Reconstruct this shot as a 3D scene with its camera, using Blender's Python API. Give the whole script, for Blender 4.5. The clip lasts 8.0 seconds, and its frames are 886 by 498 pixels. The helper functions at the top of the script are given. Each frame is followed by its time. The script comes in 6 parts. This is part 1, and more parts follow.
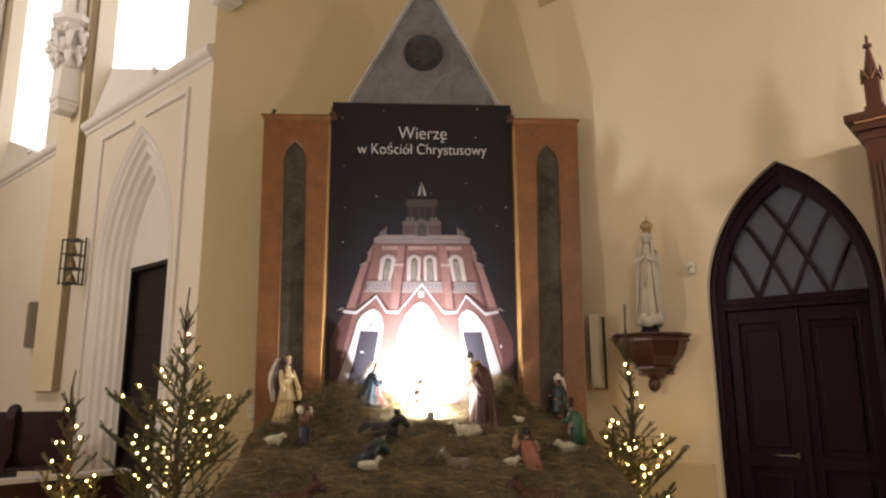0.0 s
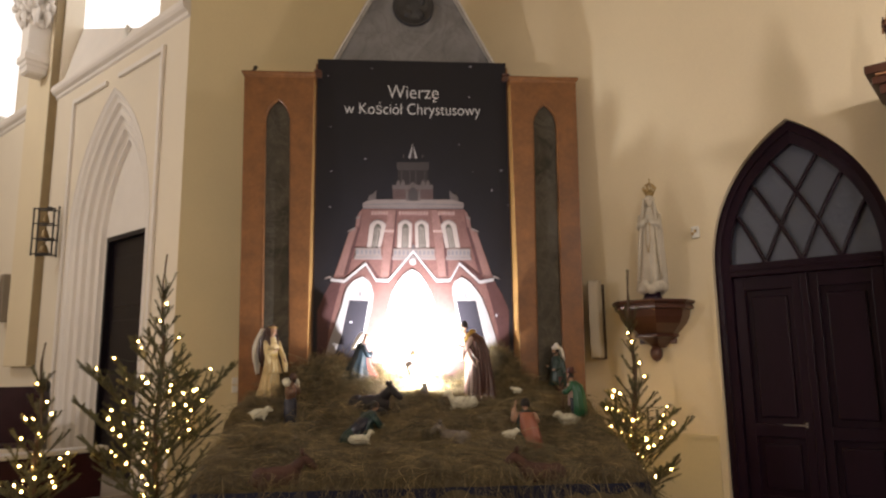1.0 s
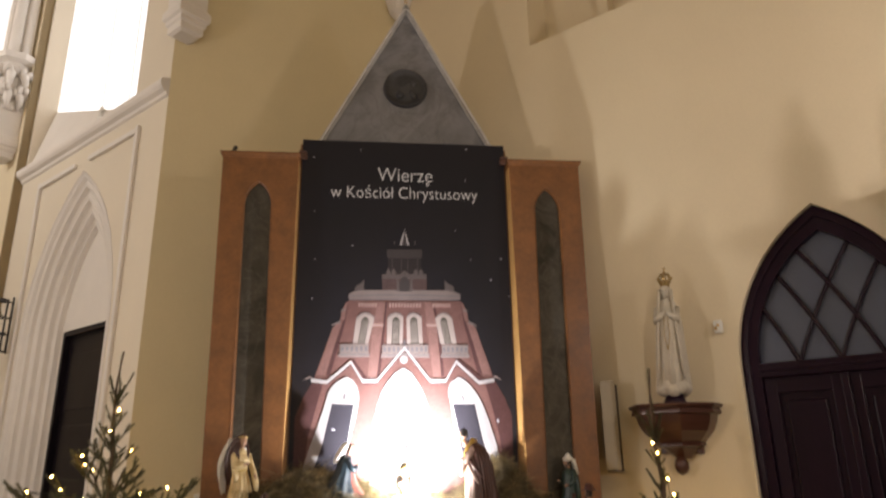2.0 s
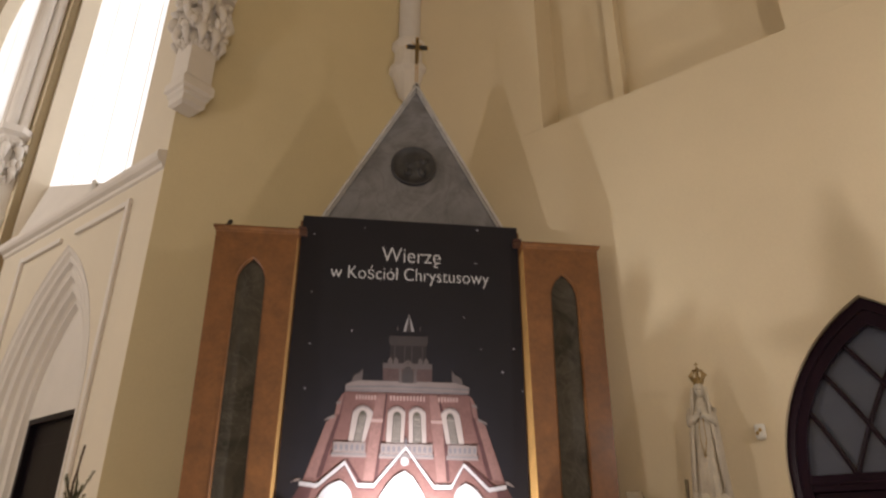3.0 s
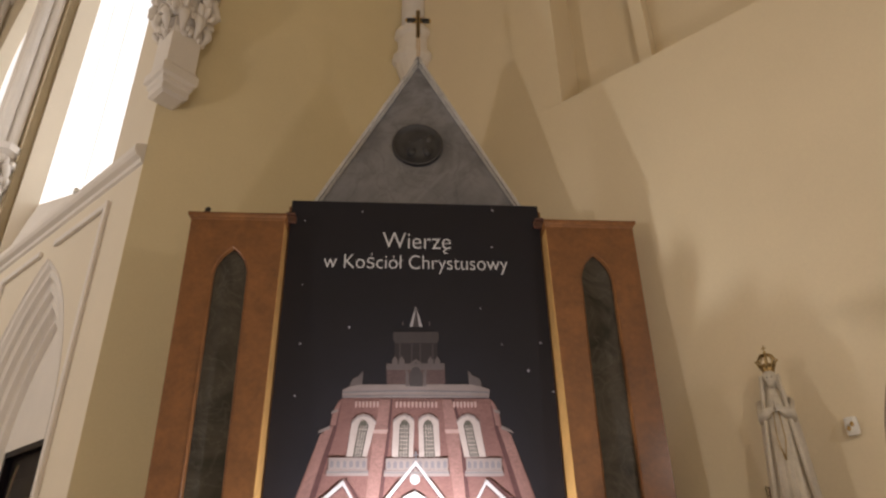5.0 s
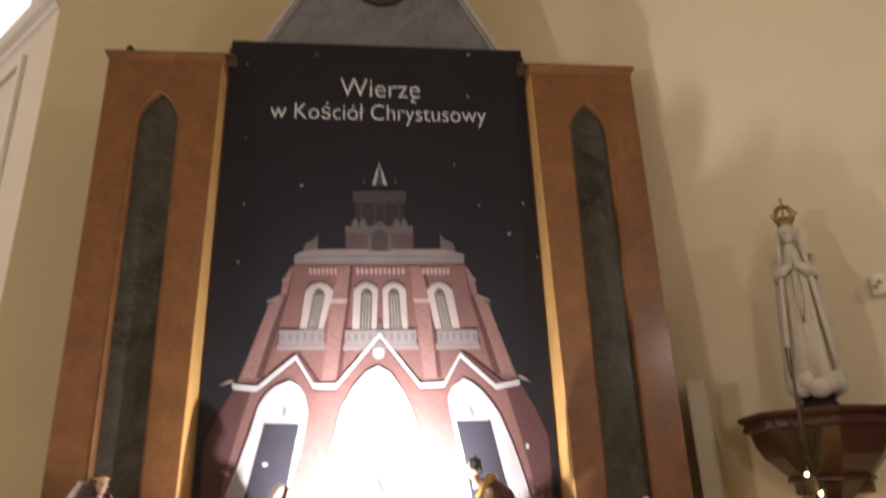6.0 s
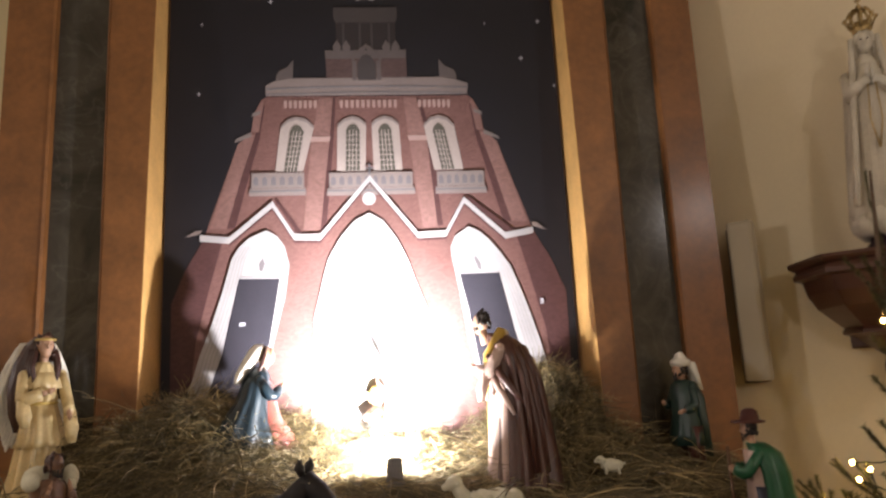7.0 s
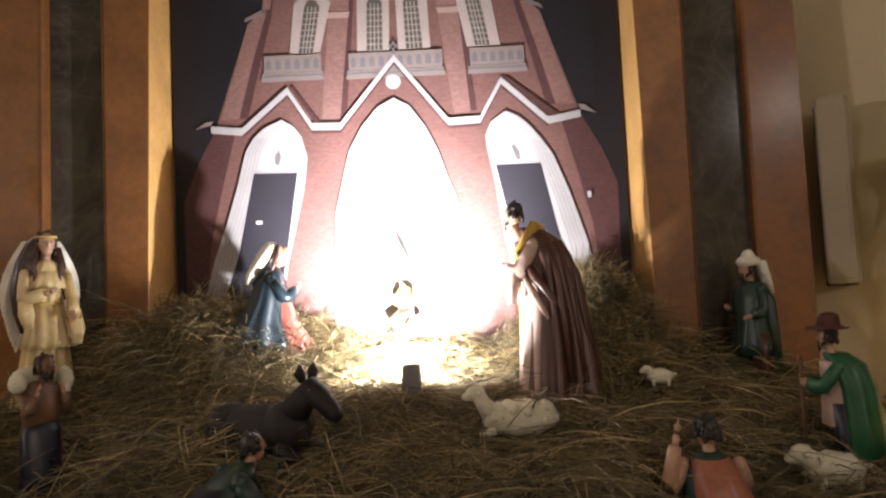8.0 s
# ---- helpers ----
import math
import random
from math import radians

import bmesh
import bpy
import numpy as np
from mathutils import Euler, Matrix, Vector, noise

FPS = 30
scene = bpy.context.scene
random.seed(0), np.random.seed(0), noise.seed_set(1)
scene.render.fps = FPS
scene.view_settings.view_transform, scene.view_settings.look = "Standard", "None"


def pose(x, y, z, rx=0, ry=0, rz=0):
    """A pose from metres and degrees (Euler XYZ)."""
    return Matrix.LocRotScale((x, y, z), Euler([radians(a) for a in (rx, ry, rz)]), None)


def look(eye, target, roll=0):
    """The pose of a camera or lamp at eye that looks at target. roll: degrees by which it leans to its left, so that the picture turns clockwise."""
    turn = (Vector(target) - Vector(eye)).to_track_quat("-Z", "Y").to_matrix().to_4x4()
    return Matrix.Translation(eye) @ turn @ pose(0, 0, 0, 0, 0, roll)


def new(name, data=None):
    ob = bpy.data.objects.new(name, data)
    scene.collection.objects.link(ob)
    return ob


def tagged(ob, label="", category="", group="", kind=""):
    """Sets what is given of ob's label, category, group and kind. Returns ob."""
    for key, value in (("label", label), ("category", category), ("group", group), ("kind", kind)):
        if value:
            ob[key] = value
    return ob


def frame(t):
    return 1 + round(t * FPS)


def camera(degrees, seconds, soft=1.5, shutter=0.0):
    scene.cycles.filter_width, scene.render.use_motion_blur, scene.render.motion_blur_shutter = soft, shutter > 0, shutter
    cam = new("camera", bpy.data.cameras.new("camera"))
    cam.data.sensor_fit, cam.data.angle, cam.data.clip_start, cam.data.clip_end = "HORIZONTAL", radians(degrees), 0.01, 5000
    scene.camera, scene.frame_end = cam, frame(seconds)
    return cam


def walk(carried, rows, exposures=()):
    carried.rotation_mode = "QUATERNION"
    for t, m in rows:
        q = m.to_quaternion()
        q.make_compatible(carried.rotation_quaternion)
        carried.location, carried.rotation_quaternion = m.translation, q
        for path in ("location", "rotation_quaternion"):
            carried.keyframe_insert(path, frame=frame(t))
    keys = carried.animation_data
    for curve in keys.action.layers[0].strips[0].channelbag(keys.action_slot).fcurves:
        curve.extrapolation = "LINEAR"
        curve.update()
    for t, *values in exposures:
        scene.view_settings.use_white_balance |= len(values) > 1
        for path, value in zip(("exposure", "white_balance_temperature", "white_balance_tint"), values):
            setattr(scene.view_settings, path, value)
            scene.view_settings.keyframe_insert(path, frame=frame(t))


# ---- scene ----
cam = camera(66.0, 8.0, soft=2.3, shutter=0.35)
PATH = [
    (0, (-0.22, 0.041, 1.582), (-0.105, 1.997, 1.979), -0.3),
    (0.5, (-0.3, 0.164, 1.535), (-0.176, 2.122, 1.923), -0.5),
    (1, (-0.277, 0.438, 1.539), (-0.119, 2.404, 1.866), -0.7),
    (2.5, (-0.442, 1.469, 1.762), (-0.204, 3.308, 2.511), -0.9),
    (3, (-0.453, 1.73, 1.803), (-0.23, 3.529, 2.648), 0.2),
    (3.5, (-0.283, 1.999, 1.834), (-0.124, 3.75, 2.787), -0.9),
    (4, (-0.173, 2.186, 1.793), (-0.028, 3.953, 2.719), -2.1),
    (5.3, (-0.247, 3.009, 1.78), (-0.099, 4.767, 2.721), -1.0),
    (5.5, (-0.275, 3.185, 1.772), (-0.07, 4.967, 2.657), -2.7),
    (6, (-0.068, 3.623, 1.719), (0.144, 5.484, 2.421), -2.1),
    (6.5, (0.062, 3.979, 1.657), (0.299, 5.919, 2.084), -2.4),
    (7, (0.017, 4.317, 1.657), (0.213, 6.273, 2.027), -2.8),
    (7.5, (0.09, 4.564, 1.622), (0.206, 6.55, 1.828), -1.3),
    (8, (0.232, 4.694, 1.602), (0.21, 6.69, 1.729), -2.6),
]
walk(cam, [(t, look(eye, target, roll)) for t, eye, target, roll in PATH], [(0.0, 0.0), (2.4, -0.12), (3.3, -0.21), (4.2, -0.22), (5.5, -0.12), (6.5, -0.08), (7.3, -0.42), (8.0, -0.48)])

# ---- light ----
world = bpy.data.worlds.new("world")
scene.world = world
world.use_nodes = True
world.node_tree.nodes["Background"].inputs[0].default_value = (0.55, 0.62, 0.8, 1)
world.node_tree.nodes["Background"].inputs[1].default_value = 0.25


def lamp(name, kind, place, power, colour, size=0.3, target=None, angle=60, blend=0.5):
    data = bpy.data.lights.new(name, kind)
    data.energy, data.color = power, colour
    if kind == "AREA":
        data.shape, data.size = "DISK", size
    else:
        data.shadow_soft_size = size
    if kind == "SPOT":
        data.spot_size, data.spot_blend = radians(angle), blend
    ob = new(name, data)
    ob.matrix_world = look(place, target) if target else pose(*place)
    return ob


WARM = (1.0, 0.90, 0.865)
lamp("nave_lamp_right", "POINT", (4.15, 3.2, 4.0), 142, WARM, 0.12)
lamp("nave_lamp_left", "POINT", (-6.8, 4.2, 3.0), 350, WARM, 0.12)
# soft yellowish fill added high in the nave, no fitting known there
lamp("nave_chandelier", "POINT", (0.5, -4.5, 8.5), 215, (1.0, 0.88, 0.68), 0.9)
lamp("nave_lamp_middle", "POINT", (0.6, -3.6, 3.1), 420, WARM, 0.10)
# soft fill added to brighten the chancel, its source unseen
lamp("chancel_chandelier", "POINT", (-9.5, 9.2, 8.0), 440, (1.0, 0.94, 0.92), 0.8)
lamp("crib_flood_beam", "SPOT", (0.058, 7.33, 1.325), 1030, (1.0, 0.97, 0.97), 0.02, (0.0, 8.0, 1.78), 92, 1.0)
lamp("crib_flood", "AREA", (0.058, 7.33, 1.325), 112, (1.0, 0.97, 0.97), 0.055, (0.0, 8.0, 1.72))


# ---- materials ----
def shader(name):
    m = bpy.data.materials.new(name)
    m.use_nodes = True
    t = m.node_tree
    return m, t, t.nodes["Principled BSDF"]


def node(t, kind, **values):
    n = t.nodes.new(kind)
    for key, value in values.items():
        n.inputs[key.replace("_", " ")].default_value = value
    return n


def ramp(t, fac, stops):
    r = t.nodes.new("ShaderNodeValToRGB")
    els = r.color_ramp.elements
    while len(els) < len(stops):
        els.new(0.5)
    for e, (p, c) in zip(els, stops):
        e.position, e.color = p, (*c, 1)
    t.links.new(fac, r.inputs[0])
    return r.outputs[0]


def mat(name, base, rough=0.6, metal=0.0, vary=0.12, scale=3.0, fine=60.0, bump=0.1, depth=0.004, per_object=0.0, coat=0.0, stretch=None, gloss=0.5):
    """A surface with broad stains, fine grain and a little relief, at real size."""
    m, t, p = shader(name)
    co = t.nodes.new("ShaderNodeTexCoord")
    src = co.outputs["Object"]
    if stretch:
        mp = t.nodes.new("ShaderNodeMapping")
        mp.inputs["Scale"].default_value = stretch
        t.links.new(src, mp.inputs[0])
        src = mp.outputs[0]
    broad = node(t, "ShaderNodeTexNoise", Scale=scale, Detail=5.0, Roughness=0.6)
    grain = node(t, "ShaderNodeTexNoise", Scale=fine, Detail=4.0, Roughness=0.65)
    for n in (broad, grain):
        t.links.new(src, n.inputs["Vector"])
    mix = t.nodes.new("ShaderNodeMath")
    mix.operation = "MULTIPLY_ADD"
    t.links.new(grain.outputs[0], mix.inputs[0])
    mix.inputs[1].default_value = 0.4
    scaled = t.nodes.new("ShaderNodeMath")
    scaled.operation = "MULTIPLY"
    t.links.new(broad.outputs[0], scaled.inputs[0])
    scaled.inputs[1].default_value = 0.6
    t.links.new(scaled.outputs[0], mix.inputs[2])
    lo = tuple(c * (1 - vary) for c in base)
    hi = tuple(min(1, c * (1 + vary)) for c in base)
    col = ramp(t, mix.outputs[0], [(0.3, lo), (0.7, hi)])
    if per_object:
        oi = t.nodes.new("ShaderNodeObjectInfo")
        hsv = t.nodes.new("ShaderNodeHueSaturation")
        mr = t.nodes.new("ShaderNodeMapRange")
        mr.inputs[3].default_value, mr.inputs[4].default_value = 1 - per_object, 1 + per_object
        t.links.new(oi.outputs["Random"], mr.inputs[0])
        t.links.new(mr.outputs[0], hsv.inputs["Value"])
        t.links.new(col, hsv.inputs["Color"])
        col = hsv.outputs[0]
    t.links.new(col, p.inputs["Base Color"])
    rr = t.nodes.new("ShaderNodeMapRange")
    rr.inputs[3].default_value, rr.inputs[4].default_value = max(0.05, rough - 0.08), min(1, rough + 0.08)
    t.links.new(broad.outputs[0], rr.inputs[0])
    t.links.new(rr.outputs[0], p.inputs["Roughness"])
    p.inputs["Metallic"].default_value = metal
    p.inputs["Coat Weight"].default_value = coat
    p.inputs["Coat Roughness"].default_value = 0.22
    p.inputs["Specular IOR Level"].default_value = gloss
    if bump:
        b = t.nodes.new("ShaderNodeBump")
        b.inputs["Strength"].default_value, b.inputs["Distance"].default_value = bump, depth
        t.links.new(mix.outputs[0], b.inputs["Height"])
        t.links.new(b.outputs[0], p.inputs["Normal"])
    return m


def glow(name, colour, strength):
    m, t, p = shader(name)
    p.inputs["Base Color"].default_value = (*colour, 1)
    p.inputs["Emission Color"].default_value = (*colour, 1)
    p.inputs["Emission Strength"].default_value = strength
    return m


def marble(name, dark, mid, vein, scale=2.5, rough=0.18, warp=1.2, amount=0.62):
    m, t, p = shader(name)
    co = t.nodes.new("ShaderNodeTexCoord")
    w = node(t, "ShaderNodeTexNoise", Scale=scale, Detail=6.0, Roughness=0.6, Distortion=warp)
    v = node(t, "ShaderNodeTexNoise", Scale=scale * 1.7, Detail=8.0, Roughness=0.55, Distortion=warp * 2.0)
    t.links.new(co.outputs["Object"], w.inputs["Vector"])
    t.links.new(co.outputs["Object"], v.inputs["Vector"])
    body = ramp(t, w.outputs[0], [(0.3, dark), (0.5, mid), (0.72, dark)])
    near = t.nodes.new("ShaderNodeMath")
    near.operation = "SUBTRACT"
    t.links.new(v.outputs[0], near.inputs[0])
    near.inputs[1].default_value = 0.5
    absn = t.nodes.new("ShaderNodeMath")
    absn.operation = "ABSOLUTE"
    t.links.new(near.outputs[0], absn.inputs[0])
    mask = ramp(t, absn.outputs[0], [(0.0, (amount,) * 3), (0.018, (amount * 0.3,) * 3), (0.05, (0, 0, 0))])
    mix = t.nodes.new("ShaderNodeMix")
    mix.data_type = "RGBA"
    t.links.new(mask, mix.inputs[0])
    t.links.new(body, mix.inputs[6])
    mix.inputs[7].default_value = (*vein, 1)
    t.links.new(mix.outputs[2], p.inputs["Base Color"])
    p.inputs["Roughness"].default_value = rough
    return m


M = {
    "plaster": mat("plaster_yellow", (0.66, 0.56, 0.345), 0.85, vary=0.06, scale=0.9, fine=45, bump=0.12),
    "plaster_cream": mat("plaster_cream", (0.71, 0.605, 0.42), 0.85, vary=0.05, scale=0.8, fine=45, bump=0.12),
    "plaster_white": mat("plaster_white", (0.73, 0.65, 0.52), 0.85, vary=0.05, scale=0.8, fine=45, bump=0.12),
    "stucco": mat("stucco_white", (0.74, 0.69, 0.63), 0.75, vary=0.06, scale=2, fine=70, bump=0.1),
    "stone_floor": mat("stone_floor", (0.30, 0.26, 0.22), 0.35, vary=0.2, scale=1.2, fine=30),
    "vault": mat("vault_plaster", (0.70, 0.64, 0.54), 0.9, vary=0.05),
    "altar_wood": mat("altar_wood", (0.185, 0.073, 0.020), 0.5, vary=0.36, scale=5, fine=26, bump=0.04, coat=0.2),
    # altar wood again, lightened to carry the floodlight on the inner side faces
    "lit_edge_wood": mat("lit_edge_wood", (0.60, 0.35, 0.125), 0.35, vary=0.25, scale=7, fine=40, bump=0.05, coat=0.5),
    "altar_trim": mat("altar_trim", (0.40, 0.20, 0.10), 0.4, vary=0.2, scale=6, fine=50, bump=0.06),
    "green_marble": marble("green_marble", (0.018, 0.018, 0.016), (0.066, 0.060, 0.050), (0.20, 0.19, 0.17), 1.6, 0.14, amount=0.15),
    "grey_marble": marble("grey_marble", (0.085, 0.085, 0.095), (0.20, 0.20, 0.215), (0.06, 0.06, 0.07), 0.9, 0.3, amount=0.35),
    "white_marble": marble("white_marble", (0.40, 0.39, 0.38), (0.50, 0.48, 0.46), (0.30, 0.29, 0.29), 3, 0.3),
    "bronze": mat("dark_bronze", (0.055, 0.055, 0.06), 0.42, 0.5, vary=0.3, scale=9, fine=60, bump=0.5, depth=0.02),
    "brass": mat("brass", (0.62, 0.42, 0.16), 0.3, 1.0, vary=0.1, scale=10),
    "iron": mat("iron", (0.05, 0.045, 0.04), 0.5, 0.6, vary=0.2, scale=14),
    "old_bronze": mat("bell_bronze", (0.20, 0.14, 0.07), 0.4, 0.8, vary=0.2, scale=14),
    "door_wood": mat("door_wood", (0.0165, 0.0068, 0.0145), 0.32, vary=0.3, scale=4, fine=40, bump=0.08, gloss=0.14, stretch=(1, 1, 0.12)),
    "walnut": mat("walnut", (0.070, 0.026, 0.016), 0.35, vary=0.3, scale=6, fine=45, bump=0.08, coat=0.15, stretch=(1, 1, 0.2)),
    "sacristy_wood": mat("sacristy_wood", (0.007, 0.0045, 0.007), 0.4, vary=0.3, scale=4, fine=40, bump=0.05, gloss=0.2),
    # brown that stands for the shade on the pier's side
    "pier_shade": mat("pier_shade_brown", (0.27, 0.20, 0.105), 0.7, vary=0.2, scale=3, fine=40),
    "pew_wood": mat("pew_wood", (0.024, 0.007, 0.009), 0.35, vary=0.3, scale=4, fine=40, bump=0.08, gloss=0.2),
    "beige_metal": mat("beige_metal", (0.35, 0.295, 0.21), 0.5, vary=0.05, scale=12, fine=300, bump=0.25, depth=0.002),
    "flood_grey": mat("flood_grey", (0.16, 0.15, 0.15), 0.5, 0.2),
    "handle_metal": mat("handle_metal", (0.30, 0.28, 0.27), 0.35, 0.9, vary=0.1),
    # dark brown that paints the shaded side of the loudspeaker
    "speaker_side_shade": mat("speaker_side_shade", (0.045, 0.026, 0.016), 0.6),
    "dark_metal": mat("dark_metal", (0.02, 0.02, 0.02), 0.5, 0.2),
    "white_plastic": mat("white_plastic", (0.72, 0.70, 0.64), 0.35, vary=0.04),
    "navy_cloth": mat("navy_cloth", (0.012, 0.014, 0.035), 0.9, vary=0.25, scale=6, fine=180, bump=0.3),
    "bark": mat("bark", (0.10, 0.065, 0.04), 0.85, vary=0.35, scale=20, fine=90, bump=0.6, depth=0.006),
    "needle": mat("spruce_needle", (0.115, 0.110, 0.045), 0.5, vary=0.45, scale=9, fine=40, bump=0),
    "wire": mat("wire", (0.02, 0.03, 0.015), 0.5, bump=0),
    "bulb": glow("bulb_warm", (1.0, 0.60, 0.16), 62.0),
    "hay_bed": mat("hay_bed", (0.10, 0.078, 0.042), 0.95, vary=0.45, scale=7, fine=90, bump=0.8, depth=0.02),
    "window_light": glow("window_light", (0.94, 0.93, 0.95), 1.0),
}


def hay_material():
    m, t, p = shader("hay")
    g = t.nodes.new("ShaderNodeNewGeometry")
    col = ramp(t, g.outputs["Random Per Island"], [(0.0, (0.088, 0.069, 0.036)), (0.45, (0.155, 0.119, 0.060)), (0.82, (0.28, 0.22, 0.11)), (1.0, (0.60, 0.48, 0.26))])
    co = t.nodes.new("ShaderNodeTexCoord")
    patch = node(t, "ShaderNodeTexNoise", Scale=4.5, Detail=3.0, Roughness=0.6)
    t.links.new(co.outputs["Object"], patch.inputs["Vector"])
    shade = ramp(t, patch.outputs[0], [(0.32, (0.52, 0.53, 0.56)), (0.68, (1.12, 1.08, 0.98))])
    mix = t.nodes.new("ShaderNodeMix")
    mix.data_type, mix.blend_type = "RGBA", "MULTIPLY"
    mix.inputs[0].default_value = 1.0
    t.links.new(col, mix.inputs[6])
    t.links.new(shade, mix.inputs[7])
    t.links.new(mix.outputs[2], p.inputs["Base Color"])
    p.inputs["Roughness"].default_value = 0.6
    return m


M["hay"] = hay_material()


def glass_material(name, tint, rough):
    m, t, p = shader(name)
    n = node(t, "ShaderNodeTexNoise", Scale=26.0, Detail=2.0)
    b = t.nodes.new("ShaderNodeBump")
    b.inputs["Strength"].default_value, b.inputs["Distance"].default_value = 0.5, 0.01
    t.links.new(n.outputs[0], b.inputs["Height"])
    t.links.new(b.outputs[0], p.inputs["Normal"])
    p.inputs["Base Color"].default_value = (*tint, 1)
    p.inputs["Roughness"].default_value = rough
    p.inputs["Transmission Weight"].default_value = 0.85
    return m


M["door_glass"] = glass_material("door_glass", (0.34, 0.38, 0.50), 0.35)
M["clear_glass"] = glass_material("clear_glass", (0.95, 0.95, 0.95), 0.05)


# ---- building helpers ----
def finish(name, bm, mats, parent=None, label="", smooth=False):
    me = bpy.data.meshes.new(name)
    bmesh.ops.recalc_face_normals(bm, faces=bm.faces)
    bm.to_mesh(me)
    bm.free()
    for m in (mats if isinstance(mats, (list, tuple)) else [mats]):
        me.materials.append(m)
    if smooth:
        for f in me.polygons:
            f.use_smooth = True
    ob = new(name, me)
    if parent:
        ob.parent = parent
    if label:
        tagged(ob, label)
    return ob


def part(name, bm, material, parent, label="", smooth=False):
    return finish(name, bm, material, parent, label, smooth)


def thing(name, label, category, group="", place=None, kind=""):
    ob = new(name)
    ob.empty_display_size = 0.1
    if place is not None:
        ob.matrix_world = place
    return tagged(ob, label, category, group, kind)


def add_box(bm, x0, x1, y0, y1, z0, z1, put=None, bevel=0.0, mi=0):
    r = bmesh.ops.create_cube(bm, size=1.0)
    vs = r["verts"]
    for v in vs:
        v.co = Vector(((x0 + x1) / 2 + v.co.x * (x1 - x0), (y0 + y1) / 2 + v.co.y * (y1 - y0), (z0 + z1) / 2 + v.co.z * (z1 - z0)))
    faces = list({f for v in vs for f in v.link_faces})
    if bevel:
        edges = list({e for v in vs for e in v.link_edges})
        made = bmesh.ops.bevel(bm, geom=edges, offset=bevel, segments=2, profile=0.6, affect="EDGES")
        vs = list({v for f in made["faces"] for v in f.verts} | {v for v in vs if v.is_valid})
        faces = list({f for v in vs for f in v.link_faces})
    for f in faces:
        f.material_index = mi
    if put:
        for v in vs:
            v.co = Vector(put(v.co.x, v.co.y, v.co.z))
    return vs


def add_poly(bm, outline, d0, d1, put, mi=0):
    """A flat outline (u, z), made solid from depth d0 to d1."""
    front = [bm.verts.new(put(u, d0, z)) for u, z in outline]
    back = [bm.verts.new(put(u, d1, z)) for u, z in outline]
    n = len(outline)
    fs = [bm.faces.new(front), bm.faces.new(back[::-1])]
    for i in range(n):
        j = (i + 1) % n
        fs.append(bm.faces.new((front[i], back[i], back[j], front[j])))
    for f in fs:
        f.material_index = mi


def arch(uc, half, spring, n=10, rise=None):
    """A pointed arch from its left to its right spring, struck from the opposite springs."""
    r = 2 * half
    top = math.sqrt(r * r - half * half)
    k = (rise / top) if rise else 1.0
    left = []
    for i in range(n + 1):
        a = math.radians(60) * i / n
        left.append((uc + half - r * math.cos(a), spring + k * r * math.sin(a)))
    right = [(2 * uc - u, z) for u, z in left[:-1]][::-1]
    return left + right


def strip(bm, loops, closed=False, mi=0):
    """Quads between one row of points and the next."""
    rows = [[bm.verts.new(p) for p in loop] for loop in loops]
    for a, b in zip(rows, rows[1:]):
        n = len(a)
        for i in range(n if closed else n - 1):
            j = (i + 1) % n
            f = bm.faces.new((a[i], a[j], b[j], b[i]))
            f.material_index = mi
    return rows


def loft(bm, rings, n=24, mi=0, folds=0.0, count=9, phase=0.0, caps=True):
    """A closed skin round rings (x, y, z, rx, ry); folds ripple it like cloth."""
    loops = []
    for k, (x, y, z, rx, ry) in enumerate(rings):
        w = 1.0 - k / max(1, len(rings) - 1)
        loop = []
        for i in range(n):
            a = 2 * math.pi * i / n
            q = 1 + folds * w * math.sin(count * a + phase + 0.6 * math.sin(2 * a + k * 0.25))
            loop.append((x + rx * q * math.cos(a), y + ry * q * math.sin(a), z))
        loops.append(loop)
    rows = strip(bm, loops, True, mi)
    if caps:
        for r in (rows[0], rows[-1]):
            f = bm.faces.new(r)
            f.material_index = mi


def tube(bm, pts, radii, n=8, mi=0, caps=True):
    pts = [Vector(p) for p in pts]
    if not isinstance(radii, (list, tuple)):
        radii = [radii] * len(pts)
    loops = []
    ref = Vector((0.31, 0.17, 0.93)).normalized()
    for i, p in enumerate(pts):
        d = (pts[min(i + 1, len(pts) - 1)] - pts[max(i - 1, 0)]).normalized()
        s = d.cross(ref)
        if s.length < 0.2:
            s = d.cross(Vector((1, 0, 0)))
        s.normalize()
        q = d.cross(s)
        loops.append([p + radii[i] * (s * math.cos(2 * math.pi * k / n) + q * math.sin(2 * math.pi * k / n)) for k in range(n)])
    rows = strip(bm, loops, True, mi)
    if caps:
        for r in (rows[0], rows[-1]):
            f = bm.faces.new(r)
            f.material_index = mi


def ball(bm, c, r, mi=0, seg=14, turn=None, rough=0.0):
    made = bmesh.ops.create_uvsphere(bm, u_segments=seg, v_segments=max(6, seg * 2 // 3), radius=1.0)
    m = Matrix.Diagonal((*((r, r, r) if isinstance(r, (int, float)) else r), 1))
    for v in made["verts"]:
        q = v.co.copy()
        if rough:
            q *= 1 + rough * noise.noise(q * 4 + Vector(c) * 9)
        q = m @ q
        if turn:
            q = Euler([radians(a) for a in turn]).to_matrix() @ q
        v.co = q + Vector(c)
    for f in {f for v in made["verts"] for f in v.link_faces}:
        f.material_index = mi


S2 = math.sqrt(0.5)


def on_right(u, d, z):
    """The outer wall: u along it from the corner, d out into the room."""
    return (0.025 + u * S2 - d * S2, 10.025 - u * S2 - d * S2, z)


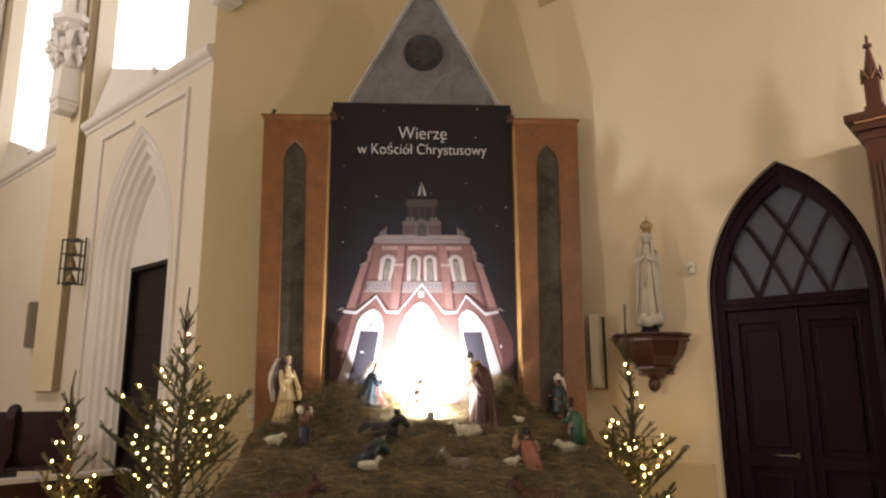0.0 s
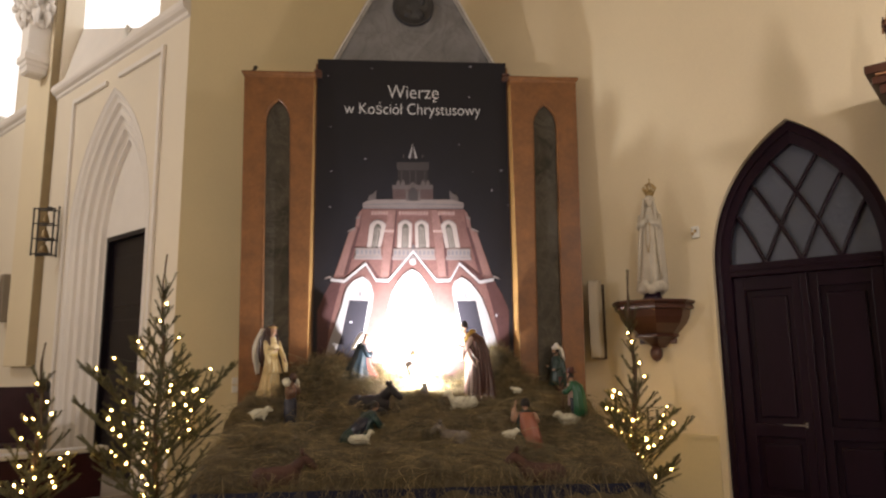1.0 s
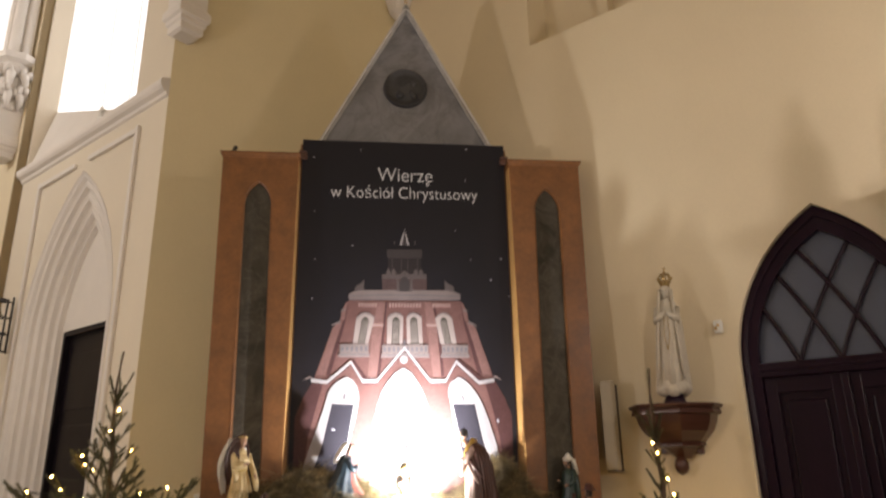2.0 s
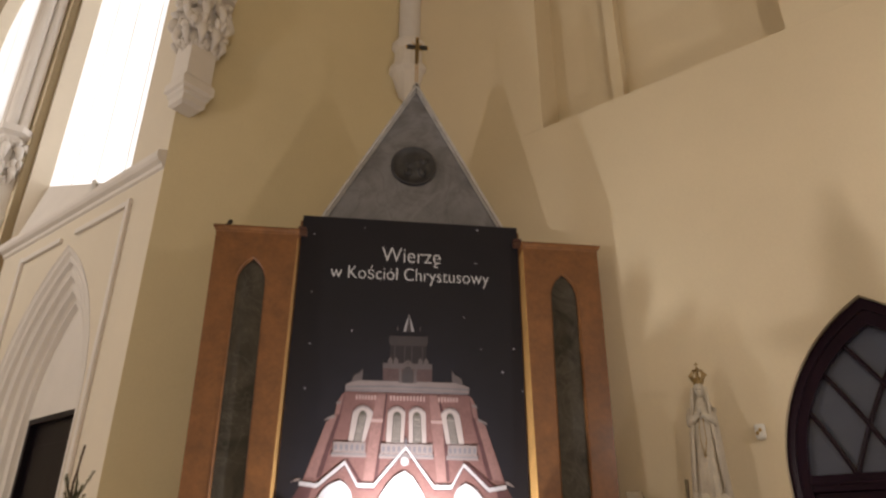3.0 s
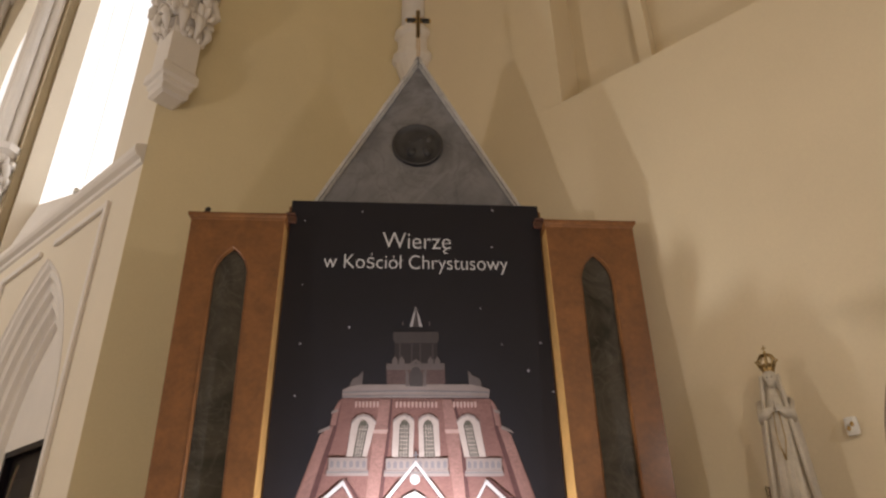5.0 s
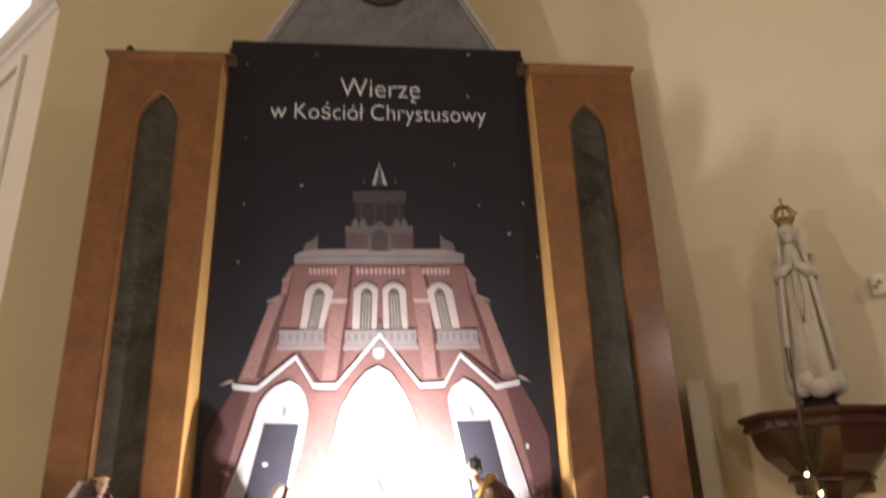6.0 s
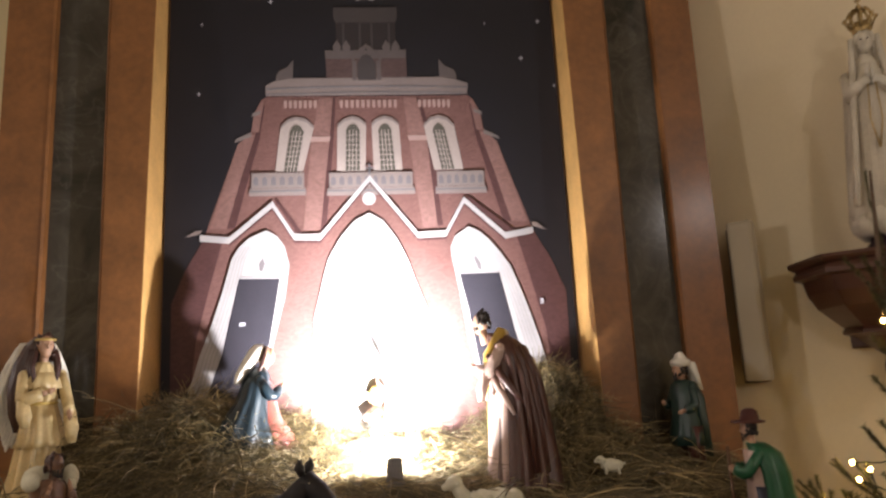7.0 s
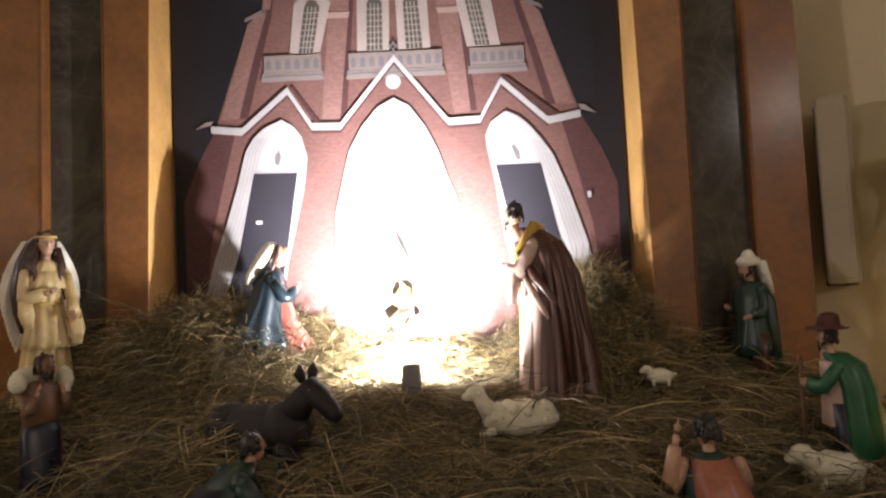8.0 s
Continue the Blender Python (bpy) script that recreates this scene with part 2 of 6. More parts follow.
def on_chancel(u, d, z):
    """The chancel wall: u away from its near edge, d out from it."""
    return (-2.85 - u * S2 - d * S2, 8.91 + u * S2 - d * S2, z)


BACK_LEN = math.hypot(2.875, 1.115)
BACK_U = (-2.875 / BACK_LEN, -1.115 / BACK_LEN)


def on_back(u, d, z):
    """The wall behind the altar: u from the corner to the chancel's edge, d towards the altar."""
    return (0.025 + u * BACK_U[0] - d * BACK_U[1], 10.025 + u * BACK_U[1] + d * BACK_U[0], z)


# ---- the large structure ----
H = 16.0
bm = bmesh.new()
add_box(bm, -16, 12, -9, 22, -0.2, 0.0)
tagged(finish("floor", bm, M["stone_floor"]), "dark polished stone church floor", "floor", kind="structure")
bm = bmesh.new()
add_box(bm, -16, 12, -9, 22, H, H + 0.3)
tagged(finish("ceiling", bm, M["vault"]), "pale plastered church vault", "ceiling", kind="structure")

DOOR_U, DOOR_HALF, DOOR_SPRING = 5.0, 0.8, 2.45
bm = bmesh.new()
low = [(0, 0)] + [(DOOR_U - DOOR_HALF, 0)] + arch(DOOR_U, DOOR_HALF, DOOR_SPRING, 14) + [(DOOR_U + DOOR_HALF, 0), (13.4, 0), (13.4, 6.66), (0, 6.66)]
add_poly(bm, low, 0, -0.5, on_right)
high = [(0, 6.662), (2.23, 6.662)] + arch(3.615, 1.385, 9.4, 12) + [(5.0, 6.662), (13.4, 6.662), (13.4, H), (0, H)]
add_poly(bm, high, 0, -0.5, on_right)
add_poly(bm, [(2.0, 6.4), (5.3, 6.4), (5.3, 12.4), (2.0, 12.4)], -0.46, -0.6, on_right)
wall = tagged(finish("wall_outer", bm, M["plaster_cream"]), "cream plastered aisle wall with a high blind niche", "wall", kind="structure")
bm = bmesh.new()
add_poly(bm, [(3.05, 6.62), (3.19, 6.62), (3.19, 11.5), (3.05, 11.5)], -0.455, -0.28, on_right)
part("mullion", bm, M["plaster_cream"], wall)
bm = bmesh.new()
add_poly(bm, [(0.6, 0), (DOOR_U - DOOR_HALF - 0.06, 0), (DOOR_U - DOOR_HALF - 0.06, 0.76), (0.6, 0.76)], 0.028, -0.01, on_right)
add_poly(bm, [(0.6, 0.762), (DOOR_U - DOOR_HALF - 0.06, 0.762), (DOOR_U - DOOR_HALF - 0.06, 0.80), (0.6, 0.80)], 0.045, -0.01, on_right)
add_poly(bm, [(DOOR_U + DOOR_HALF + 0.06, 0), (13.0, 0), (13.0, 0.76), (DOOR_U + DOOR_HALF + 0.06, 0.76)], 0.028, -0.01, on_right)
tagged(finish("baseboard", bm, M["plaster"]), "low yellow plaster plinth along the wall", "baseboard", kind="structure")

bm = bmesh.new()
add_poly(bm, [(0, 0), (BACK_LEN, 0), (BACK_LEN, H), (0, H)], 0, -0.6, on_back)
tagged(finish("wall_back", bm, M["plaster"]), "yellow plastered wall behind the altar", "wall", kind="structure")

PORTAL_U, PORTAL_HALF, PORTAL_SPRING = 2.12, 1.33, 3.33
LEAF_U = 2.30
WINDOWS = ((2.565, 1.715), (8.2, 1.75))
bm = bmesh.new()
low = [(0, 0), (PORTAL_U - PORTAL_HALF, 0)] + arch(PORTAL_U, PORTAL_HALF, PORTAL_SPRING, 14) + [(PORTAL_U + PORTAL_HALF, 0), (15, 0), (15, 6.14), (0, 6.14)]
add_poly(bm, low, 0, -0.6, on_chancel)
high = [(0, 6.142)]
for uc, half in WINDOWS:
    high += [(uc - half, 6.142)] + arch(uc, half, 13.2, 12, 2.2) + [(uc + half, 6.142)]
high += [(15, 6.142), (15, H), (0, H)]
add_poly(bm, high, 0, -0.6, on_chancel)
chancel = tagged(finish("wall_chancel", bm, M["plaster_white"]), "cream chancel wall with tall windows over a portal", "wall", kind="structure")
bm = bmesh.new()
for uc, half in WINDOWS:
    u0, u1 = uc - half - 0.005, uc + half + 0.005
    q = [(u0, 0.0, 6.15), (u1, 0.0, 6.15), (u1, -0.30, 7.43), (u0, -0.30, 6.17), (u0, -0.30, 6.1), (u1, -0.30, 6.1)]
    v = [bm.verts.new(on_chancel(*p)) for p in q]
    bm.faces.new((v[0], v[1], v[2], v[3]))
    bm.faces.new((v[3], v[2], v[5], v[4]))
part("sloped_sill", bm, M["stucco"], chancel)

for k, (uc, half) in enumerate(WINDOWS):
    win = thing(f"window_{k + 1}", "tall pointed church window glowing white", "window", kind="structure")
    bm = bmesh.new()
    add_poly(bm, [(uc - half, 6.13)] + arch(uc, half, 13.2, 12, 2.2) + [(uc + half, 6.13)], -0.31, -0.32, on_chancel)
    part("pane", bm, M["window_light"], win, "brightly lit white glazing")
    for i in range(1, 4):
        bm = bmesh.new()
        u = uc - half + half * 0.5 * i
        add_poly(bm, [(u - 0.012, 6.3), (u + 0.012, 6.3), (u + 0.012, 14.0), (u - 0.012, 14.0)], -0.308, -0.312, on_chancel)
        part("glazing_bar", bm, M["white_plastic"], win)
    bm = bmesh.new()
    add_box(bm, uc - 0.62, uc - 0.50, -0.17, -0.05, 6.40, 6.47, on_chancel, 0.01)
    tube(bm, [on_chancel(uc - 0.56, -0.10, 6.44), on_chancel(uc - 0.63, -0.06, 6.52), on_chancel(uc - 0.70, -0.02, 6.52)], [0.05, 0.05, 0.03])
    tagged(finish("floodlight", bm, M["white_plastic"], smooth=False), "small white floodlight standing on the window sill", "floodlight")

# chancel string course
bm = bmesh.new()
prof = [(0.0, 6.01), (0.03, 6.03), (0.04, 6.07), (0.09, 6.10), (0.115, 6.14), (0.12, 6.20), (0.10, 6.23), (0.0, 6.27)]
for u0, u1 in ((-0.004, 4.36), (5.40, 10.2)):
    strip(bm, [[on_chancel(u0, d, z) for d, z in prof], [on_chancel(u1, d, z) for d, z in prof]])
    for u in (u0, u1):
        bm.faces.new([bm.verts.new(on_chancel(u, d, z)) for d, z in prof])
tagged(finish("string_course", bm, M["stucco"]), "off-white moulded string course below the windows", "trim", kind="structure")

# portal with stepped jambs
portal = thing("portal", "off-white pointed portal with many moulded jambs", "portal", kind="structure")
PORTAL_K = PORTAL_HALF / 1.21
profile = [(1.21, 0.004), (1.19, -0.015), (1.15, -0.03), (1.11, -0.075), (1.08, -0.055), (1.045, -0.07), (1.03, -0.12), (0.98, -0.135), (0.945, -0.11), (0.905, -0.125), (0.89, -0.185),
           (0.84, -0.20), (0.805, -0.17), (0.765, -0.19), (0.75, -0.25), (0.70, -0.27), (0.66, -0.26), (0.645, -0.33)]


def arch_path(h, n=16):
    r = 2 * PORTAL_HALF - (PORTAL_HALF - h)
    end = math.acos(PORTAL_HALF / r)
    left = [(PORTAL_U - h, 0.0), (PORTAL_U - h, 1.7)] + [(PORTAL_U + PORTAL_HALF - r * math.cos(end * i / n), PORTAL_SPRING + r * math.sin(end * i / n)) for i in range(n + 1)]
    return left + [(2 * PORTAL_U - u, z) for u, z in left[:-1]][::-1]


bm = bmesh.new()
strip(bm, [[on_chancel(u, d, z) for u, z in arch_path(h * PORTAL_K)] for h, d in profile])
part("moulded_jamb", bm, M["stucco"], portal, smooth=False)
bm = bmesh.new()
inner = [(u, z) for u, z in arch_path(0.66 * PORTAL_K)]
add_poly(bm, inner[:-1] + [inner[-1], (LEAF_U + 0.49, 0.0), (LEAF_U + 0.49, 3.48), (LEAF_U - 0.78, 3.48), (LEAF_U - 0.78, 0.0)], -0.325, -0.5, on_chancel)
part("tympanum", bm, M["stucco"], portal)
bm = bmesh.new()
for a, b, c, d in ((LEAF_U - 0.78, LEAF_U - 0.72, 0, 3.48), (LEAF_U + 0.43, LEAF_U + 0.49, 0, 3.48), (LEAF_U - 0.72, LEAF_U + 0.43, 3.41, 3.48)):
    add_box(bm, a, b, -0.44, -0.33, c, d, on_chancel, 0.006)
part("door_frame", bm, M["sacristy_wood"], portal, "dark wooden frame")
bm = bmesh.new()
add_box(bm, LEAF_U - 0.72, LEAF_U + 0.43, -0.46, -0.41, 0, 3.41, on_chancel)
for z0, z1 in ((0.3, 1.1), (1.3, 2.2), (2.4, 3.15)):
    add_box(bm, LEAF_U - 0.62, LEAF_U + 0.33, -0.42, -0.395, z0, z1, on_chancel, 0.012)
part("door_leaf", bm, M["sacristy_wood"], portal, "closed dark wooden sacristy door")
bm = bmesh.new()
for u in (0.635, 3.525):
    add_box(bm, u - 0.035, u + 0.035, 0, 0.045, 0.3, 5.81, on_chancel, 0.012)
for u0, u1 in ((0.67, 1.94), (2.34, 3.49)):
    add_box(bm, u0, u1, 0, 0.045, 5.72, 5.79, on_chancel, 0.012)
part("label_moulding", bm, M["stucco"], portal)

# wall shaft beside the portal
bm = bmesh.new()
add_box(bm, 4.36, 5.40, -0.01, 0.13, 1.55, H, on_chancel, 0.012)
pier = tagged(finish("pier", bm, M["plaster_cream"]), "cream plastered wall pier between the bays", "pier", kind="structure")
# thin brown strip over the side face, painting its shade
bm = bmesh.new()
add_box(bm, 4.325, 4.362, 0.0, 0.128, 1.56, H - 0.1, on_chancel, 0.004)
part("side_board", bm, M["pier_shade"], pier, "pier side face with its shade put into brown colour")


def leaf_clump(bm, c, r, seed):
    rnd = random.Random(seed)
    for i in range(9):
        a = 2 * math.pi * i / 9 + rnd.uniform(-0.2, 0.2)
        q = Vector((math.cos(a), math.sin(a), rnd.uniform(-0.35, 0.35)))
        ball(bm, Vector(c) + q * r * 0.72, (r * 0.42, r * 0.26, r * 0.5), 0, 8, (rnd.uniform(-25, 25), rnd.uniform(-25, 25), math.degrees(a)), 0.25)
    ball(bm, c, r * 0.66, 0, 10)


def corbel(place, seed, s=1.0):
    ob = thing("corbel", "off-white stucco corbel with leaf carving under vault shafts", "corbel", "corbels under the vault", place)
    ob["kind"] = "structure"
    bm = bmesh.new()
    k = s * 0.707
    rings = [(-0.98, 0.20), (-0.95, 0.27), (-0.86, 0.27), (-0.83, 0.31), (-0.78, 0.31), (-0.75, 0.37), (-0.64, 0.37), (-0.60, 0.33), (-0.56, 0.30), (0.12, 0.30)]
    loft(bm, [(0, 0, z * s, w * k * 1.2, w * k * 1.2) for z, w in rings], 4)
    part("bracket", bm, M["stucco"], ob)
    bm = bmesh.new()
    for i in range(3):
        a = radians(200 + 70 * i)
        leaf_clump(bm, (0.24 * s * math.cos(a), 0.24 * s * math.sin(a), 0.24 * s), 0.17 * s, seed + i)
        leaf_clump(bm, (0.22 * s * math.cos(a), 0.22 * s * math.sin(a), 0.62 * s), 0.16 * s, seed + 5 + i)
        leaf_clump(bm, (0.18 * s * math.cos(a + 0.5), 0.18 * s * math.sin(a + 0.5), -0.05 * s), 0.10 * s, seed + 9 + i)
    for i in range(6):
        a = radians(175 + 38 * i)
        c, q = math.cos(a), math.sin(a)
        for lift, out in ((0.0, 1.0), (0.34, 1.2)):
            tube(bm, [(0.15 * s * c, 0.15 * s * q, (0.30 + lift) * s), (0.26 * out * s * c, 0.26 * out * s * q, (0.20 + lift) * s), (0.31 * out * s * c, 0.31 * out * s * q, (0.04 + lift) * s), (0.25 * out * s * c, 0.25 * out * s * q, (-0.12 + lift) * s)], [0.05 * s, 0.075 * s, 0.055 * s, 0.008 * s], 8)
    part("leaf_carving", bm, M["stucco"], ob, smooth=True)
    bm = bmesh.new()
    loft(bm, [(0, 0, 0.1 * s, 0.2 * s, 0.2 * s), (0, 0, 0.8 * s, 0.24 * s, 0.24 * s), (0, 0, 0.84 * s, 0.38 * s, 0.38 * s), (0, 0, 0.95 * s, 0.40 * s, 0.40 * s), (0, 0, 0.98 * s, 0.30 * s, 0.30 * s)], 8)
    part("abacus", bm, M["stucco"], ob)
    for i in range(3):
        a = radians(200 + 70 * i)
        bm = bmesh.new()
        loft(bm, [(0.16 * s * math.cos(a), 0.16 * s * math.sin(a), z, 0.09 * s, 0.09 * s) for z in (0.97 * s, H - place.translation.z)], 12)
        part("shaft", bm, M["stucco"], ob, smooth=False)
    return ob


corbel(Matrix.Translation(on_back(BACK_LEN - 0.10, 0.14, 7.72)), 1, 0.95)
corbel(Matrix.Translation(on_chancel(4.66, 0.30, 7.38)), 21, 0.95)
corbel(Matrix.Translation(on_chancel(10.6, 0.2, 7.4)), 41, 0.95)

# slim corner shaft on its bracket, behind the altar's gable
ob = thing("corner_shaft", "pale round vault shaft on a moulded bracket", "shaft", kind="structure", place=Matrix.Translation((0.03, 9.93, 8.0)))
bm = bmesh.new()
loft(bm, [(0, 0, 0.0, 0.04, 0.04), (0, 0, 0.12, 0.15, 0.15), (0, 0, 0.42, 0.24, 0.24), (0, 0, 0.48, 0.30, 0.30), (0, 0, 0.56, 0.30, 0.30), (0, 0, 0.62, 0.22, 0.22), (0, 0, 0.9, 0.22, 0.22), (0, 0, 0.95, 0.27, 0.27), (0, 0, 1.02, 0.27, 0.27), (0, 0, 1.06, 0.19, 0.19)], 16)
part("bracket", bm, M["stucco"], ob, smooth=False)
bm = bmesh.new()
loft(bm, [(0, 0, 1.05, 0.17, 0.17), (0, 0, H - 8.0, 0.17, 0.17)], 18)
part("shaft", bm, M["stucco"], ob, smooth=True)

# plain walls that close the church
bm = bmesh.new()
add_box(bm, 9.4, 9.9, -9, 0.7, 0, H)
tagged(finish("wall_east", bm, M["plaster_cream"]), "plain cream nave wall", "wall", kind="structure")
bm = bmesh.new()
add_box(bm, -16, 9.9, -9, -8.5, 0, H)
tagged(finish("wall_south", bm, M["plaster_cream"]), "plain cream end wall of the nave", "wall", kind="structure")
bm = bmesh.new()
add_box(bm, -16, -15.5, -8.5, 22, 0, H)
tagged(finish("wall_west", bm, M["plaster_cream"]), "plain cream far wall of the nave", "wall", kind="structure")
bm = bmesh.new()
add_box(bm, -15.5, -12.8, 19.0, 19.5, 0, H)
tagged(finish("wall_north", bm, M["plaster_cream"]), "plain cream end wall of the chancel", "wall", kind="structure")

# raised chancel floor
bm = bmesh.new()
v = [(-2.95, 8.5), (-3.6, 8.05), (-9.5, 8.6), (-15.4, 14.0), (-15.4, 18.9), (-12.4, 18.2)]
vs = [bm.verts.new((x, y, 0.17)) for x, y in v]
bm.faces.new(vs)
r = bmesh.ops.extrude_face_region(bm, geom=bm.faces[:])
for q in r["geom"]:
    if isinstance(q, bmesh.types.BMVert):
        q.co.z = 0.0
tagged(finish("chancel_step", bm, M["stone_floor"]), "dark stone step up to the chancel", "step", kind="structure")


# ---- the altar ----
FRONT = 7.865
altar = thing("side_altar", "tall side altar of orange-brown wood and dark marble", "altar")
for side in (-1, 1):
    pilaster = new("pilaster")
    pilaster.parent = altar
    tagged(pilaster, "orange-brown marbled wooden pilaster")
    x0, x1 = sorted((1.125 * side, 1.905 * side))
    m0, m1 = sorted((1.385 * side, 1.675 * side))
    mc = (m0 + m1) / 2
    put = lambda u, d, z: (u, FRONT + d, z)
    bm = bmesh.new()
    tip = arch(mc, 0.145, 4.21, 8, 0.28)
    add_poly(bm, [(x0, 0.0), (m0, 0.0)] + tip + [(m1, 0.0), (x1, 0.0), (x1, 4.75), (x0, 4.75)], 0.0, 0.40, put)
    part("panel", bm, M["altar_wood"], pilaster)
    # inner side face: the floodlight's glow is put into its paler colour
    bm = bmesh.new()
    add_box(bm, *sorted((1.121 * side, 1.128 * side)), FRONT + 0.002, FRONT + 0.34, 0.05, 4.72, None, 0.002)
    part("edge_strip", bm, M["lit_edge_wood"], pilaster, "pilaster side face in wood lightened for the floodlight")
    bm = bmesh.new()
    add_poly(bm, [(m0 + 0.001, 0.05)] + arch(mc, 0.144, 4.21, 8, 0.279) + [(m1 - 0.001, 0.05)], 0.045, 0.12, put)
    part("marble_inlay", bm, M["green_marble"], pilaster, "dark green veined marble inlay with a pointed head")
    bm = bmesh.new()
    path = [(m0, 0.05)] + tip + [(m1, 0.05)]
    path2 = [(m0 + 0.012, 0.05)] + arch(mc, 0.133, 4.21, 8, 0.262) + [(m1 - 0.012, 0.05)]
    strip(bm, [[put(u, -0.004, z) for u, z in path], [put(u, 0.004, z) for u, z in path2], [put(u, 0.045, z) for u, z in path2]])
    part("inlay_edge", bm, M["altar_wood"], pilaster)
    bm = bmesh.new()
    cap = [(0.0, 4.745), (-0.006, 4.755), (-0.008, 4.77), (-0.022, 4.78), (-0.026, 4.785), (-0.026, 4.808), (-0.018, 4.813), (0.26, 4.813)]
    strip(bm, [[(x0 + (d if side < 0 else d * 0.6), FRONT + d, z) for d, z in cap], [(x1 - (d if side > 0 else d * 0.6), FRONT + d, z) for d, z in cap]])
    for xx, sg in ((x0, 1), (x1, -1)):
        k = 1.0 if (side < 0) == (sg > 0) else 0.6
        rim = [bm.verts.new((xx + sg * d * k if d < 0 else xx, FRONT + d, z)) for d, z in cap]
        base = bm.verts.new((xx, FRONT + 0.26, 4.745))
        bm.faces.new(rim + [base])
    part("cap_moulding", bm, M["altar_wood"], pilaster, "moulded reddish cap")
    for piece in pilaster.children:
        for v in piece.data.vertices:
            low = 4.80 - v.co.z
            v.co.y -= 0.045 * low
            v.co.x -= side * 0.025 * low * max(0.0, min(1.0, (abs(v.co.x) - 1.14) / 0.25))
bm = bmesh.new()
add_box(bm, -1.13, 1.13, 8.04, 8.5, 0.0, 5.0)
part("back_panel", bm, M["altar_wood"], altar)
for side in (-1, 1):
    bm = bmesh.new()
    add_box(bm, *sorted((1.05 * side, 1.16 * side)), 7.97, 8.2, 4.80, 4.87, None, 0.01)
    add_box(bm, *sorted((1.06 * side, 1.14 * side)), 7.95, 8.2, 4.87, 4.89, None, 0.006)
    part("corner_block", bm, M["walnut"], altar)

gable = new("gable")
gable.parent = altar
tagged(gable, "grey marble pediment with a dark round relief")
flat = lambda u, d, z: (u + 0.026, 8.2 + d, z)
bm = bmesh.new()
add_poly(bm, [(-0.99, 4.9), (0.99, 4.9), (0.99, 5.05), (0.0, 6.91), (-0.99, 5.05)], 0.0, 0.14, flat)
part("slab", bm, M["grey_marble"], gable)
for side in (-1, 1):
    bm = bmesh.new()
    for off, wide, front in ((0.0, 0.03, -0.045), (0.032, 0.018, -0.02)):
        a, b = Vector((1.035 * side, 5.0)), Vector((0.0, 6.955))
        d = (b - a).normalized()
        n = Vector((-d.y, d.x)) * (1 if side > 0 else -1)
        pts = [a + n * off, b + n * off, b + n * (off + wide), a + n * (off + wide)]
        add_poly(bm, [(p.x, p.y) for p in pts], front, 0.16, flat)
    part("raking_trim", bm, M["white_marble"], gable, "pale stone edge")
bm = bmesh.new()
rim = [(0.25 * math.cos(2 * math.pi * i / 40), 0.247 * math.sin(2 * math.pi * i / 40)) for i in range(40)]
loops = []
for k, d in ((1.0, 0.0), (1.0, -0.03), (0.93, -0.045), (0.88, -0.02), (0.5, -0.045), (0.2, -0.06)):
    loops.append([flat(u * k - 0.008, d, 5.825 + z * k) for u, z in rim])
rows = strip(bm, loops, True)
bm.faces.new(rows[-1])
part("medallion", bm, M["bronze"], gable, "dark round bronze relief", smooth=True)
rel = random.Random(4)
for i in range(9):
    bm = bmesh.new()
    ball(bm, flat(rel.uniform(-0.11, 0.11), -0.035, 5.82 + rel.uniform(-0.11, 0.1)), (0.045, 0.03, 0.05), 0, 8, (0, rel.uniform(-40, 40), 0))
    part("relief_piece", bm, M["bronze"], altar, smooth=True)

cross = thing("altar_cross", "small dark metal cross with light edges on the pediment", "cross", place=Matrix.Translation((0.025, 8.22, 6.98)))
bm = bmesh.new()
add_box(bm, -0.022, 0.022, -0.015, 0.015, 0.32, 0.70, None, 0.004)
part("upright", bm, M["iron"], cross)
bm = bmesh.new()
add_box(bm, -0.125, 0.125, -0.017, 0.013, 0.535, 0.585, None, 0.004)
part("arm", bm, M["iron"], cross)
for x, z in ((-0.125, 0.56), (0.125, 0.56), (0, 0.70)):
    bm = bmesh.new()
    ball(bm, (x, 0, z), 0.02, 0, 8)
    part("end_ball", bm, M["brass"], cross, "pale brass ball")
for x in (-0.012, 0.012):
    bm = bmesh.new()
    tube(bm, [(x, -0.022, 0.02), (x, -0.022, 0.68)], 0.005, 6)
    part("edge_rod", bm, M["brass"], cross, "pale brass edging")
for a in range(4):
    q = radians(45 + 90 * a)
    bm = bmesh.new()
    tube(bm, [(0.02 * math.cos(q), -0.012, 0.56 + 0.02 * math.sin(q)), (0.09 * math.cos(q), -0.012, 0.56 + 0.09 * math.sin(q))], [0.008, 0.003], 6)
    part("ray", bm, M["brass"], cross, "pale brass ray")

bm = bmesh.new()
loft(bm, [(0, 0, 0, 0.03, 0.03), (0, 0, 0.02, 0.035, 0.035), (0.01, 0, 0.045, 0.02, 0.02), (0.02, 0, 0.07, 0.026, 0.022), (0.02, 0, 0.09, 0.008, 0.008)], 10)
ob = finish("finial", bm, M["iron"], smooth=True)
ob.matrix_world = Matrix.Translation((-1.815, 7.92, 4.812))
tagged(ob, "small dark knob standing on the altar's cap", "finial")


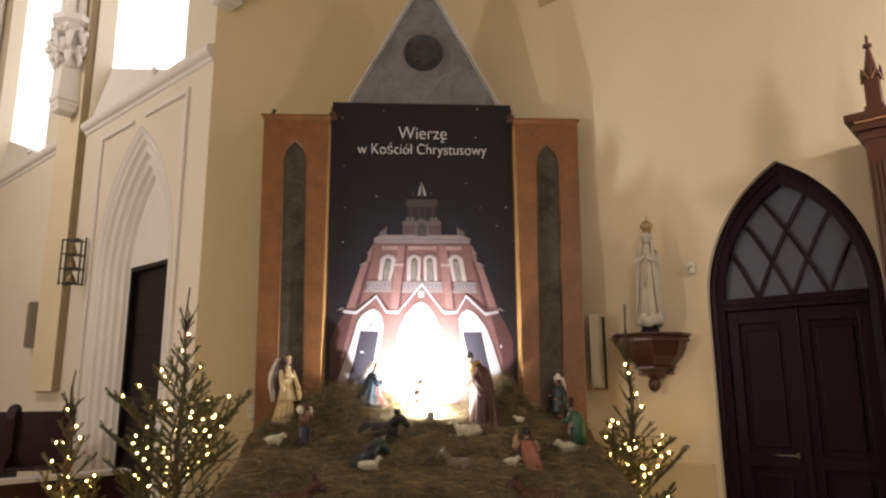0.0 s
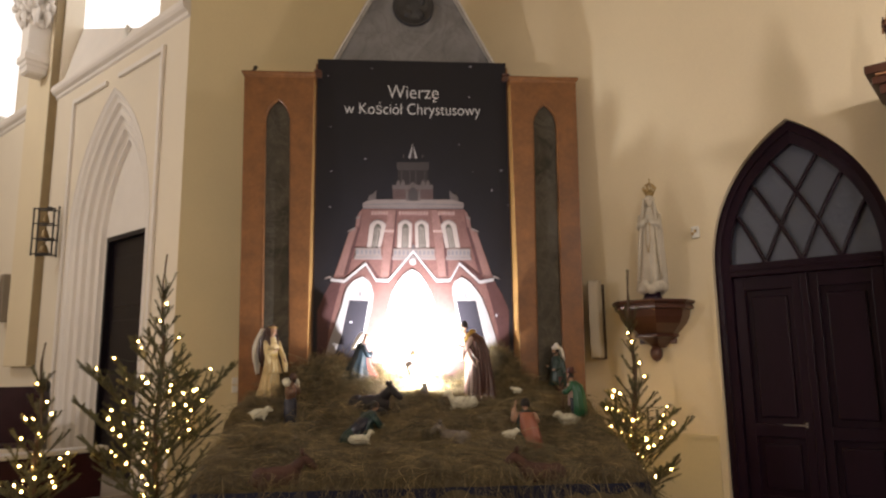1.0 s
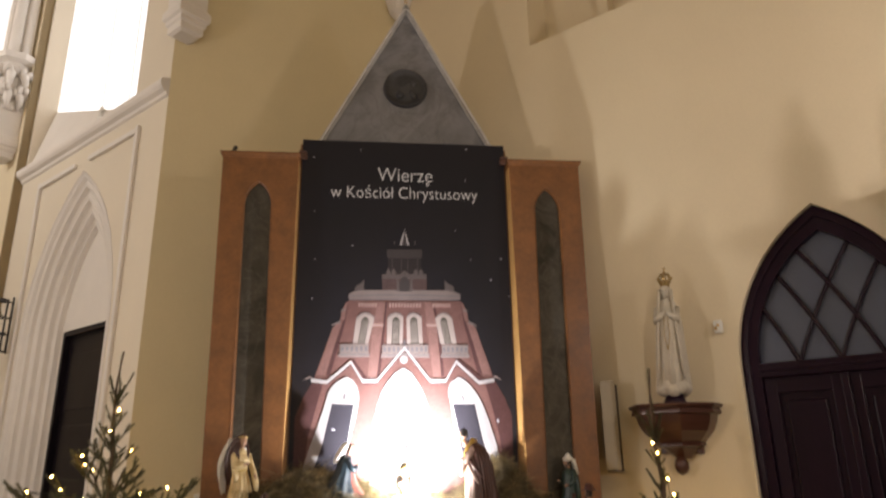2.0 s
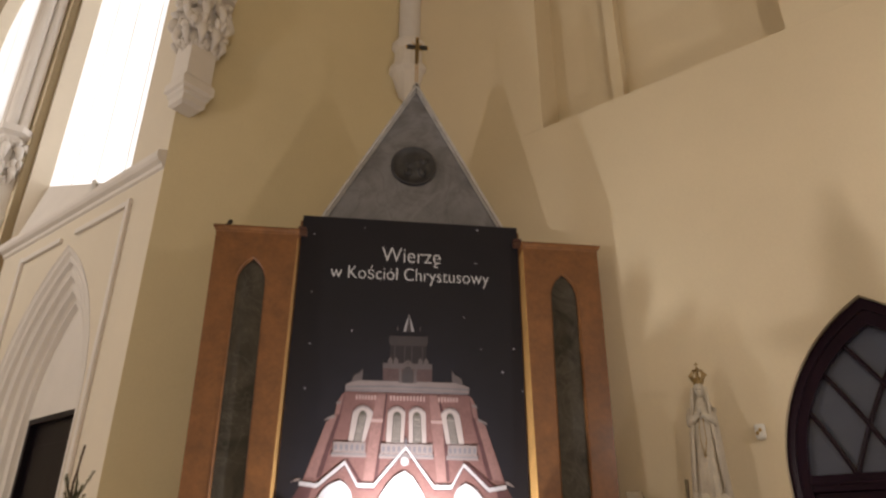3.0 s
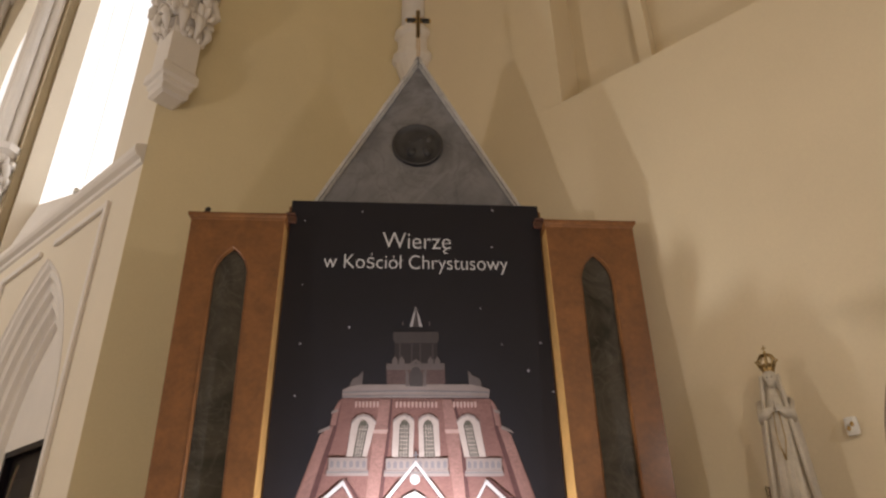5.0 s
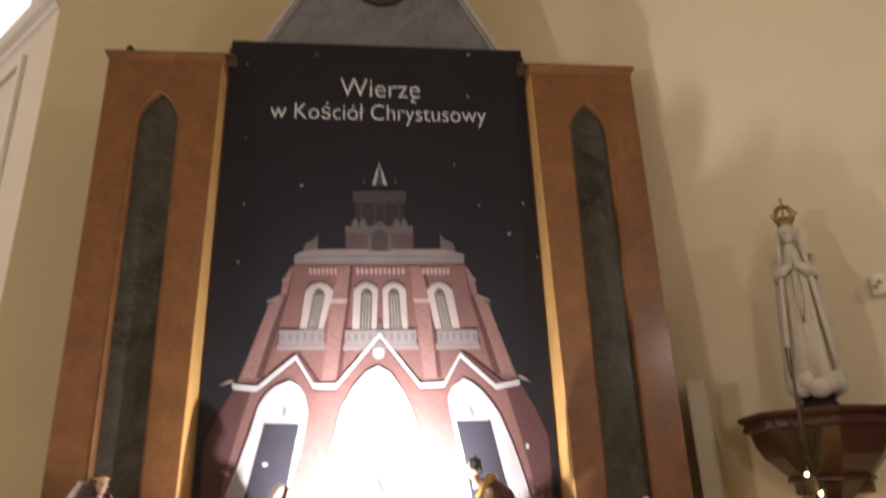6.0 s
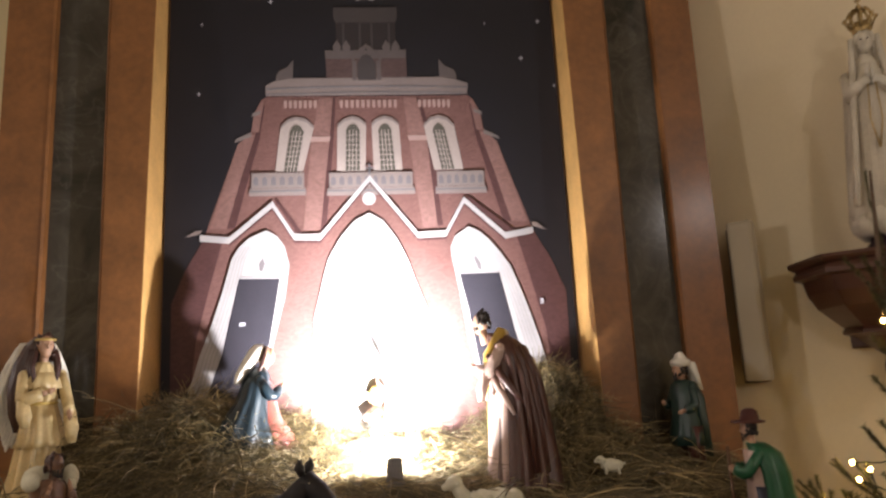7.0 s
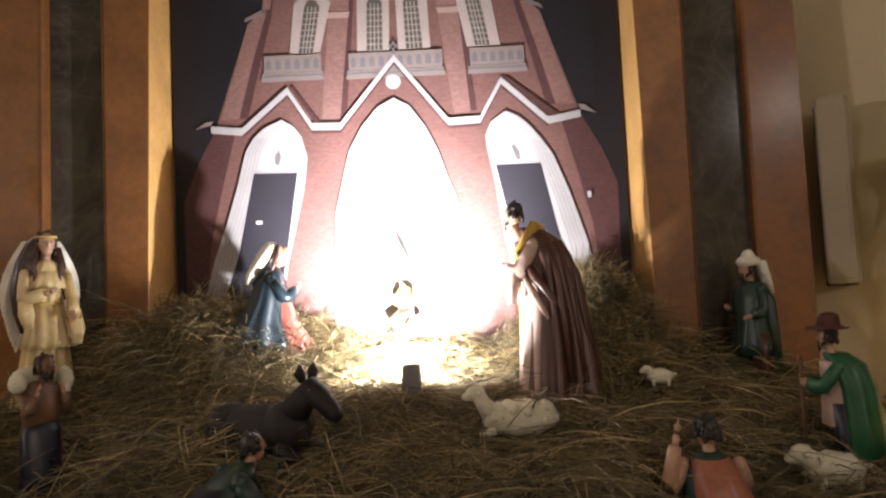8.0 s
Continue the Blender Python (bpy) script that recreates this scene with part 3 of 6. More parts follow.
# ---- the printed banner ----
def print_material(name, colour, brick=None, rough=0.55):
    m = mat(name, colour, rough, vary=0.16, scale=4.0, fine=90, bump=0.05, gloss=0.22)
    if brick:
        t = m.node_tree
        p = t.nodes["Principled BSDF"]
        old = p.inputs["Base Color"].links[0].from_socket
        co = t.nodes.new("ShaderNodeTexCoord")
        mp = t.nodes.new("ShaderNodeMapping")
        mp.inputs["Rotation"].default_value = (radians(90), 0, 0)
        t.links.new(co.outputs["Object"], mp.inputs[0])
        b = node(t, "ShaderNodeTexBrick", Scale=26.0, Mortar_Size=0.012)
        b.inputs["Color1"].default_value = (1, 1, 1, 1)
        b.inputs["Color2"].default_value = (0.72, 0.70, 0.70, 1)
        b.inputs["Mortar"].default_value = (*brick, 1)
        t.links.new(mp.outputs[0], b.inputs["Vector"])
        mix = t.nodes.new("ShaderNodeMix")
        mix.data_type, mix.blend_type = "RGBA", "MULTIPLY"
        mix.inputs[0].default_value = 0.8
        t.links.new(old, mix.inputs[6])
        t.links.new(b.outputs[0], mix.inputs[7])
        t.links.new(mix.outputs[2], p.inputs["Base Color"])
    return m


INK = {
    "night": print_material("ink_night", (0.011, 0.010, 0.014)),
    "brick": print_material("ink_brick", (0.132, 0.068, 0.063), (1.3, 1.3, 1.3)),
    "brick_light": print_material("ink_brick_light", (0.178, 0.100, 0.092), (1.2, 1.2, 1.2)),
    "brick_dark": print_material("ink_brick_dark", (0.065, 0.030, 0.031), (1.2, 1.1, 1.1)),
    "grey": print_material("ink_stone_grey", (0.143, 0.121, 0.121)),
    "tower": print_material("ink_tower", (0.078, 0.050, 0.050), (1.2, 1.2, 1.2)),
    "stone": print_material("ink_stone_white", (0.315, 0.300, 0.315)),
    "pale": print_material("ink_stone_pale", (0.285, 0.238, 0.228)),
    "shade": print_material("ink_shade", (0.028, 0.019, 0.025)),
    "glass": print_material("ink_window", (0.068, 0.062, 0.053)),
    "doorway": print_material("ink_doorway", (0.022, 0.020, 0.028)),
    "brick_pale": print_material("ink_brick_pale", (0.275, 0.185, 0.175)),
    "cornice": print_material("ink_cornice", (0.175, 0.142, 0.140)),
    "dim_stone": print_material("ink_dim_stone", (0.090, 0.074, 0.075)),
    "tower_cap": print_material("ink_tower_cap", (0.047, 0.040, 0.042)),
    "belfry": print_material("ink_belfry", (0.025, 0.020, 0.022)),
    "line": print_material("ink_line", (0.124, 0.112, 0.124)),
    "faint": print_material("ink_faint_line", (0.270, 0.255, 0.270)),
    "letters": print_material("ink_letters", (0.60, 0.60, 0.62)),
    "star": print_material("ink_star", (0.36, 0.36, 0.42)),
}
banner = thing("church_banner", "tall dark printed banner showing a brick church at night", "banner", place=Matrix.Translation((0, 8.0, 0)))
bm = bmesh.new()
add_box(bm, -1.105, 1.105, 0.0, 0.03, 1.0, 5.04, None, 0.004)
part("canvas", bm, INK["night"], banner, "near-black printed canvas")


def ink(name, outlines, key, layer, label=""):
    """Printed shapes: thin leaves lying on the canvas."""
    for o in outlines:
        bm = bmesh.new()
        add_poly(bm, o, -0.0011 * layer, -0.0011 * layer + 0.0008, lambda u, d, z: (u, d, z))
        part(name, bm, INK[key], banner, label)


def flip(o):
    return [(-u, z) for u, z in o][::-1]


def rect(u0, u1, z0, z1):
    return [(u0, z0), (u1, z0), (u1, z1), (u0, z1)]


def band(pts, w):
    """A line of width w below the points."""
    return pts + [(u, z - w) for u, z in pts[::-1]]


half_wall = [(0, 1.3), (-1.05, 1.3), (-1.06, 2.10), (-0.995, 2.27), (-0.905, 2.436), (-0.885, 2.49), (-0.727, 2.97), (-0.655, 3.04), (-0.64, 3.15), (-0.60, 3.232), (-0.571, 3.255), (0, 3.255)]
ink("printed_wall", [half_wall + flip(half_wall)[1:-1]], "brick", 1, "red brick church front in perspective")
for f in (lambda o: o, flip):
    ink("printed_side_wall", [f([(-1.05, 1.3), (-1.06, 2.10), (-0.995, 2.27), (-0.905, 2.436), (-0.80, 2.43), (-0.86, 2.20), (-0.93, 1.90), (-0.985, 1.3)])], "brick_dark", 2)
    ink("printed_buttress", [f([(-0.87, 2.50), (-0.725, 2.975), (-0.665, 3.03), (-0.63, 3.03), (-0.70, 2.80), (-0.78, 2.50)])], "brick_light", 2)
    ink("printed_shade", [f([(-0.78, 2.50), (-0.70, 2.80), (-0.63, 3.03), (-0.592, 3.20), (-0.578, 3.20), (-0.607, 3.0), (-0.665, 2.78), (-0.735, 2.50)])], "brick_dark", 2)
    ink("printed_buttress", [f([(-0.650, 3.045), (-0.637, 3.15), (-0.60, 3.225), (-0.583, 3.225), (-0.612, 3.045)])], "brick_light", 3)
    ink("printed_buttress", [f([(-0.372, 2.48), (-0.326, 2.96), (-0.278, 3.245), (-0.20, 3.245), (-0.226, 2.956), (-0.28, 2.48)])], "brick_light", 2)
    ink("printed_ledge", [f([(-0.742, 2.985), (-0.735, 3.005), (-0.655, 3.045), (-0.65, 3.02)]), f([(-0.652, 3.135), (-0.645, 3.158), (-0.60, 3.172), (-0.602, 3.15)])], "grey", 4)
    ink("printed_ledge", [f([(-0.332, 2.985), (-0.322, 3.015), (-0.215, 3.015), (-0.224, 2.985)])], "brick_pale", 4)
ink("printed_shade", [[(-0.28, 2.48), (-0.226, 2.956), (-0.20, 3.246), (-0.184, 3.246), (-0.203, 2.956), (-0.248, 2.48)], [(0.362, 2.484), (0.32, 3.05), (0.272, 3.248), (0.291, 3.248), (0.345, 3.05), (0.392, 2.49)]], "brick_dark", 3)
# cornice and arcaded frieze
ink("printed_cornice", [[(-0.574, 3.32), (-0.53, 3.345), (-0.438, 3.364), (0.43, 3.368), (0.52, 3.348), (0.577, 3.328), (0.569, 3.262), (-0.573, 3.258)]], "cornice", 4, "pale stone cornice")
ink("printed_cornice_line", [band([(-0.575, 3.305), (-0.2, 3.318), (0.2, 3.318), (0.575, 3.31)], 0.010), band([(-0.57, 3.272), (0.0, 3.282), (0.565, 3.274)], 0.008)], "line", 5)
frieze = []
for u0, u1, n in ((-0.478, -0.285, 7), (-0.168, 0.168, 11), (0.278, 0.472, 7)):
    for i in range(n):
        u = u0 + (u1 - u0) * (i + 0.5) / n
        frieze.append([(u - 0.009, 3.195), (u - 0.009, 3.23), (u + 0.009, 3.23), (u + 0.009, 3.195), (u + 0.004, 3.182), (u - 0.004, 3.182)])
ink("printed_frieze", frieze, "brick_pale", 5)
# turrets, tower and spire
ink("printed_turret", [[(-0.52, 3.345), (-0.515, 3.375), (-0.499, 3.41), (-0.455, 3.432), (-0.42, 3.476), (-0.422, 3.40), (-0.424, 3.36)], [(0.414, 3.365), (0.413, 3.40), (0.412, 3.483), (0.445, 3.44), (0.50, 3.415), (0.512, 3.38), (0.513, 3.35)]], "dim_stone", 3)
ink("printed_tower", [[(-0.233, 3.36), (-0.237, 3.50), (0.224, 3.50), (0.226, 3.365)]], "tower", 3, "dim brick belfry")
ink("printed_belfry", [rect(-0.176, 0.169, 3.49, 3.72)], "belfry", 2)
ink("printed_tower_cap", [[(-0.176, 3.708), (-0.19, 3.742), (-0.188, 3.803), (0.179, 3.808), (0.181, 3.746), (0.169, 3.712)]], "tower_cap", 4)
ink("printed_tower_ledge", [[(-0.238, 3.484), (-0.24, 3.535), (0.226, 3.54), (0.224, 3.486)]], "dim_stone", 4)
ink("printed_tower_gable", [band([(-0.088, 3.488), (-0.045, 3.545), (-0.004, 3.575), (0.037, 3.545), (0.08, 3.488)], 0.03), rect(-0.086, -0.062, 3.35, 3.47), rect(0.053, 0.078, 3.35, 3.47)], "dim_stone", 6)
ink("printed_tower_window", [[(-0.056, 3.35), (0.048, 3.35), (0.048, 3.45), (0.02, 3.50), (-0.004, 3.51), (-0.03, 3.50), (-0.056, 3.45)]], "tower_cap", 5)
for u in (-0.133, -0.038, 0.03, 0.131):
    ink("printed_tower_column", [rect(u - 0.006, u + 0.006, 3.545, 3.705)], "tower_cap", 4)
for u in (-0.172, -0.118, 0.112, 0.166):
    ink("printed_tower_urn", [[(u - 0.02, 3.535), (u - 0.024, 3.56), (u, 3.60), (u + 0.024, 3.56), (u + 0.02, 3.535)]], "dim_stone", 5)
ink("printed_spire", [[(-0.057, 3.85), (-0.032, 3.945), (-0.014, 4.0), (-0.014, 4.03), (0.002, 4.03), (0.002, 4.0), (0.022, 3.945), (0.049, 3.852)]], "tower_cap", 3)
ink("printed_spire_edge", [[(-0.057, 3.85), (-0.032, 3.945), (-0.014, 4.0), (-0.007, 4.035), (-0.012, 3.96), (-0.032, 3.85)], [(0.049, 3.852), (0.022, 3.945), (0.003, 4.0), (-0.006, 4.035), (0.006, 3.96), (0.02, 3.852)]], "stone", 4)
ink("printed_finial", [rect(-0.115, -0.109, 3.86, 3.895), rect(0.103, 0.109, 3.862, 3.898)], "grey", 4)
# windows: foot left, shoulder left, crown, shoulder right, foot right of the surround, then of the pane
for stone_, pane in (
        (((-0.521, 2.813), (-0.492, 3.077), (-0.405, 3.134), (-0.306, 3.077), (-0.370, 2.812)), ((-0.474, 2.812), (-0.439, 3.045), (-0.404, 3.085), (-0.363, 3.045), (-0.404, 2.812))),
        (((-0.184, 2.811), (-0.177, 3.085), (-0.092, 3.134), (-0.016, 3.090), (-0.026, 2.809)), ((-0.137, 2.812), (-0.128, 3.05), (-0.092, 3.087), (-0.053, 3.05), (-0.058, 2.812))),
        (((0.019, 2.809), (0.014, 3.090), (0.089, 3.134), (0.169, 3.088), (0.179, 2.813)), ((0.058, 2.812), (0.051, 3.05), (0.088, 3.087), (0.125, 3.05), (0.140, 2.812))),
        (((0.359, 2.808), (0.308, 3.080), (0.394, 3.135), (0.482, 3.082), (0.524, 2.810)), ((0.400, 2.812), (0.359, 3.045), (0.392, 3.085), (0.429, 3.048), (0.472, 2.812)))):
    def hood(q, k):
        fl, sl, c, sr, fr = q
        return [fl, sl, (sl[0] * 0.55 + c[0] * 0.45, sl[1] * 0.2 + c[1] * 0.8 - k), c, (sr[0] * 0.55 + c[0] * 0.45, sr[1] * 0.2 + c[1] * 0.8 - k), sr, fr]
    ink("printed_window_surround", [hood(stone_, 0.004)], "pale", 5, "pale stone window surround")
    top_line = hood(stone_, 0.004)[1:6]
    ink("printed_window_hood", [band(top_line, 0.018)], "cornice", 6)
    ink("printed_pane", [hood(pane, 0.002)], "glass", 7, "dark leaded window")
    fl, sl, c, sr, fr = pane
    bars = []
    for i in range(1, 8):
        k = i / 8
        xl, xr, z = fl[0] + (sl[0] - fl[0]) * k, fr[0] + (sr[0] - fr[0]) * k, fl[1] + (sl[1] - fl[1]) * k
        bars.append(rect(xl, xr, z - 0.002, z + 0.002))
    for k in (0.25, 0.5, 0.75):
        a, b = fl[0] + (fr[0] - fl[0]) * k, sl[0] + (sr[0] - sl[0]) * k
        bars.append([(a - 0.0025, fl[1]), (a + 0.0025, fl[1]), (b + 0.0025, sl[1]), (b - 0.0025, sl[1])])
    ink("printed_glazing_bar", bars, "pale", 8)
# balconies
for u0, u1, z0 in ((-0.648, -0.365, 2.724), (-0.228, 0.234, 2.718), (0.372, 0.638, 2.716)):
    ink("printed_balcony", [rect(u0, u1, z0 - 0.004, z0 + 0.082), [(u0 - 0.014, z0 - 0.048), (u1 + 0.012, z0 - 0.048), (u1 + 0.008, z0 - 0.006), (u0 - 0.01, z0 - 0.006)]], "cornice", 9, "pale stone balustrade")
    ink("printed_balcony_line", [rect(u0 - 0.012, u1 + 0.01, z0 - 0.026, z0 - 0.018)], "line", 10)
    n = round((u1 - u0) / 0.047)
    ink("printed_balustrade", [[(u - 0.013, z0 + 0.012), (u + 0.013, z0 + 0.012), (u + 0.013, z0 + 0.048), (u, z0 + 0.064), (u - 0.013, z0 + 0.048)] for u in [u0 + (u1 - u0) * (i + 0.5) / n for i in range(n)]], "line", 10)
# lower storey
eaves = [(-0.917, 2.468), (-0.765, 2.45), (-0.536, 2.645), (-0.42, 2.46), (-0.28, 2.456), (-0.005, 2.783), (0.251, 2.453), (0.406, 2.457), (0.516, 2.646), (0.738, 2.436), (0.897, 2.464)]
ink("printed_gable_line", [band(eaves, 0.036)], "stone", 11, "white gable mouldings")
ink("printed_gable_shade", [band([(u, z - 0.036) for u, z in eaves[1:-1]], 0.014)], "brick_dark", 10)
ink("printed_gable_shade", [[(-0.522, 2.643), (-0.405, 2.462), (-0.375, 2.462), (-0.508, 2.65)], [(0.525, 2.642), (0.745, 2.44), (0.79, 2.45), (0.545, 2.648)]], "brick_dark", 9)
ink("printed_eaves_end", [[(-0.995, 2.455), (-0.92, 2.472), (-0.905, 2.492), (-0.94, 2.49)], [(0.975, 2.445), (0.90, 2.468), (0.888, 2.492), (0.92, 2.49)]], "cornice", 8)
ink("printed_rosette", [[(-0.012 + 0.037 * math.cos(i * math.pi / 9), 2.647 + 0.037 * math.sin(i * math.pi / 9)) for i in range(18)]], "stone", 11)
ink("printed_cross", [rect(-0.011, 0.001, 2.785, 2.85), rect(-0.027, 0.017, 2.818, 2.83)], "line", 12)
porch_left = [(-0.97, 1.60), (-0.911, 1.815), (-0.848, 1.988), (-0.794, 2.163), (-0.751, 2.329), (-0.712, 2.395), (-0.659, 2.444), (-0.569, 2.484), (-0.51, 2.448), (-0.473, 2.395), (-0.447, 2.29), (-0.468, 2.128), (-0.506, 1.973), (-0.546, 1.818), (-0.59, 1.60)]
porch_right = [(0.56, 1.60), (0.50, 1.848), (0.479, 2.005), (0.461, 2.143), (0.432, 2.302), (0.428, 2.36), (0.455, 2.424), (0.532, 2.476), (0.59, 2.448), (0.64, 2.405), (0.70, 2.33), (0.754, 2.247), (0.822, 2.067), (0.887, 1.85), (0.95, 1.60)]
for outline, way in ((porch_left, 1), (porch_right, -1)):
    ink("printed_porch", [outline], "stone", 11, "white pointed church portal")
    run = [q for q in outline if way * q[0] < -0.60 and q[1] < 2.40]
    run = run if way > 0 else run[::-1]
    for k in (0.018, 0.034, 0.050, 0.066):
        ink("printed_porch_line", [[(u + way * k * (1 + 0.35 * (2.4 - z)), z) for u, z in run] + [(u + way * (k + 0.006) * (1 + 0.35 * (2.4 - z)), z) for u, z in run[::-1]]], "faint", 12)
ink("printed_doorway", [[(-0.71, 2.224), (-0.498, 2.218), (-0.56, 1.819), (-0.60, 1.60), (-0.87, 1.60), (-0.793, 1.83)], [(0.47, 2.212), (0.69, 2.211), (0.754, 1.895), (0.83, 1.60), (0.57, 1.60), (0.509, 2.019)]], "doorway", 13, "dark doorway")
ink("printed_door_head", [[(-0.716, 2.222), (-0.714, 2.232), (-0.494, 2.226), (-0.497, 2.217)], [(0.466, 2.211), (0.466, 2.22), (0.694, 2.219), (0.691, 2.21)]], "faint", 14)
ink("printed_lantern", [[(-0.605, 2.265), (-0.608, 2.30), (-0.586, 2.335), (-0.575, 2.30), (-0.588, 2.255)], [(0.552, 2.30), (0.566, 2.31), (0.59, 2.27), (0.594, 2.228), (0.572, 2.235)]], "line", 12)
ink("printed_notice", [rect(-0.706, -0.676, 1.972, 1.99), rect(0.908, 0.926, 2.03, 2.06)], "star", 14)
ink("printed_main_portal", [[(-0.34, 1.4), (-0.32, 2.0), (-0.268, 2.217), (-0.242, 2.315), (-0.177, 2.431), (-0.094, 2.526), (-0.014, 2.567), (0.063, 2.523), (0.137, 2.416), (0.195, 2.294), (0.225, 2.194), (0.295, 2.0), (0.32, 1.4)]], "stone", 11, "white main church portal")
for k in (0.90, 0.80, 0.70):
    o = [(-0.012 + (u + 0.012) * k, 2.1 + (z - 2.1) * k) for u, z in ((-0.242, 2.315), (-0.177, 2.431), (-0.094, 2.526), (-0.014, 2.567), (0.063, 2.523), (0.137, 2.416), (0.195, 2.294))]
    ink("printed_portal_line", [o + [(u * 0.98, z - 0.008) for u, z in o[::-1]]], "faint", 12)
# night sky dots
for i, (u, z, r) in enumerate([(-0.546, 3.84, 11), (-0.929, 3.694, 8), (-0.939, 3.273, 9), (0.535, 4.02, 7), (1.018, 3.72, 11), (0.901, 3.485, 12), (1.088, 3.31, 9), (-0.979, 4.834, 9), (-0.477, 4.938, 8), (0.683, 4.982, 13), (0.659, 4.605, 10), (-0.951, 4.213, 7), (0.697, 3.706, 6)]):
    r *= 0.0009
    ink("printed_star", [[(u + r * q * math.cos(a * math.pi / 4), z + r * q * math.sin(a * math.pi / 4)) for a, q in zip(range(8), (1.5, 0.6) * 4)]], "star", 3)


def letters(text, u0, u1, baseline, rise, label):
    cu = bpy.data.curves.new("letters", "FONT")
    cu.body, cu.extrude, cu.offset = text, 0.0, -0.010
    tmp = new("letters_curve", cu)
    bpy.context.view_layer.update()
    me = bpy.data.meshes.new_from_object(tmp.evaluated_get(bpy.context.evaluated_depsgraph_get()))
    bpy.data.objects.remove(tmp)
    xs = [v.co.x for v in me.vertices]
    k = (u1 - u0) / (max(xs) - min(xs))
    low = min(xs)
    tall = rise / max(v.co.y for v in me.vertices)
    me.transform(Matrix(((k, 0, 0, u0 - low * k), (0, 0, -1, -0.004), (0, tall, 0, baseline), (0, 0, 0, 1))))
    me.materials.clear()
    me.materials.append(INK["letters"])
    ob = new("lettering", me)
    ob.parent = banner
    tagged(ob, label)


letters("Wierze", -0.294, 0.300, 4.574, 0.156, "white lettering Wierzę")
bm = bmesh.new()
hook = [(0.0, 0.0), (-0.022, -0.016), (-0.026, -0.034), (-0.012, -0.046), (0.008, -0.044)]
strip(bm, [[(0.256 + u, -0.004, 4.576 + z) for u, z in hook], [(0.256 + u + 0.014, -0.004, 4.576 + z + (0.0 if i < 3 else 0.012)) for i, (u, z) in enumerate(hook)]])
part("lettering_hook", bm, INK["letters"], banner)
letters("w Kościół Chrystusowy", -0.79, 0.79, 4.377, 0.145, "white lettering w Kościół Chrystusowy")


# ---- the crib: platform and hay ----
def bumps(x, y):
    return 0.07 * noise.noise((x * 2.1, y * 2.1, 3.1)) + 0.05 * noise.noise((x * 5.5, y * 5.5, 7.7)) + 0.022 * noise.noise((x * 15, y * 15, 1.0))


def hay_z(x, y):
    z = 0.72 + 0.305 * (y - 5.9)
    z += 0.27 * math.exp(-((x + 0.92) / 0.50) ** 2 - ((y - 7.80) / 0.36) ** 2)
    z += 0.27 * math.exp(-((x - 0.86) / 0.23) ** 2 - ((y - 7.80) / 0.24) ** 2)
    z -= 0.07 * math.exp(-((x - 1.40) / 0.16) ** 2 - ((y - 6.88) / 0.13) ** 2)
    z -= 0.07 * math.exp(-((x + 1.22) / 0.30) ** 2 - ((y - 6.98) / 0.30) ** 2)
    z -= 0.10 * math.exp(-((x + 0.62) / 0.30) ** 2 - ((y - 6.68) / 0.25) ** 2)
    z -= 0.22 * math.exp(-((x - 1.06) / 0.30) ** 2 - ((y - 6.62) / 0.30) ** 2)
    z -= 0.05 * math.exp(-((x - 0.25) / 0.25) ** 2 - ((y - 6.55) / 0.22) ** 2)
    z += 0.05 * math.exp(-((x + 0.45) / 0.28) ** 2 - ((y - 7.15) / 0.20) ** 2)
    z -= 0.14 * (math.exp(-((x - 0.95) / 0.38) ** 2) + math.exp(-((x + 1.15) / 0.38) ** 2)) * math.exp(-((y - 6.08) / 0.24) ** 2)
    z += 0.09 * math.exp(-((x - 0.06) / 0.16) ** 2 - ((y - 7.24) / 0.14) ** 2)
    over = max(0.0, abs(x) - 1.50)
    z -= 1.1 * over * over
    front = max(0.0, 6.15 - y)
    z -= 1.3 * front * front
    return z + bumps(x, y)


stage = thing("crib_platform", "crib platform draped in dark navy cloth", "platform")
bm = bmesh.new()
add_box(bm, -1.70, 1.70, 5.86, 7.80, 0.0, 0.55, None, 0.01)
part("deck", bm, M["pew_wood"], stage)
bm = bmesh.new()
loops = []
n = 150
corners = [(-1.74, 7.78), (-1.74, 5.82), (1.74, 5.82), (1.74, 7.78)]
line = []
for (xa, ya), (xb, yb) in zip(corners, corners[1:]):
    for i in range(50):
        line.append((xa + (xb - xa) * i / 50, ya + (yb - ya) * i / 50, math.atan2(-(xb - xa), (yb - ya))))
for z in (0.60, 0.50, 0.30, 0.02):
    loop = []
    for i, (x, y, a) in enumerate(line):
        q = (0.012 + 0.05 * (0.6 - z)) * math.sin(i * 0.95 + 0.8 * math.sin(i * 0.31))
        loop.append((x + q * math.cos(a), y + q * math.sin(a), z))
    loops.append(loop)
strip(bm, loops)
part("cloth_skirt", bm, M["navy_cloth"], stage, "pleated dark navy cloth", smooth=True)

hay = thing("hay_heap", "uneven heap of dry golden-brown hay on the crib", "hay", kind="stuff")
nx, ny = 150, 100
verts, faces = [], []
for j in range(ny + 1):
    for i in range(nx + 1):
        x, y = -1.80 + 3.60 * i / nx, 5.72 + 2.26 * j / ny
        verts.append((x, y, max(0.50, hay_z(x, y)) - 0.02))
for j in range(ny):
    for i in range(nx):
        a = j * (nx + 1) + i
        faces.append((a, a + 1, a + nx + 2, a + nx + 1))
me = bpy.data.meshes.new("hay_bed")
me.from_pydata(verts, [], faces)
me.materials.append(M["hay_bed"])
for f in me.polygons:
    f.use_smooth = True
ob = new("hay_bed", me)
ob.parent = hay
tagged(ob, kind="stuff")


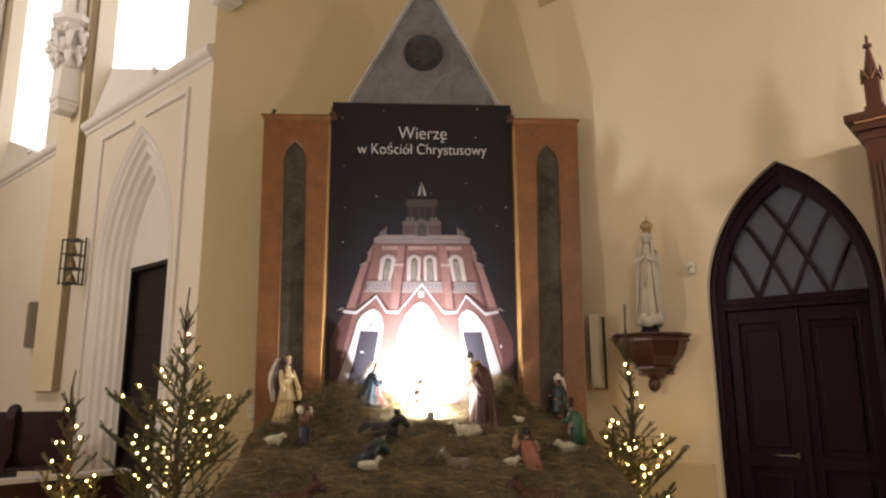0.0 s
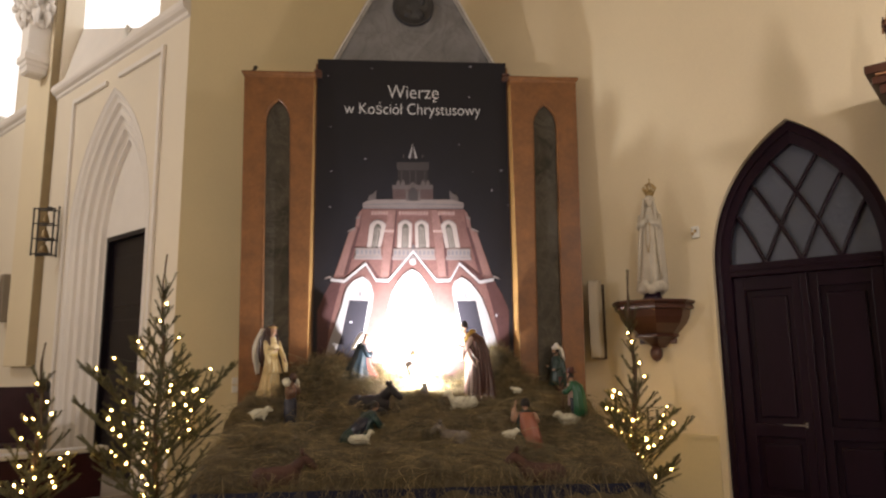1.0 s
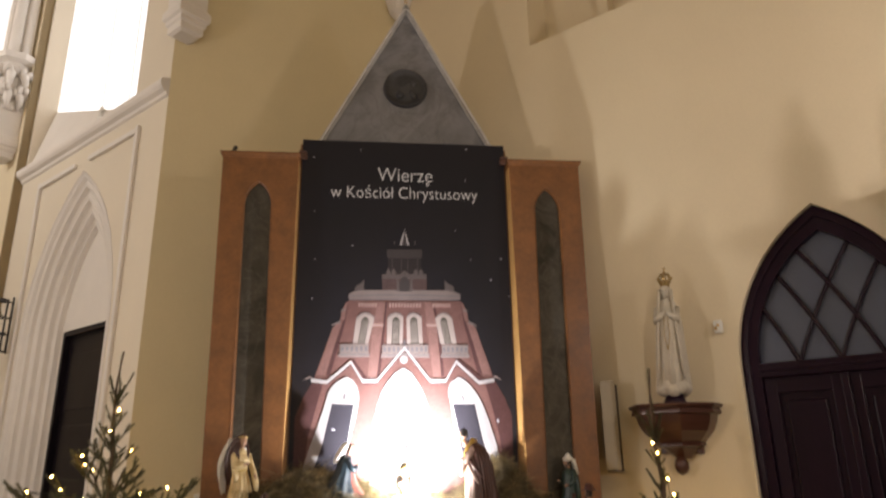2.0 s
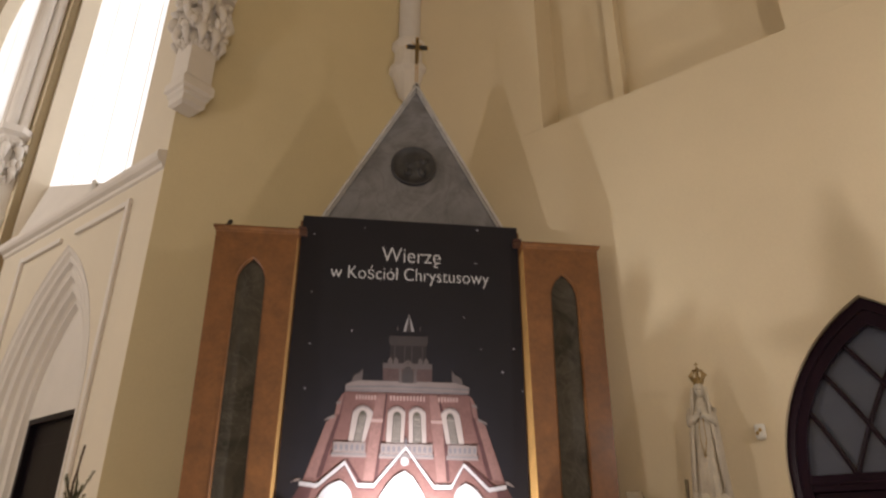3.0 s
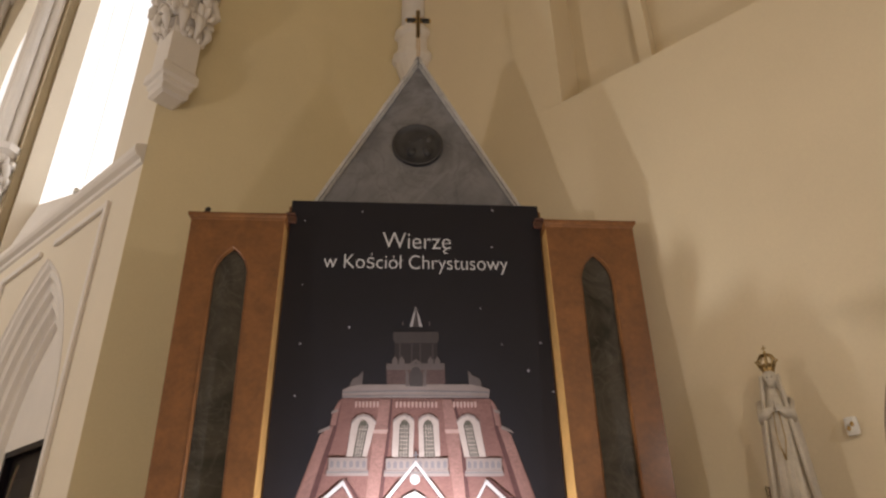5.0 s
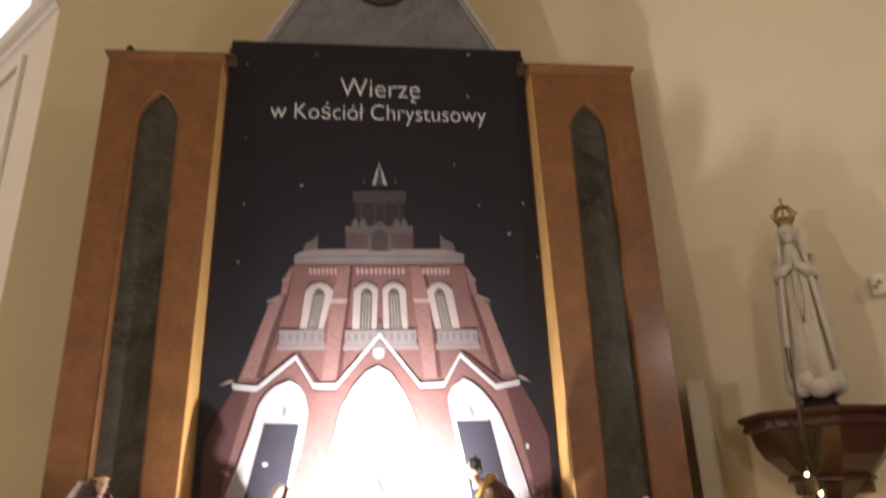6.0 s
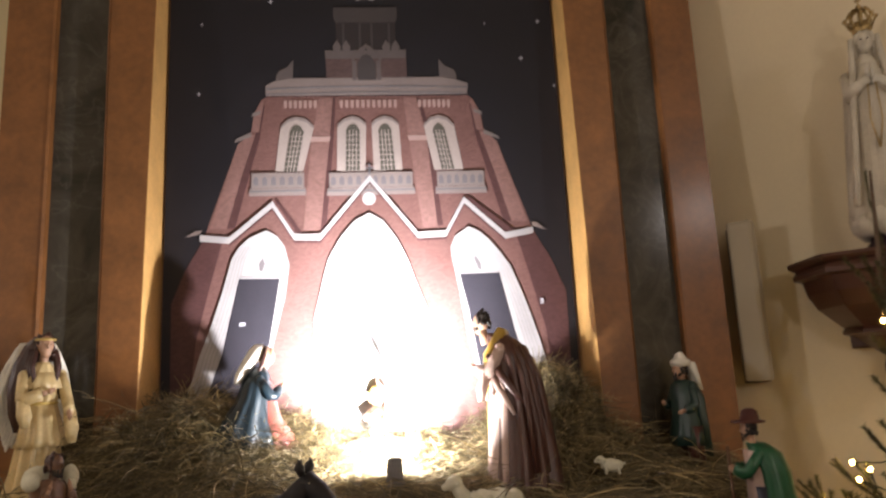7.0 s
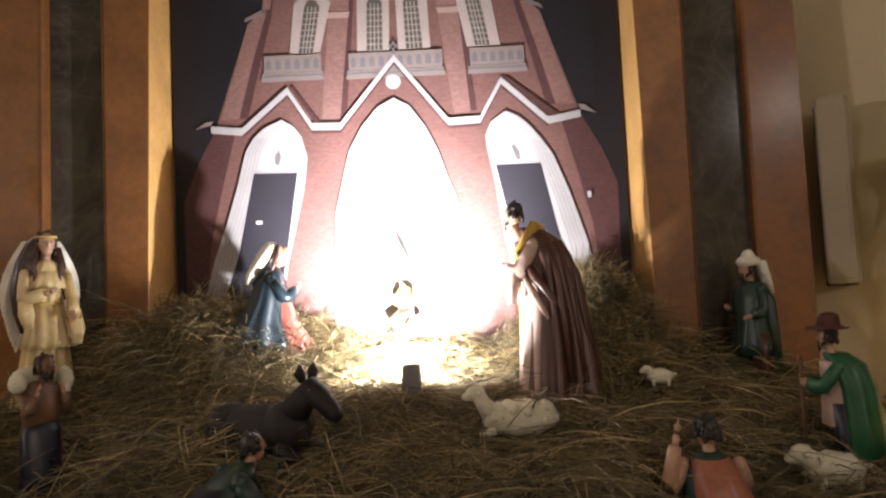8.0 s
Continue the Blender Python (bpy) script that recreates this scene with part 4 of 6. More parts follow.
def straws(name, count, seed, pick, lift, length, thick, tilt=0.26, rise=0.05, steps=2, curl=0.5, mat_up=0.75):
    """Dry blades lying in matted bundles: neighbours run much the same way."""
    rnd = np.random.RandomState(seed)
    verts, faces = [], []
    for k in range(count):
        x, y = pick(rnd)
        z = hay_z(x, y) + rnd.uniform(-0.015, lift)
        a = 5.0 * noise.noise((x * 2.6, y * 2.6, 11.0 + seed)) + rnd.normal(0, mat_up)
        up = rnd.normal(rise, tilt)
        L = rnd.uniform(*length)
        w = rnd.uniform(*thick)
        bend = rnd.uniform(-curl, curl)
        q = Vector((x, y, z))
        q -= Vector((math.cos(a), math.sin(a), math.sin(up))) * L * 0.5
        base = len(verts)
        for s in range(steps + 1):
            ang = a + bend * (s - steps / 2)
            lift_now = up + (0.35 - 0.7 * s / steps)
            if s:
                q = q + Vector((math.cos(ang) * math.cos(lift_now), math.sin(ang) * math.cos(lift_now), math.sin(lift_now))) * (L / steps)
            q.z = max(q.z, hay_z(min(1.8, max(-1.8, q.x)), min(7.97, q.y)) - 0.03)
            if q.y > 7.97:
                q.y = 7.97
            ww = w * (1.0 if s < steps else 0.5)
            side = Vector((-math.sin(ang), math.cos(ang), 0)) * ww
            top = Vector((0, 0, ww * 1.3))
            verts += [tuple(q - side), tuple(q + side), tuple(q + top)]
        for s in range(steps):
            o = base + 3 * s
            for i in range(3):
                j = (i + 1) % 3
                faces.append((o + i, o + j, o + 3 + j, o + 3 + i))
    me = bpy.data.meshes.new(name)
    me.from_pydata(verts, [], faces)
    me.materials.append(M["hay"])
    ob = new(name, me)
    ob.parent = hay
    tagged(ob, kind="stuff")


straws("hay_blades", 30000, 3, lambda r: (r.uniform(-1.74, 1.74), r.uniform(5.9, 7.92)), 0.016, (0.07, 0.26), (0.0007, 0.0016), 0.16)
straws("near_blades", 9000, 4, lambda r: (r.uniform(-1.6, 1.65), r.uniform(6.5, 7.85)), 0.030, (0.12, 0.34), (0.0007, 0.0017), 0.17, 0.05, 4, 0.24)
straws("ridge_blades", 3400, 5, lambda r: (r.normal(0.84, 0.19), min(7.93, r.normal(7.72, 0.14))), 0.11, (0.10, 0.28), (0.001, 0.0024), 0.55, 0.22, 3, 0.3, 1.6)
straws("ridge_blades", 3000, 6, lambda r: (r.normal(-0.58, 0.34), min(7.93, r.normal(7.72, 0.18))), 0.07, (0.10, 0.30), (0.001, 0.0024), 0.45, 0.15, 3, 0.3, 1.2)
straws("nest_blades", 1800, 9, lambda r: (r.normal(0.0, 0.36), min(7.93, r.normal(7.70, 0.14))), 0.06, (0.08, 0.24), (0.001, 0.0024), 0.45, 0.1, 2, 0.5, 1.5)
straws("golden_blades", 700, 12, lambda r: (r.uniform(-1.55, 1.55), r.uniform(6.45, 7.7)), 0.08, (0.18, 0.46), (0.0015, 0.0029), 0.30, 0.12, 4, 0.24, 1.0)
straws("long_blades", 420, 7, lambda r: (r.uniform(-1.6, 1.6), r.uniform(6.2, 7.75)), 0.06, (0.28, 0.50), (0.0011, 0.0022), 0.24, 0.12, 4, 0.2, 1.2)


def fringe():
    """Blades that hang over the heap's edge."""
    rnd = np.random.RandomState(8)
    verts, faces = [], []
    for k in range(2600):
        if rnd.rand() < 0.55:
            x, y, out = rnd.uniform(-1.8, 1.8), 5.86, (0.0, -1.0)
        else:
            x, y, out = rnd.choice([-1.74, 1.74]), rnd.uniform(5.9, 7.7), None
            out = (math.copysign(1.0, x), 0.0)
        z = rnd.uniform(0.50, 0.74)
        L, w = rnd.uniform(0.12, 0.34), rnd.uniform(0.001, 0.0022)
        p = Vector((x - out[0] * 0.05, y - out[1] * 0.05, z))
        d = Vector((out[0] * rnd.uniform(0.1, 0.9) + rnd.normal(0, 0.4), out[1] * rnd.uniform(0.1, 0.9) + rnd.normal(0, 0.4), rnd.uniform(-1.1, 0.15))).normalized()
        base = len(verts)
        for s in range(3):
            q = p + d * L * s * 0.5 + Vector((0, 0, -0.25 * L * (s * 0.5) ** 2))
            verts += [tuple(q + Vector((w, 0, 0))), tuple(q + Vector((-w, w, 0))), tuple(q + Vector((0, -w, w)))]
        for s in range(2):
            o = base + 3 * s
            for i in range(3):
                j = (i + 1) % 3
                faces.append((o + i, o + j, o + 3 + j, o + 3 + i))
    me = bpy.data.meshes.new("hanging_blades")
    me.from_pydata(verts, [], faces)
    me.materials.append(M["hay"])
    ob = new("hanging_blades", me)
    ob.parent = hay
    tagged(ob, kind="stuff")


fringe()


# ---- crib figures: each one plain painted mesh ----
def paint(name, c, rough=0.38, vary=0.22):
    return mat("paint_" + name, c, rough, vary=vary, scale=16, fine=90, bump=0.1, depth=0.003)


PAINT = [paint("skin", (0.42, 0.25, 0.165)), paint("white", (0.72, 0.69, 0.62)), paint("cream", (0.60, 0.46, 0.235)), paint("black_hair", (0.018, 0.013, 0.011)), paint("brown_robe", (0.075, 0.030, 0.022)),
         paint("rose_lining", (0.50, 0.36, 0.31)), paint("ochre", (0.46, 0.29, 0.05)), paint("blue", (0.008, 0.018, 0.027)), paint("rose", (0.17, 0.05, 0.038)), paint("green", (0.014, 0.085, 0.036)),
         paint("dark_green", (0.014, 0.036, 0.030)), paint("maroon", (0.065, 0.018, 0.014)), paint("orange", (0.30, 0.105, 0.065)), paint("wool", (0.60, 0.57, 0.44), 0.8), paint("black_hide", (0.011, 0.008, 0.009), 0.7),
         paint("red_hide", (0.070, 0.030, 0.020), 0.8), paint("grey_hide", (0.16, 0.13, 0.10)), paint("dark_blue", (0.012, 0.014, 0.03)), paint("straw_gold", (0.55, 0.40, 0.12)), paint("brown_wood", (0.12, 0.06, 0.03)), paint("tan_skin", (0.15, 0.078, 0.045)), paint("brown_hair", (0.045, 0.018, 0.014))]
SKIN, WHITE, CREAM, HAIR, BROWN, LINING, OCHRE, BLUE, ROSE, GREEN, DKGREEN, MAROON, ORANGE, WOOL, BLACK, RED, GREY, DKBLUE, GOLD, WOOD, TAN, AUBURN = range(22)


def figure(bm, name, x, y, yaw, label, category="figurine", z=None, lean=0, s=1.0, sink=0.03, group="crib figures", slim=1.0):
    ob = finish(name, bm, PAINT, smooth=True)
    z = hay_z(x, y) - sink if z is None else z
    ob.matrix_world = pose(x, y, z, lean, 0, yaw) @ Matrix.Diagonal((s * slim, s * slim, s, 1))
    return tagged(ob, label, category, group)


def head(bm, c, r=0.048, hair=HAIR, beard=False, skin=SKIN, long=0.0):
    """A head that faces -y, with a tousled cap of hair."""
    x, y, z = c
    ball(bm, (x, y, z + r * 0.1), (r * 0.84, r * 0.92, r * 1.0), skin, 18)
    ball(bm, (x, y - r * 0.28, z - r * 0.45), (r * 0.60, r * 0.62, r * 0.70), skin, 14)
    tube(bm, [(x, y - r * 0.86, z + r * 0.20), (x, y - r * 1.02, z - r * 0.08), (x, y - r * 0.88, z - r * 0.18)], [r * 0.08, r * 0.15, r * 0.12], 7, skin)
    for sd in (-1, 1):
        ball(bm, (x + sd * r * 0.33, y - r * 0.82, z + r * 0.13), (r * 0.13, r * 0.06, r * 0.05), BROWN, 6)
        ball(bm, (x + sd * r * 0.32, y - r * 0.80, z + r * 0.30), (r * 0.22, r * 0.10, r * 0.07), skin, 8)
        ball(bm, (x + sd * r * 0.84, y + r * 0.02, z), (r * 0.10, r * 0.18, r * 0.26), skin, 8)
    if hair is not None:
        rnd = random.Random(round((x + 3 * y + 7 * z) * 1000) + int(r * 9000))
        ball(bm, (x, y + r * 0.20, z + r * 0.34), (r * 0.93, r * 0.90, r * 0.88), hair, 16, None, 0.12)
        for k in range(46):
            a, h = rnd.uniform(-0.5, math.pi + 0.5), rnd.uniform(-0.75 - long, 0.98)
            w = math.sqrt(max(0.04, 1 - min(1, abs(h)) ** 2)) if h > 0 else 1.0
            ball(bm, (x + r * 0.90 * w * math.cos(a), y + r * 0.16 + r * 0.84 * w * math.sin(a), z + r * (0.26 + h * 0.92)), (r * 0.20, r * 0.20, r * rnd.uniform(0.2, 0.34)), hair, 7, (rnd.uniform(-30, 30), rnd.uniform(-30, 30), 0))
    if beard:
        rnd = random.Random(7)
        for k in range(18):
            a = rnd.uniform(math.pi, 2 * math.pi)
            ball(bm, (x + r * 0.58 * math.cos(a), y - r * 0.25 + r * 0.55 * math.sin(a), z - r * rnd.uniform(0.45, 1.05)), (r * 0.15, r * 0.15, r * 0.24), HAIR, 7)
    tube(bm, [(x, y + r * 0.45, z - r * 2.1), (x, y + r * 0.12, z - r * 0.6)], [r * 0.52, r * 0.44], 10, skin)


def arm(bm, pts, sleeve, r=0.036, hand=True):
    """A bent arm: a sleeve that narrows to the wrist, and a small closed hand."""
    a, b, c = [Vector(p) for p in pts]
    wrist = b.lerp(c, 0.72)
    tube(bm, [a, a.lerp(b, 0.5), b.lerp(a, 0.12), b.lerp(c, 0.2), b.lerp(c, 0.5), wrist], [r * 0.95, r * 1.0, r * 0.98, r * 0.98, r * 0.92, r * 0.80], 12, sleeve)
    ball(bm, a, r * 0.98, sleeve, 10)
    if hand:
        tube(bm, [wrist - (c - b) * 0.05, c - (c - b) * 0.1], [r * 0.46, r * 0.42], 8, SKIN)
        d = (c - b).normalized()
        ball(bm, c, (r * 0.42, r * 0.42, r * 0.52), SKIN, 8)
        for k in (-1, 0, 1):
            tube(bm, [c + Vector((0, 0, k * r * 0.25)), c + d * r * 0.8 + Vector((0, 0, k * r * 0.2))], [r * 0.17, r * 0.11], 5, SKIN)


def standing_man():
    bm = bmesh.new()
    loft(bm, [(0, 0.03, 0, 0.165, 0.165), (0, 0.03, 0.04, 0.155, 0.155), (0, 0.03, 0.15, 0.135, 0.145), (0, 0.025, 0.28, 0.12, 0.13), (0, 0.015, 0.40, 0.11, 0.115), (0, 0.0, 0.50, 0.108, 0.105), (0, -0.02, 0.58, 0.11, 0.108), (0, -0.05, 0.645, 0.095, 0.09), (0, -0.085, 0.685, 0.06, 0.06), (0, -0.11, 0.70, 0.035, 0.035)], 72, BROWN, 0.17, 11)
    loft(bm, [(0.0, -0.07, 0, 0.115, 0.105), (0, -0.07, 0.12, 0.10, 0.10), (0, -0.06, 0.3, 0.085, 0.095), (0, -0.055, 0.45, 0.08, 0.085), (0, -0.08, 0.58, 0.075, 0.07)], 36, LINING, 0.12, 8, 1.2)
    tube(bm, [(-0.045, -0.165, 0.08), (-0.04, -0.165, 0.3), (-0.05, -0.155, 0.46), (-0.075, -0.13, 0.60), (-0.055, -0.06, 0.70), (0.055, -0.06, 0.70), (0.075, -0.13, 0.6), (0.06, -0.15, 0.46)], [0.010, 0.014, 0.018, 0.024, 0.026, 0.026, 0.024, 0.014], 8, OCHRE)
    for sd in (-1, 1):
        arm(bm, [(sd * 0.09, -0.06, 0.62), (sd * 0.115, -0.13, 0.51), (sd * 0.02, -0.225, 0.55)], LINING, 0.032)
        loft(bm, [(sd * 0.085, -0.175, 0.40, 0.022, 0.018), (sd * 0.09, -0.165, 0.46, 0.04, 0.03), (sd * 0.10, -0.13, 0.53, 0.034, 0.03)], 14, LINING, 0.12, 5)
    for k in range(6):
        a = radians(25 + 26 * k)
        c, q = math.cos(a), math.sin(a)
        tube(bm, [(0.085 * c, -0.03 + 0.075 * q, 0.635), (0.112 * c, 0.0 + 0.11 * q, 0.50), (0.122 * c + 0.01, 0.02 + 0.125 * q, 0.33), (0.150 * c, 0.03 + 0.155 * q, 0.10)], [0.012, 0.017, 0.015, 0.010], 8, BROWN)
    tube(bm, [(0.09, -0.13, 0.60), (0.115, -0.05, 0.50), (0.115, 0.02, 0.42), (0.09, 0.09, 0.36)], [0.014, 0.020, 0.018, 0.008], 8, BROWN)
    tube(bm, [(0.085, -0.14, 0.55), (0.112, -0.06, 0.43), (0.112, 0.0, 0.34)], [0.012, 0.018, 0.008], 8, LINING)
    head(bm, (0, -0.175, 0.75), 0.046, HAIR, True)
    return bm


def kneeling_woman():
    bm = bmesh.new()
    loft(bm, [(0, 0.06, 0, 0.14, 0.20), (0, 0.055, 0.06, 0.13, 0.18), (0, 0.04, 0.13, 0.115, 0.13), (0, 0.01, 0.22, 0.098, 0.09), (0, -0.005, 0.30, 0.092, 0.078), (0, -0.015, 0.345, 0.065, 0.055), (0, -0.02, 0.375, 0.03, 0.03)], 40, BLUE, 0.11, 10)
    loft(bm, [(0.0, -0.10, 0, 0.10, 0.12), (0, -0.10, 0.05, 0.09, 0.10), (0, -0.075, 0.13, 0.07, 0.06), (0, -0.05, 0.24, 0.06, 0.05), (0, -0.04, 0.32, 0.05, 0.04)], 28, ROSE, 0.08, 7)
    for sd in (-1, 1):
        arm(bm, [(sd * 0.08, -0.02, 0.31), (sd * 0.09, -0.085, 0.23), (sd * 0.012, -0.14, 0.285)], BLUE, 0.027)
    head(bm, (0, -0.045, 0.425), 0.044, None)
    loft(bm, [(0, 0.095, 0.30, 0.05, 0.02), (0, 0.075, 0.345, 0.058, 0.032), (0, 0.04, 0.39, 0.052, 0.042), (0, 0.008, 0.43, 0.048, 0.048), (0, -0.012, 0.462, 0.040, 0.044), (0, -0.014, 0.482, 0.018, 0.02)], 24, WHITE, 0.08, 7)
    for sd in (-1, 1):
        tube(bm, [(sd * 0.03, -0.05, 0.465), (sd * 0.042, -0.045, 0.43), (sd * 0.044, -0.03, 0.385), (sd * 0.05, -0.01, 0.34)], [0.010, 0.012, 0.012, 0.006], 7, AUBURN)
    ball(bm, (0, -0.078, 0.425), (0.030, 0.020, 0.040), SKIN, 12)
    return bm


def angel():
    bm = bmesh.new()
    loft(bm, [(0.0, 0.045, 0, 0.15, 0.15), (0, 0.035, 0.06, 0.135, 0.13), (0, 0.02, 0.2, 0.105, 0.095), (0, 0.0, 0.36, 0.082, 0.072), (0, 0.0, 0.47, 0.068, 0.058), (0, 0.0, 0.55, 0.078, 0.060), (0, 0.005, 0.60, 0.078, 0.055), (0, 0.0, 0.635, 0.045, 0.038), (0, 0.0, 0.65, 0.028, 0.028)], 72, CREAM, 0.19, 12)
    loft(bm, [(0.01, -0.01, 0.30, 0.112, 0.098), (0.01, -0.01, 0.33, 0.104, 0.092), (0.005, -0.005, 0.42, 0.084, 0.074), (0, 0, 0.48, 0.070, 0.060)], 60, CREAM, 0.13, 13, 2.0)
    loft(bm, [(0.0, -0.005, 0.535, 0.098, 0.078), (0, 0, 0.57, 0.090, 0.068), (0, 0, 0.605, 0.070, 0.052)], 48, CREAM, 0.10, 15, 1.0)
    tube(bm, [(0.072 * math.cos(a), 0.062 * math.sin(a), 0.475) for a in [i * math.pi / 10 for i in range(21)]], 0.007, 6, GOLD)
    arm(bm, [(-0.085, -0.005, 0.59), (-0.105, -0.06, 0.49), (0.01, -0.105, 0.525)], CREAM, 0.028)
    arm(bm, [(0.085, -0.005, 0.59), (0.105, -0.06, 0.48), (0.09, -0.15, 0.42)], CREAM, 0.028)
    loft(bm, [(0.11, -0.135, 0.31, 0.018, 0.014), (0.112, -0.12, 0.37, 0.034, 0.026), (0.105, -0.09, 0.45, 0.028, 0.024)], 20, CREAM, 0.14, 5)
    loft(bm, [(-0.085, -0.085, 0.38, 0.018, 0.014), (-0.09, -0.075, 0.43, 0.034, 0.026), (-0.095, -0.055, 0.49, 0.028, 0.024)], 20, CREAM, 0.14, 5)
    head(bm, (0, -0.02, 0.715), 0.044, AUBURN, long=0.9)
    loft(bm, [(-0.075, 0.06, 0.36, 0.02, 0.018), (-0.07, 0.055, 0.44, 0.055, 0.035), (-0.055, 0.055, 0.54, 0.082, 0.045), (-0.035, 0.05, 0.64, 0.085, 0.05), (-0.012, 0.035, 0.72, 0.068, 0.048), (0, 0.015, 0.755, 0.045, 0.04)], 40, AUBURN, 0.20, 12)
    for sd in (-1, 1):
        for k in range(3):
            tube(bm, [(sd * (0.040 + 0.008 * k), -0.02 + 0.012 * k, 0.70), (sd * (0.058 + 0.007 * k), -0.03 + 0.014 * k, 0.63), (sd * (0.05 + 0.012 * k), -0.045 + 0.016 * k, 0.58 - 0.02 * k), (sd * (0.060 + 0.01 * k), -0.045 + 0.016 * k, 0.53 - 0.02 * k)], [0.012, 0.014, 0.011, 0.004], 7, AUBURN)
    tube(bm, [(0.044 * math.cos(a), -0.015 + 0.046 * math.sin(a), 0.742) for a in [i * math.pi / 10 for i in range(21)]], 0.005, 6, GOLD)
    for sd in (-1, 1):
        rows = []
        for i in range(11):
            t = i / 10
            rows.append((sd * (0.055 + 0.060 * math.sin(math.pi * min(1, t * 0.95))), 0.11 + 0.06 * t, 0.735 - 0.44 * t, 0.050 * math.sin(math.pi * (0.12 + 0.85 * t)) + 0.010, 0.014))
        loft(bm, rows, 20, WHITE, 0.05, 6)
        for k in range(16):
            t = 0.10 + 0.055 * k
            for q in (0, 1):
                ball(bm, (sd * (0.060 + 0.024 * q + 0.058 * math.sin(math.pi * t)), 0.098 + 0.06 * t - 0.004 * q, 0.715 - 0.40 * t - 0.02 * q), (0.013, 0.008, 0.044), WHITE, 8, (0, sd * (-26 + 14 * t), 0))
    return bm


def turbaned_man():
    bm = bmesh.new()
    for sd in (-1, 1):
        tube(bm, [(sd * 0.055, 0.02 * sd, 0), (sd * 0.06, 0.0, 0.09), (sd * 0.05, 0.0, 0.2)], [0.03, 0.042, 0.05], 10, MAROON)
        ball(bm, (sd * 0.06, -0.025, 0.02), (0.028, 0.055, 0.022), HAIR, 8)
    loft(bm, [(0, 0, 0.12, 0.105, 0.09), (0, 0, 0.17, 0.10, 0.085), (0, 0, 0.25, 0.078, 0.065), (0, 0, 0.33, 0.088, 0.065), (0, 0, 0.385, 0.075, 0.055), (0, 0, 0.41, 0.03, 0.03)], 32, DKGREEN, 0.09, 9)
    loft(bm, [(0.0, 0.055, 0.07, 0.10, 0.04), (0, 0.055, 0.2, 0.095, 0.04), (0, 0.045, 0.33, 0.09, 0.045), (0, 0.02, 0.40, 0.06, 0.04)], 26, DKGREEN, 0.1, 8)
    arm(bm, [(-0.078, 0, 0.375), (-0.095, -0.03, 0.29), (-0.05, -0.095, 0.31)], DKGREEN, 0.022)
    arm(bm, [(0.078, 0, 0.375), (0.095, 0.0, 0.29), (0.075, -0.075, 0.27)], DKGREEN, 0.022)
    head(bm, (0, -0.01, 0.455), 0.038, HAIR, True, SKIN)
    ball(bm, (0, 0.0, 0.488), (0.052, 0.056, 0.026), WHITE, 14, None, 0.15)
    ball(bm, (0, 0.0, 0.512), (0.03, 0.03, 0.026), WHITE, 10, None, 0.2)
    loft(bm, [(0, 0.085, 0.36, 0.045, 0.014), (0, 0.07, 0.43, 0.045, 0.02), (0, 0.045, 0.49, 0.045, 0.03)], 18, WHITE, 0.08, 6)
    return bm


def caped_man():
    bm = bmesh.new()
    for sd in (-1, 1):
        tube(bm, [(sd * 0.05, 0.03 * sd, 0), (sd * 0.055, 0.0, 0.1), (sd * 0.045, 0.0, 0.22)], [0.028, 0.035, 0.045], 10, DKBLUE)
        ball(bm, (sd * 0.055, -0.03, 0.018), (0.026, 0.052, 0.02), HAIR, 8)
    loft(bm, [(0, -0.01, 0.15, 0.075, 0.065), (0, -0.01, 0.28, 0.068, 0.06), (0, -0.02, 0.35, 0.07, 0.055)], 24, LINING, 0.07, 7)
    loft(bm, [(0.0, 0.06, 0.06, 0.125, 0.075), (0, 0.055, 0.16, 0.115, 0.075), (0, 0.045, 0.27, 0.10, 0.072), (0, 0.02, 0.34, 0.092, 0.068), (0, -0.015, 0.375, 0.055, 0.045)], 36, GREEN, 0.09, 8)
    for sd in (-1, 1):
        arm(bm, [(sd * 0.075, -0.01, 0.335), (sd * 0.088, -0.07, 0.27), (sd * 0.03, -0.13, 0.28)], GREEN, 0.025)
    head(bm, (0, -0.04, 0.425), 0.036, HAIR, True)
    loft(bm, [(0, -0.035, 0.452, 0.078, 0.078), (0, -0.035, 0.458, 0.076, 0.076), (0, -0.03, 0.462, 0.043, 0.043), (0, -0.028, 0.495, 0.036, 0.036), (0, -0.028, 0.505, 0.018, 0.018)], 24, MAROON, 0.02, 3)
    tube(bm, [(-0.03, -0.14, 0.0), (-0.035, -0.14, 0.36)], 0.008, 7, WOOD)
    return bm


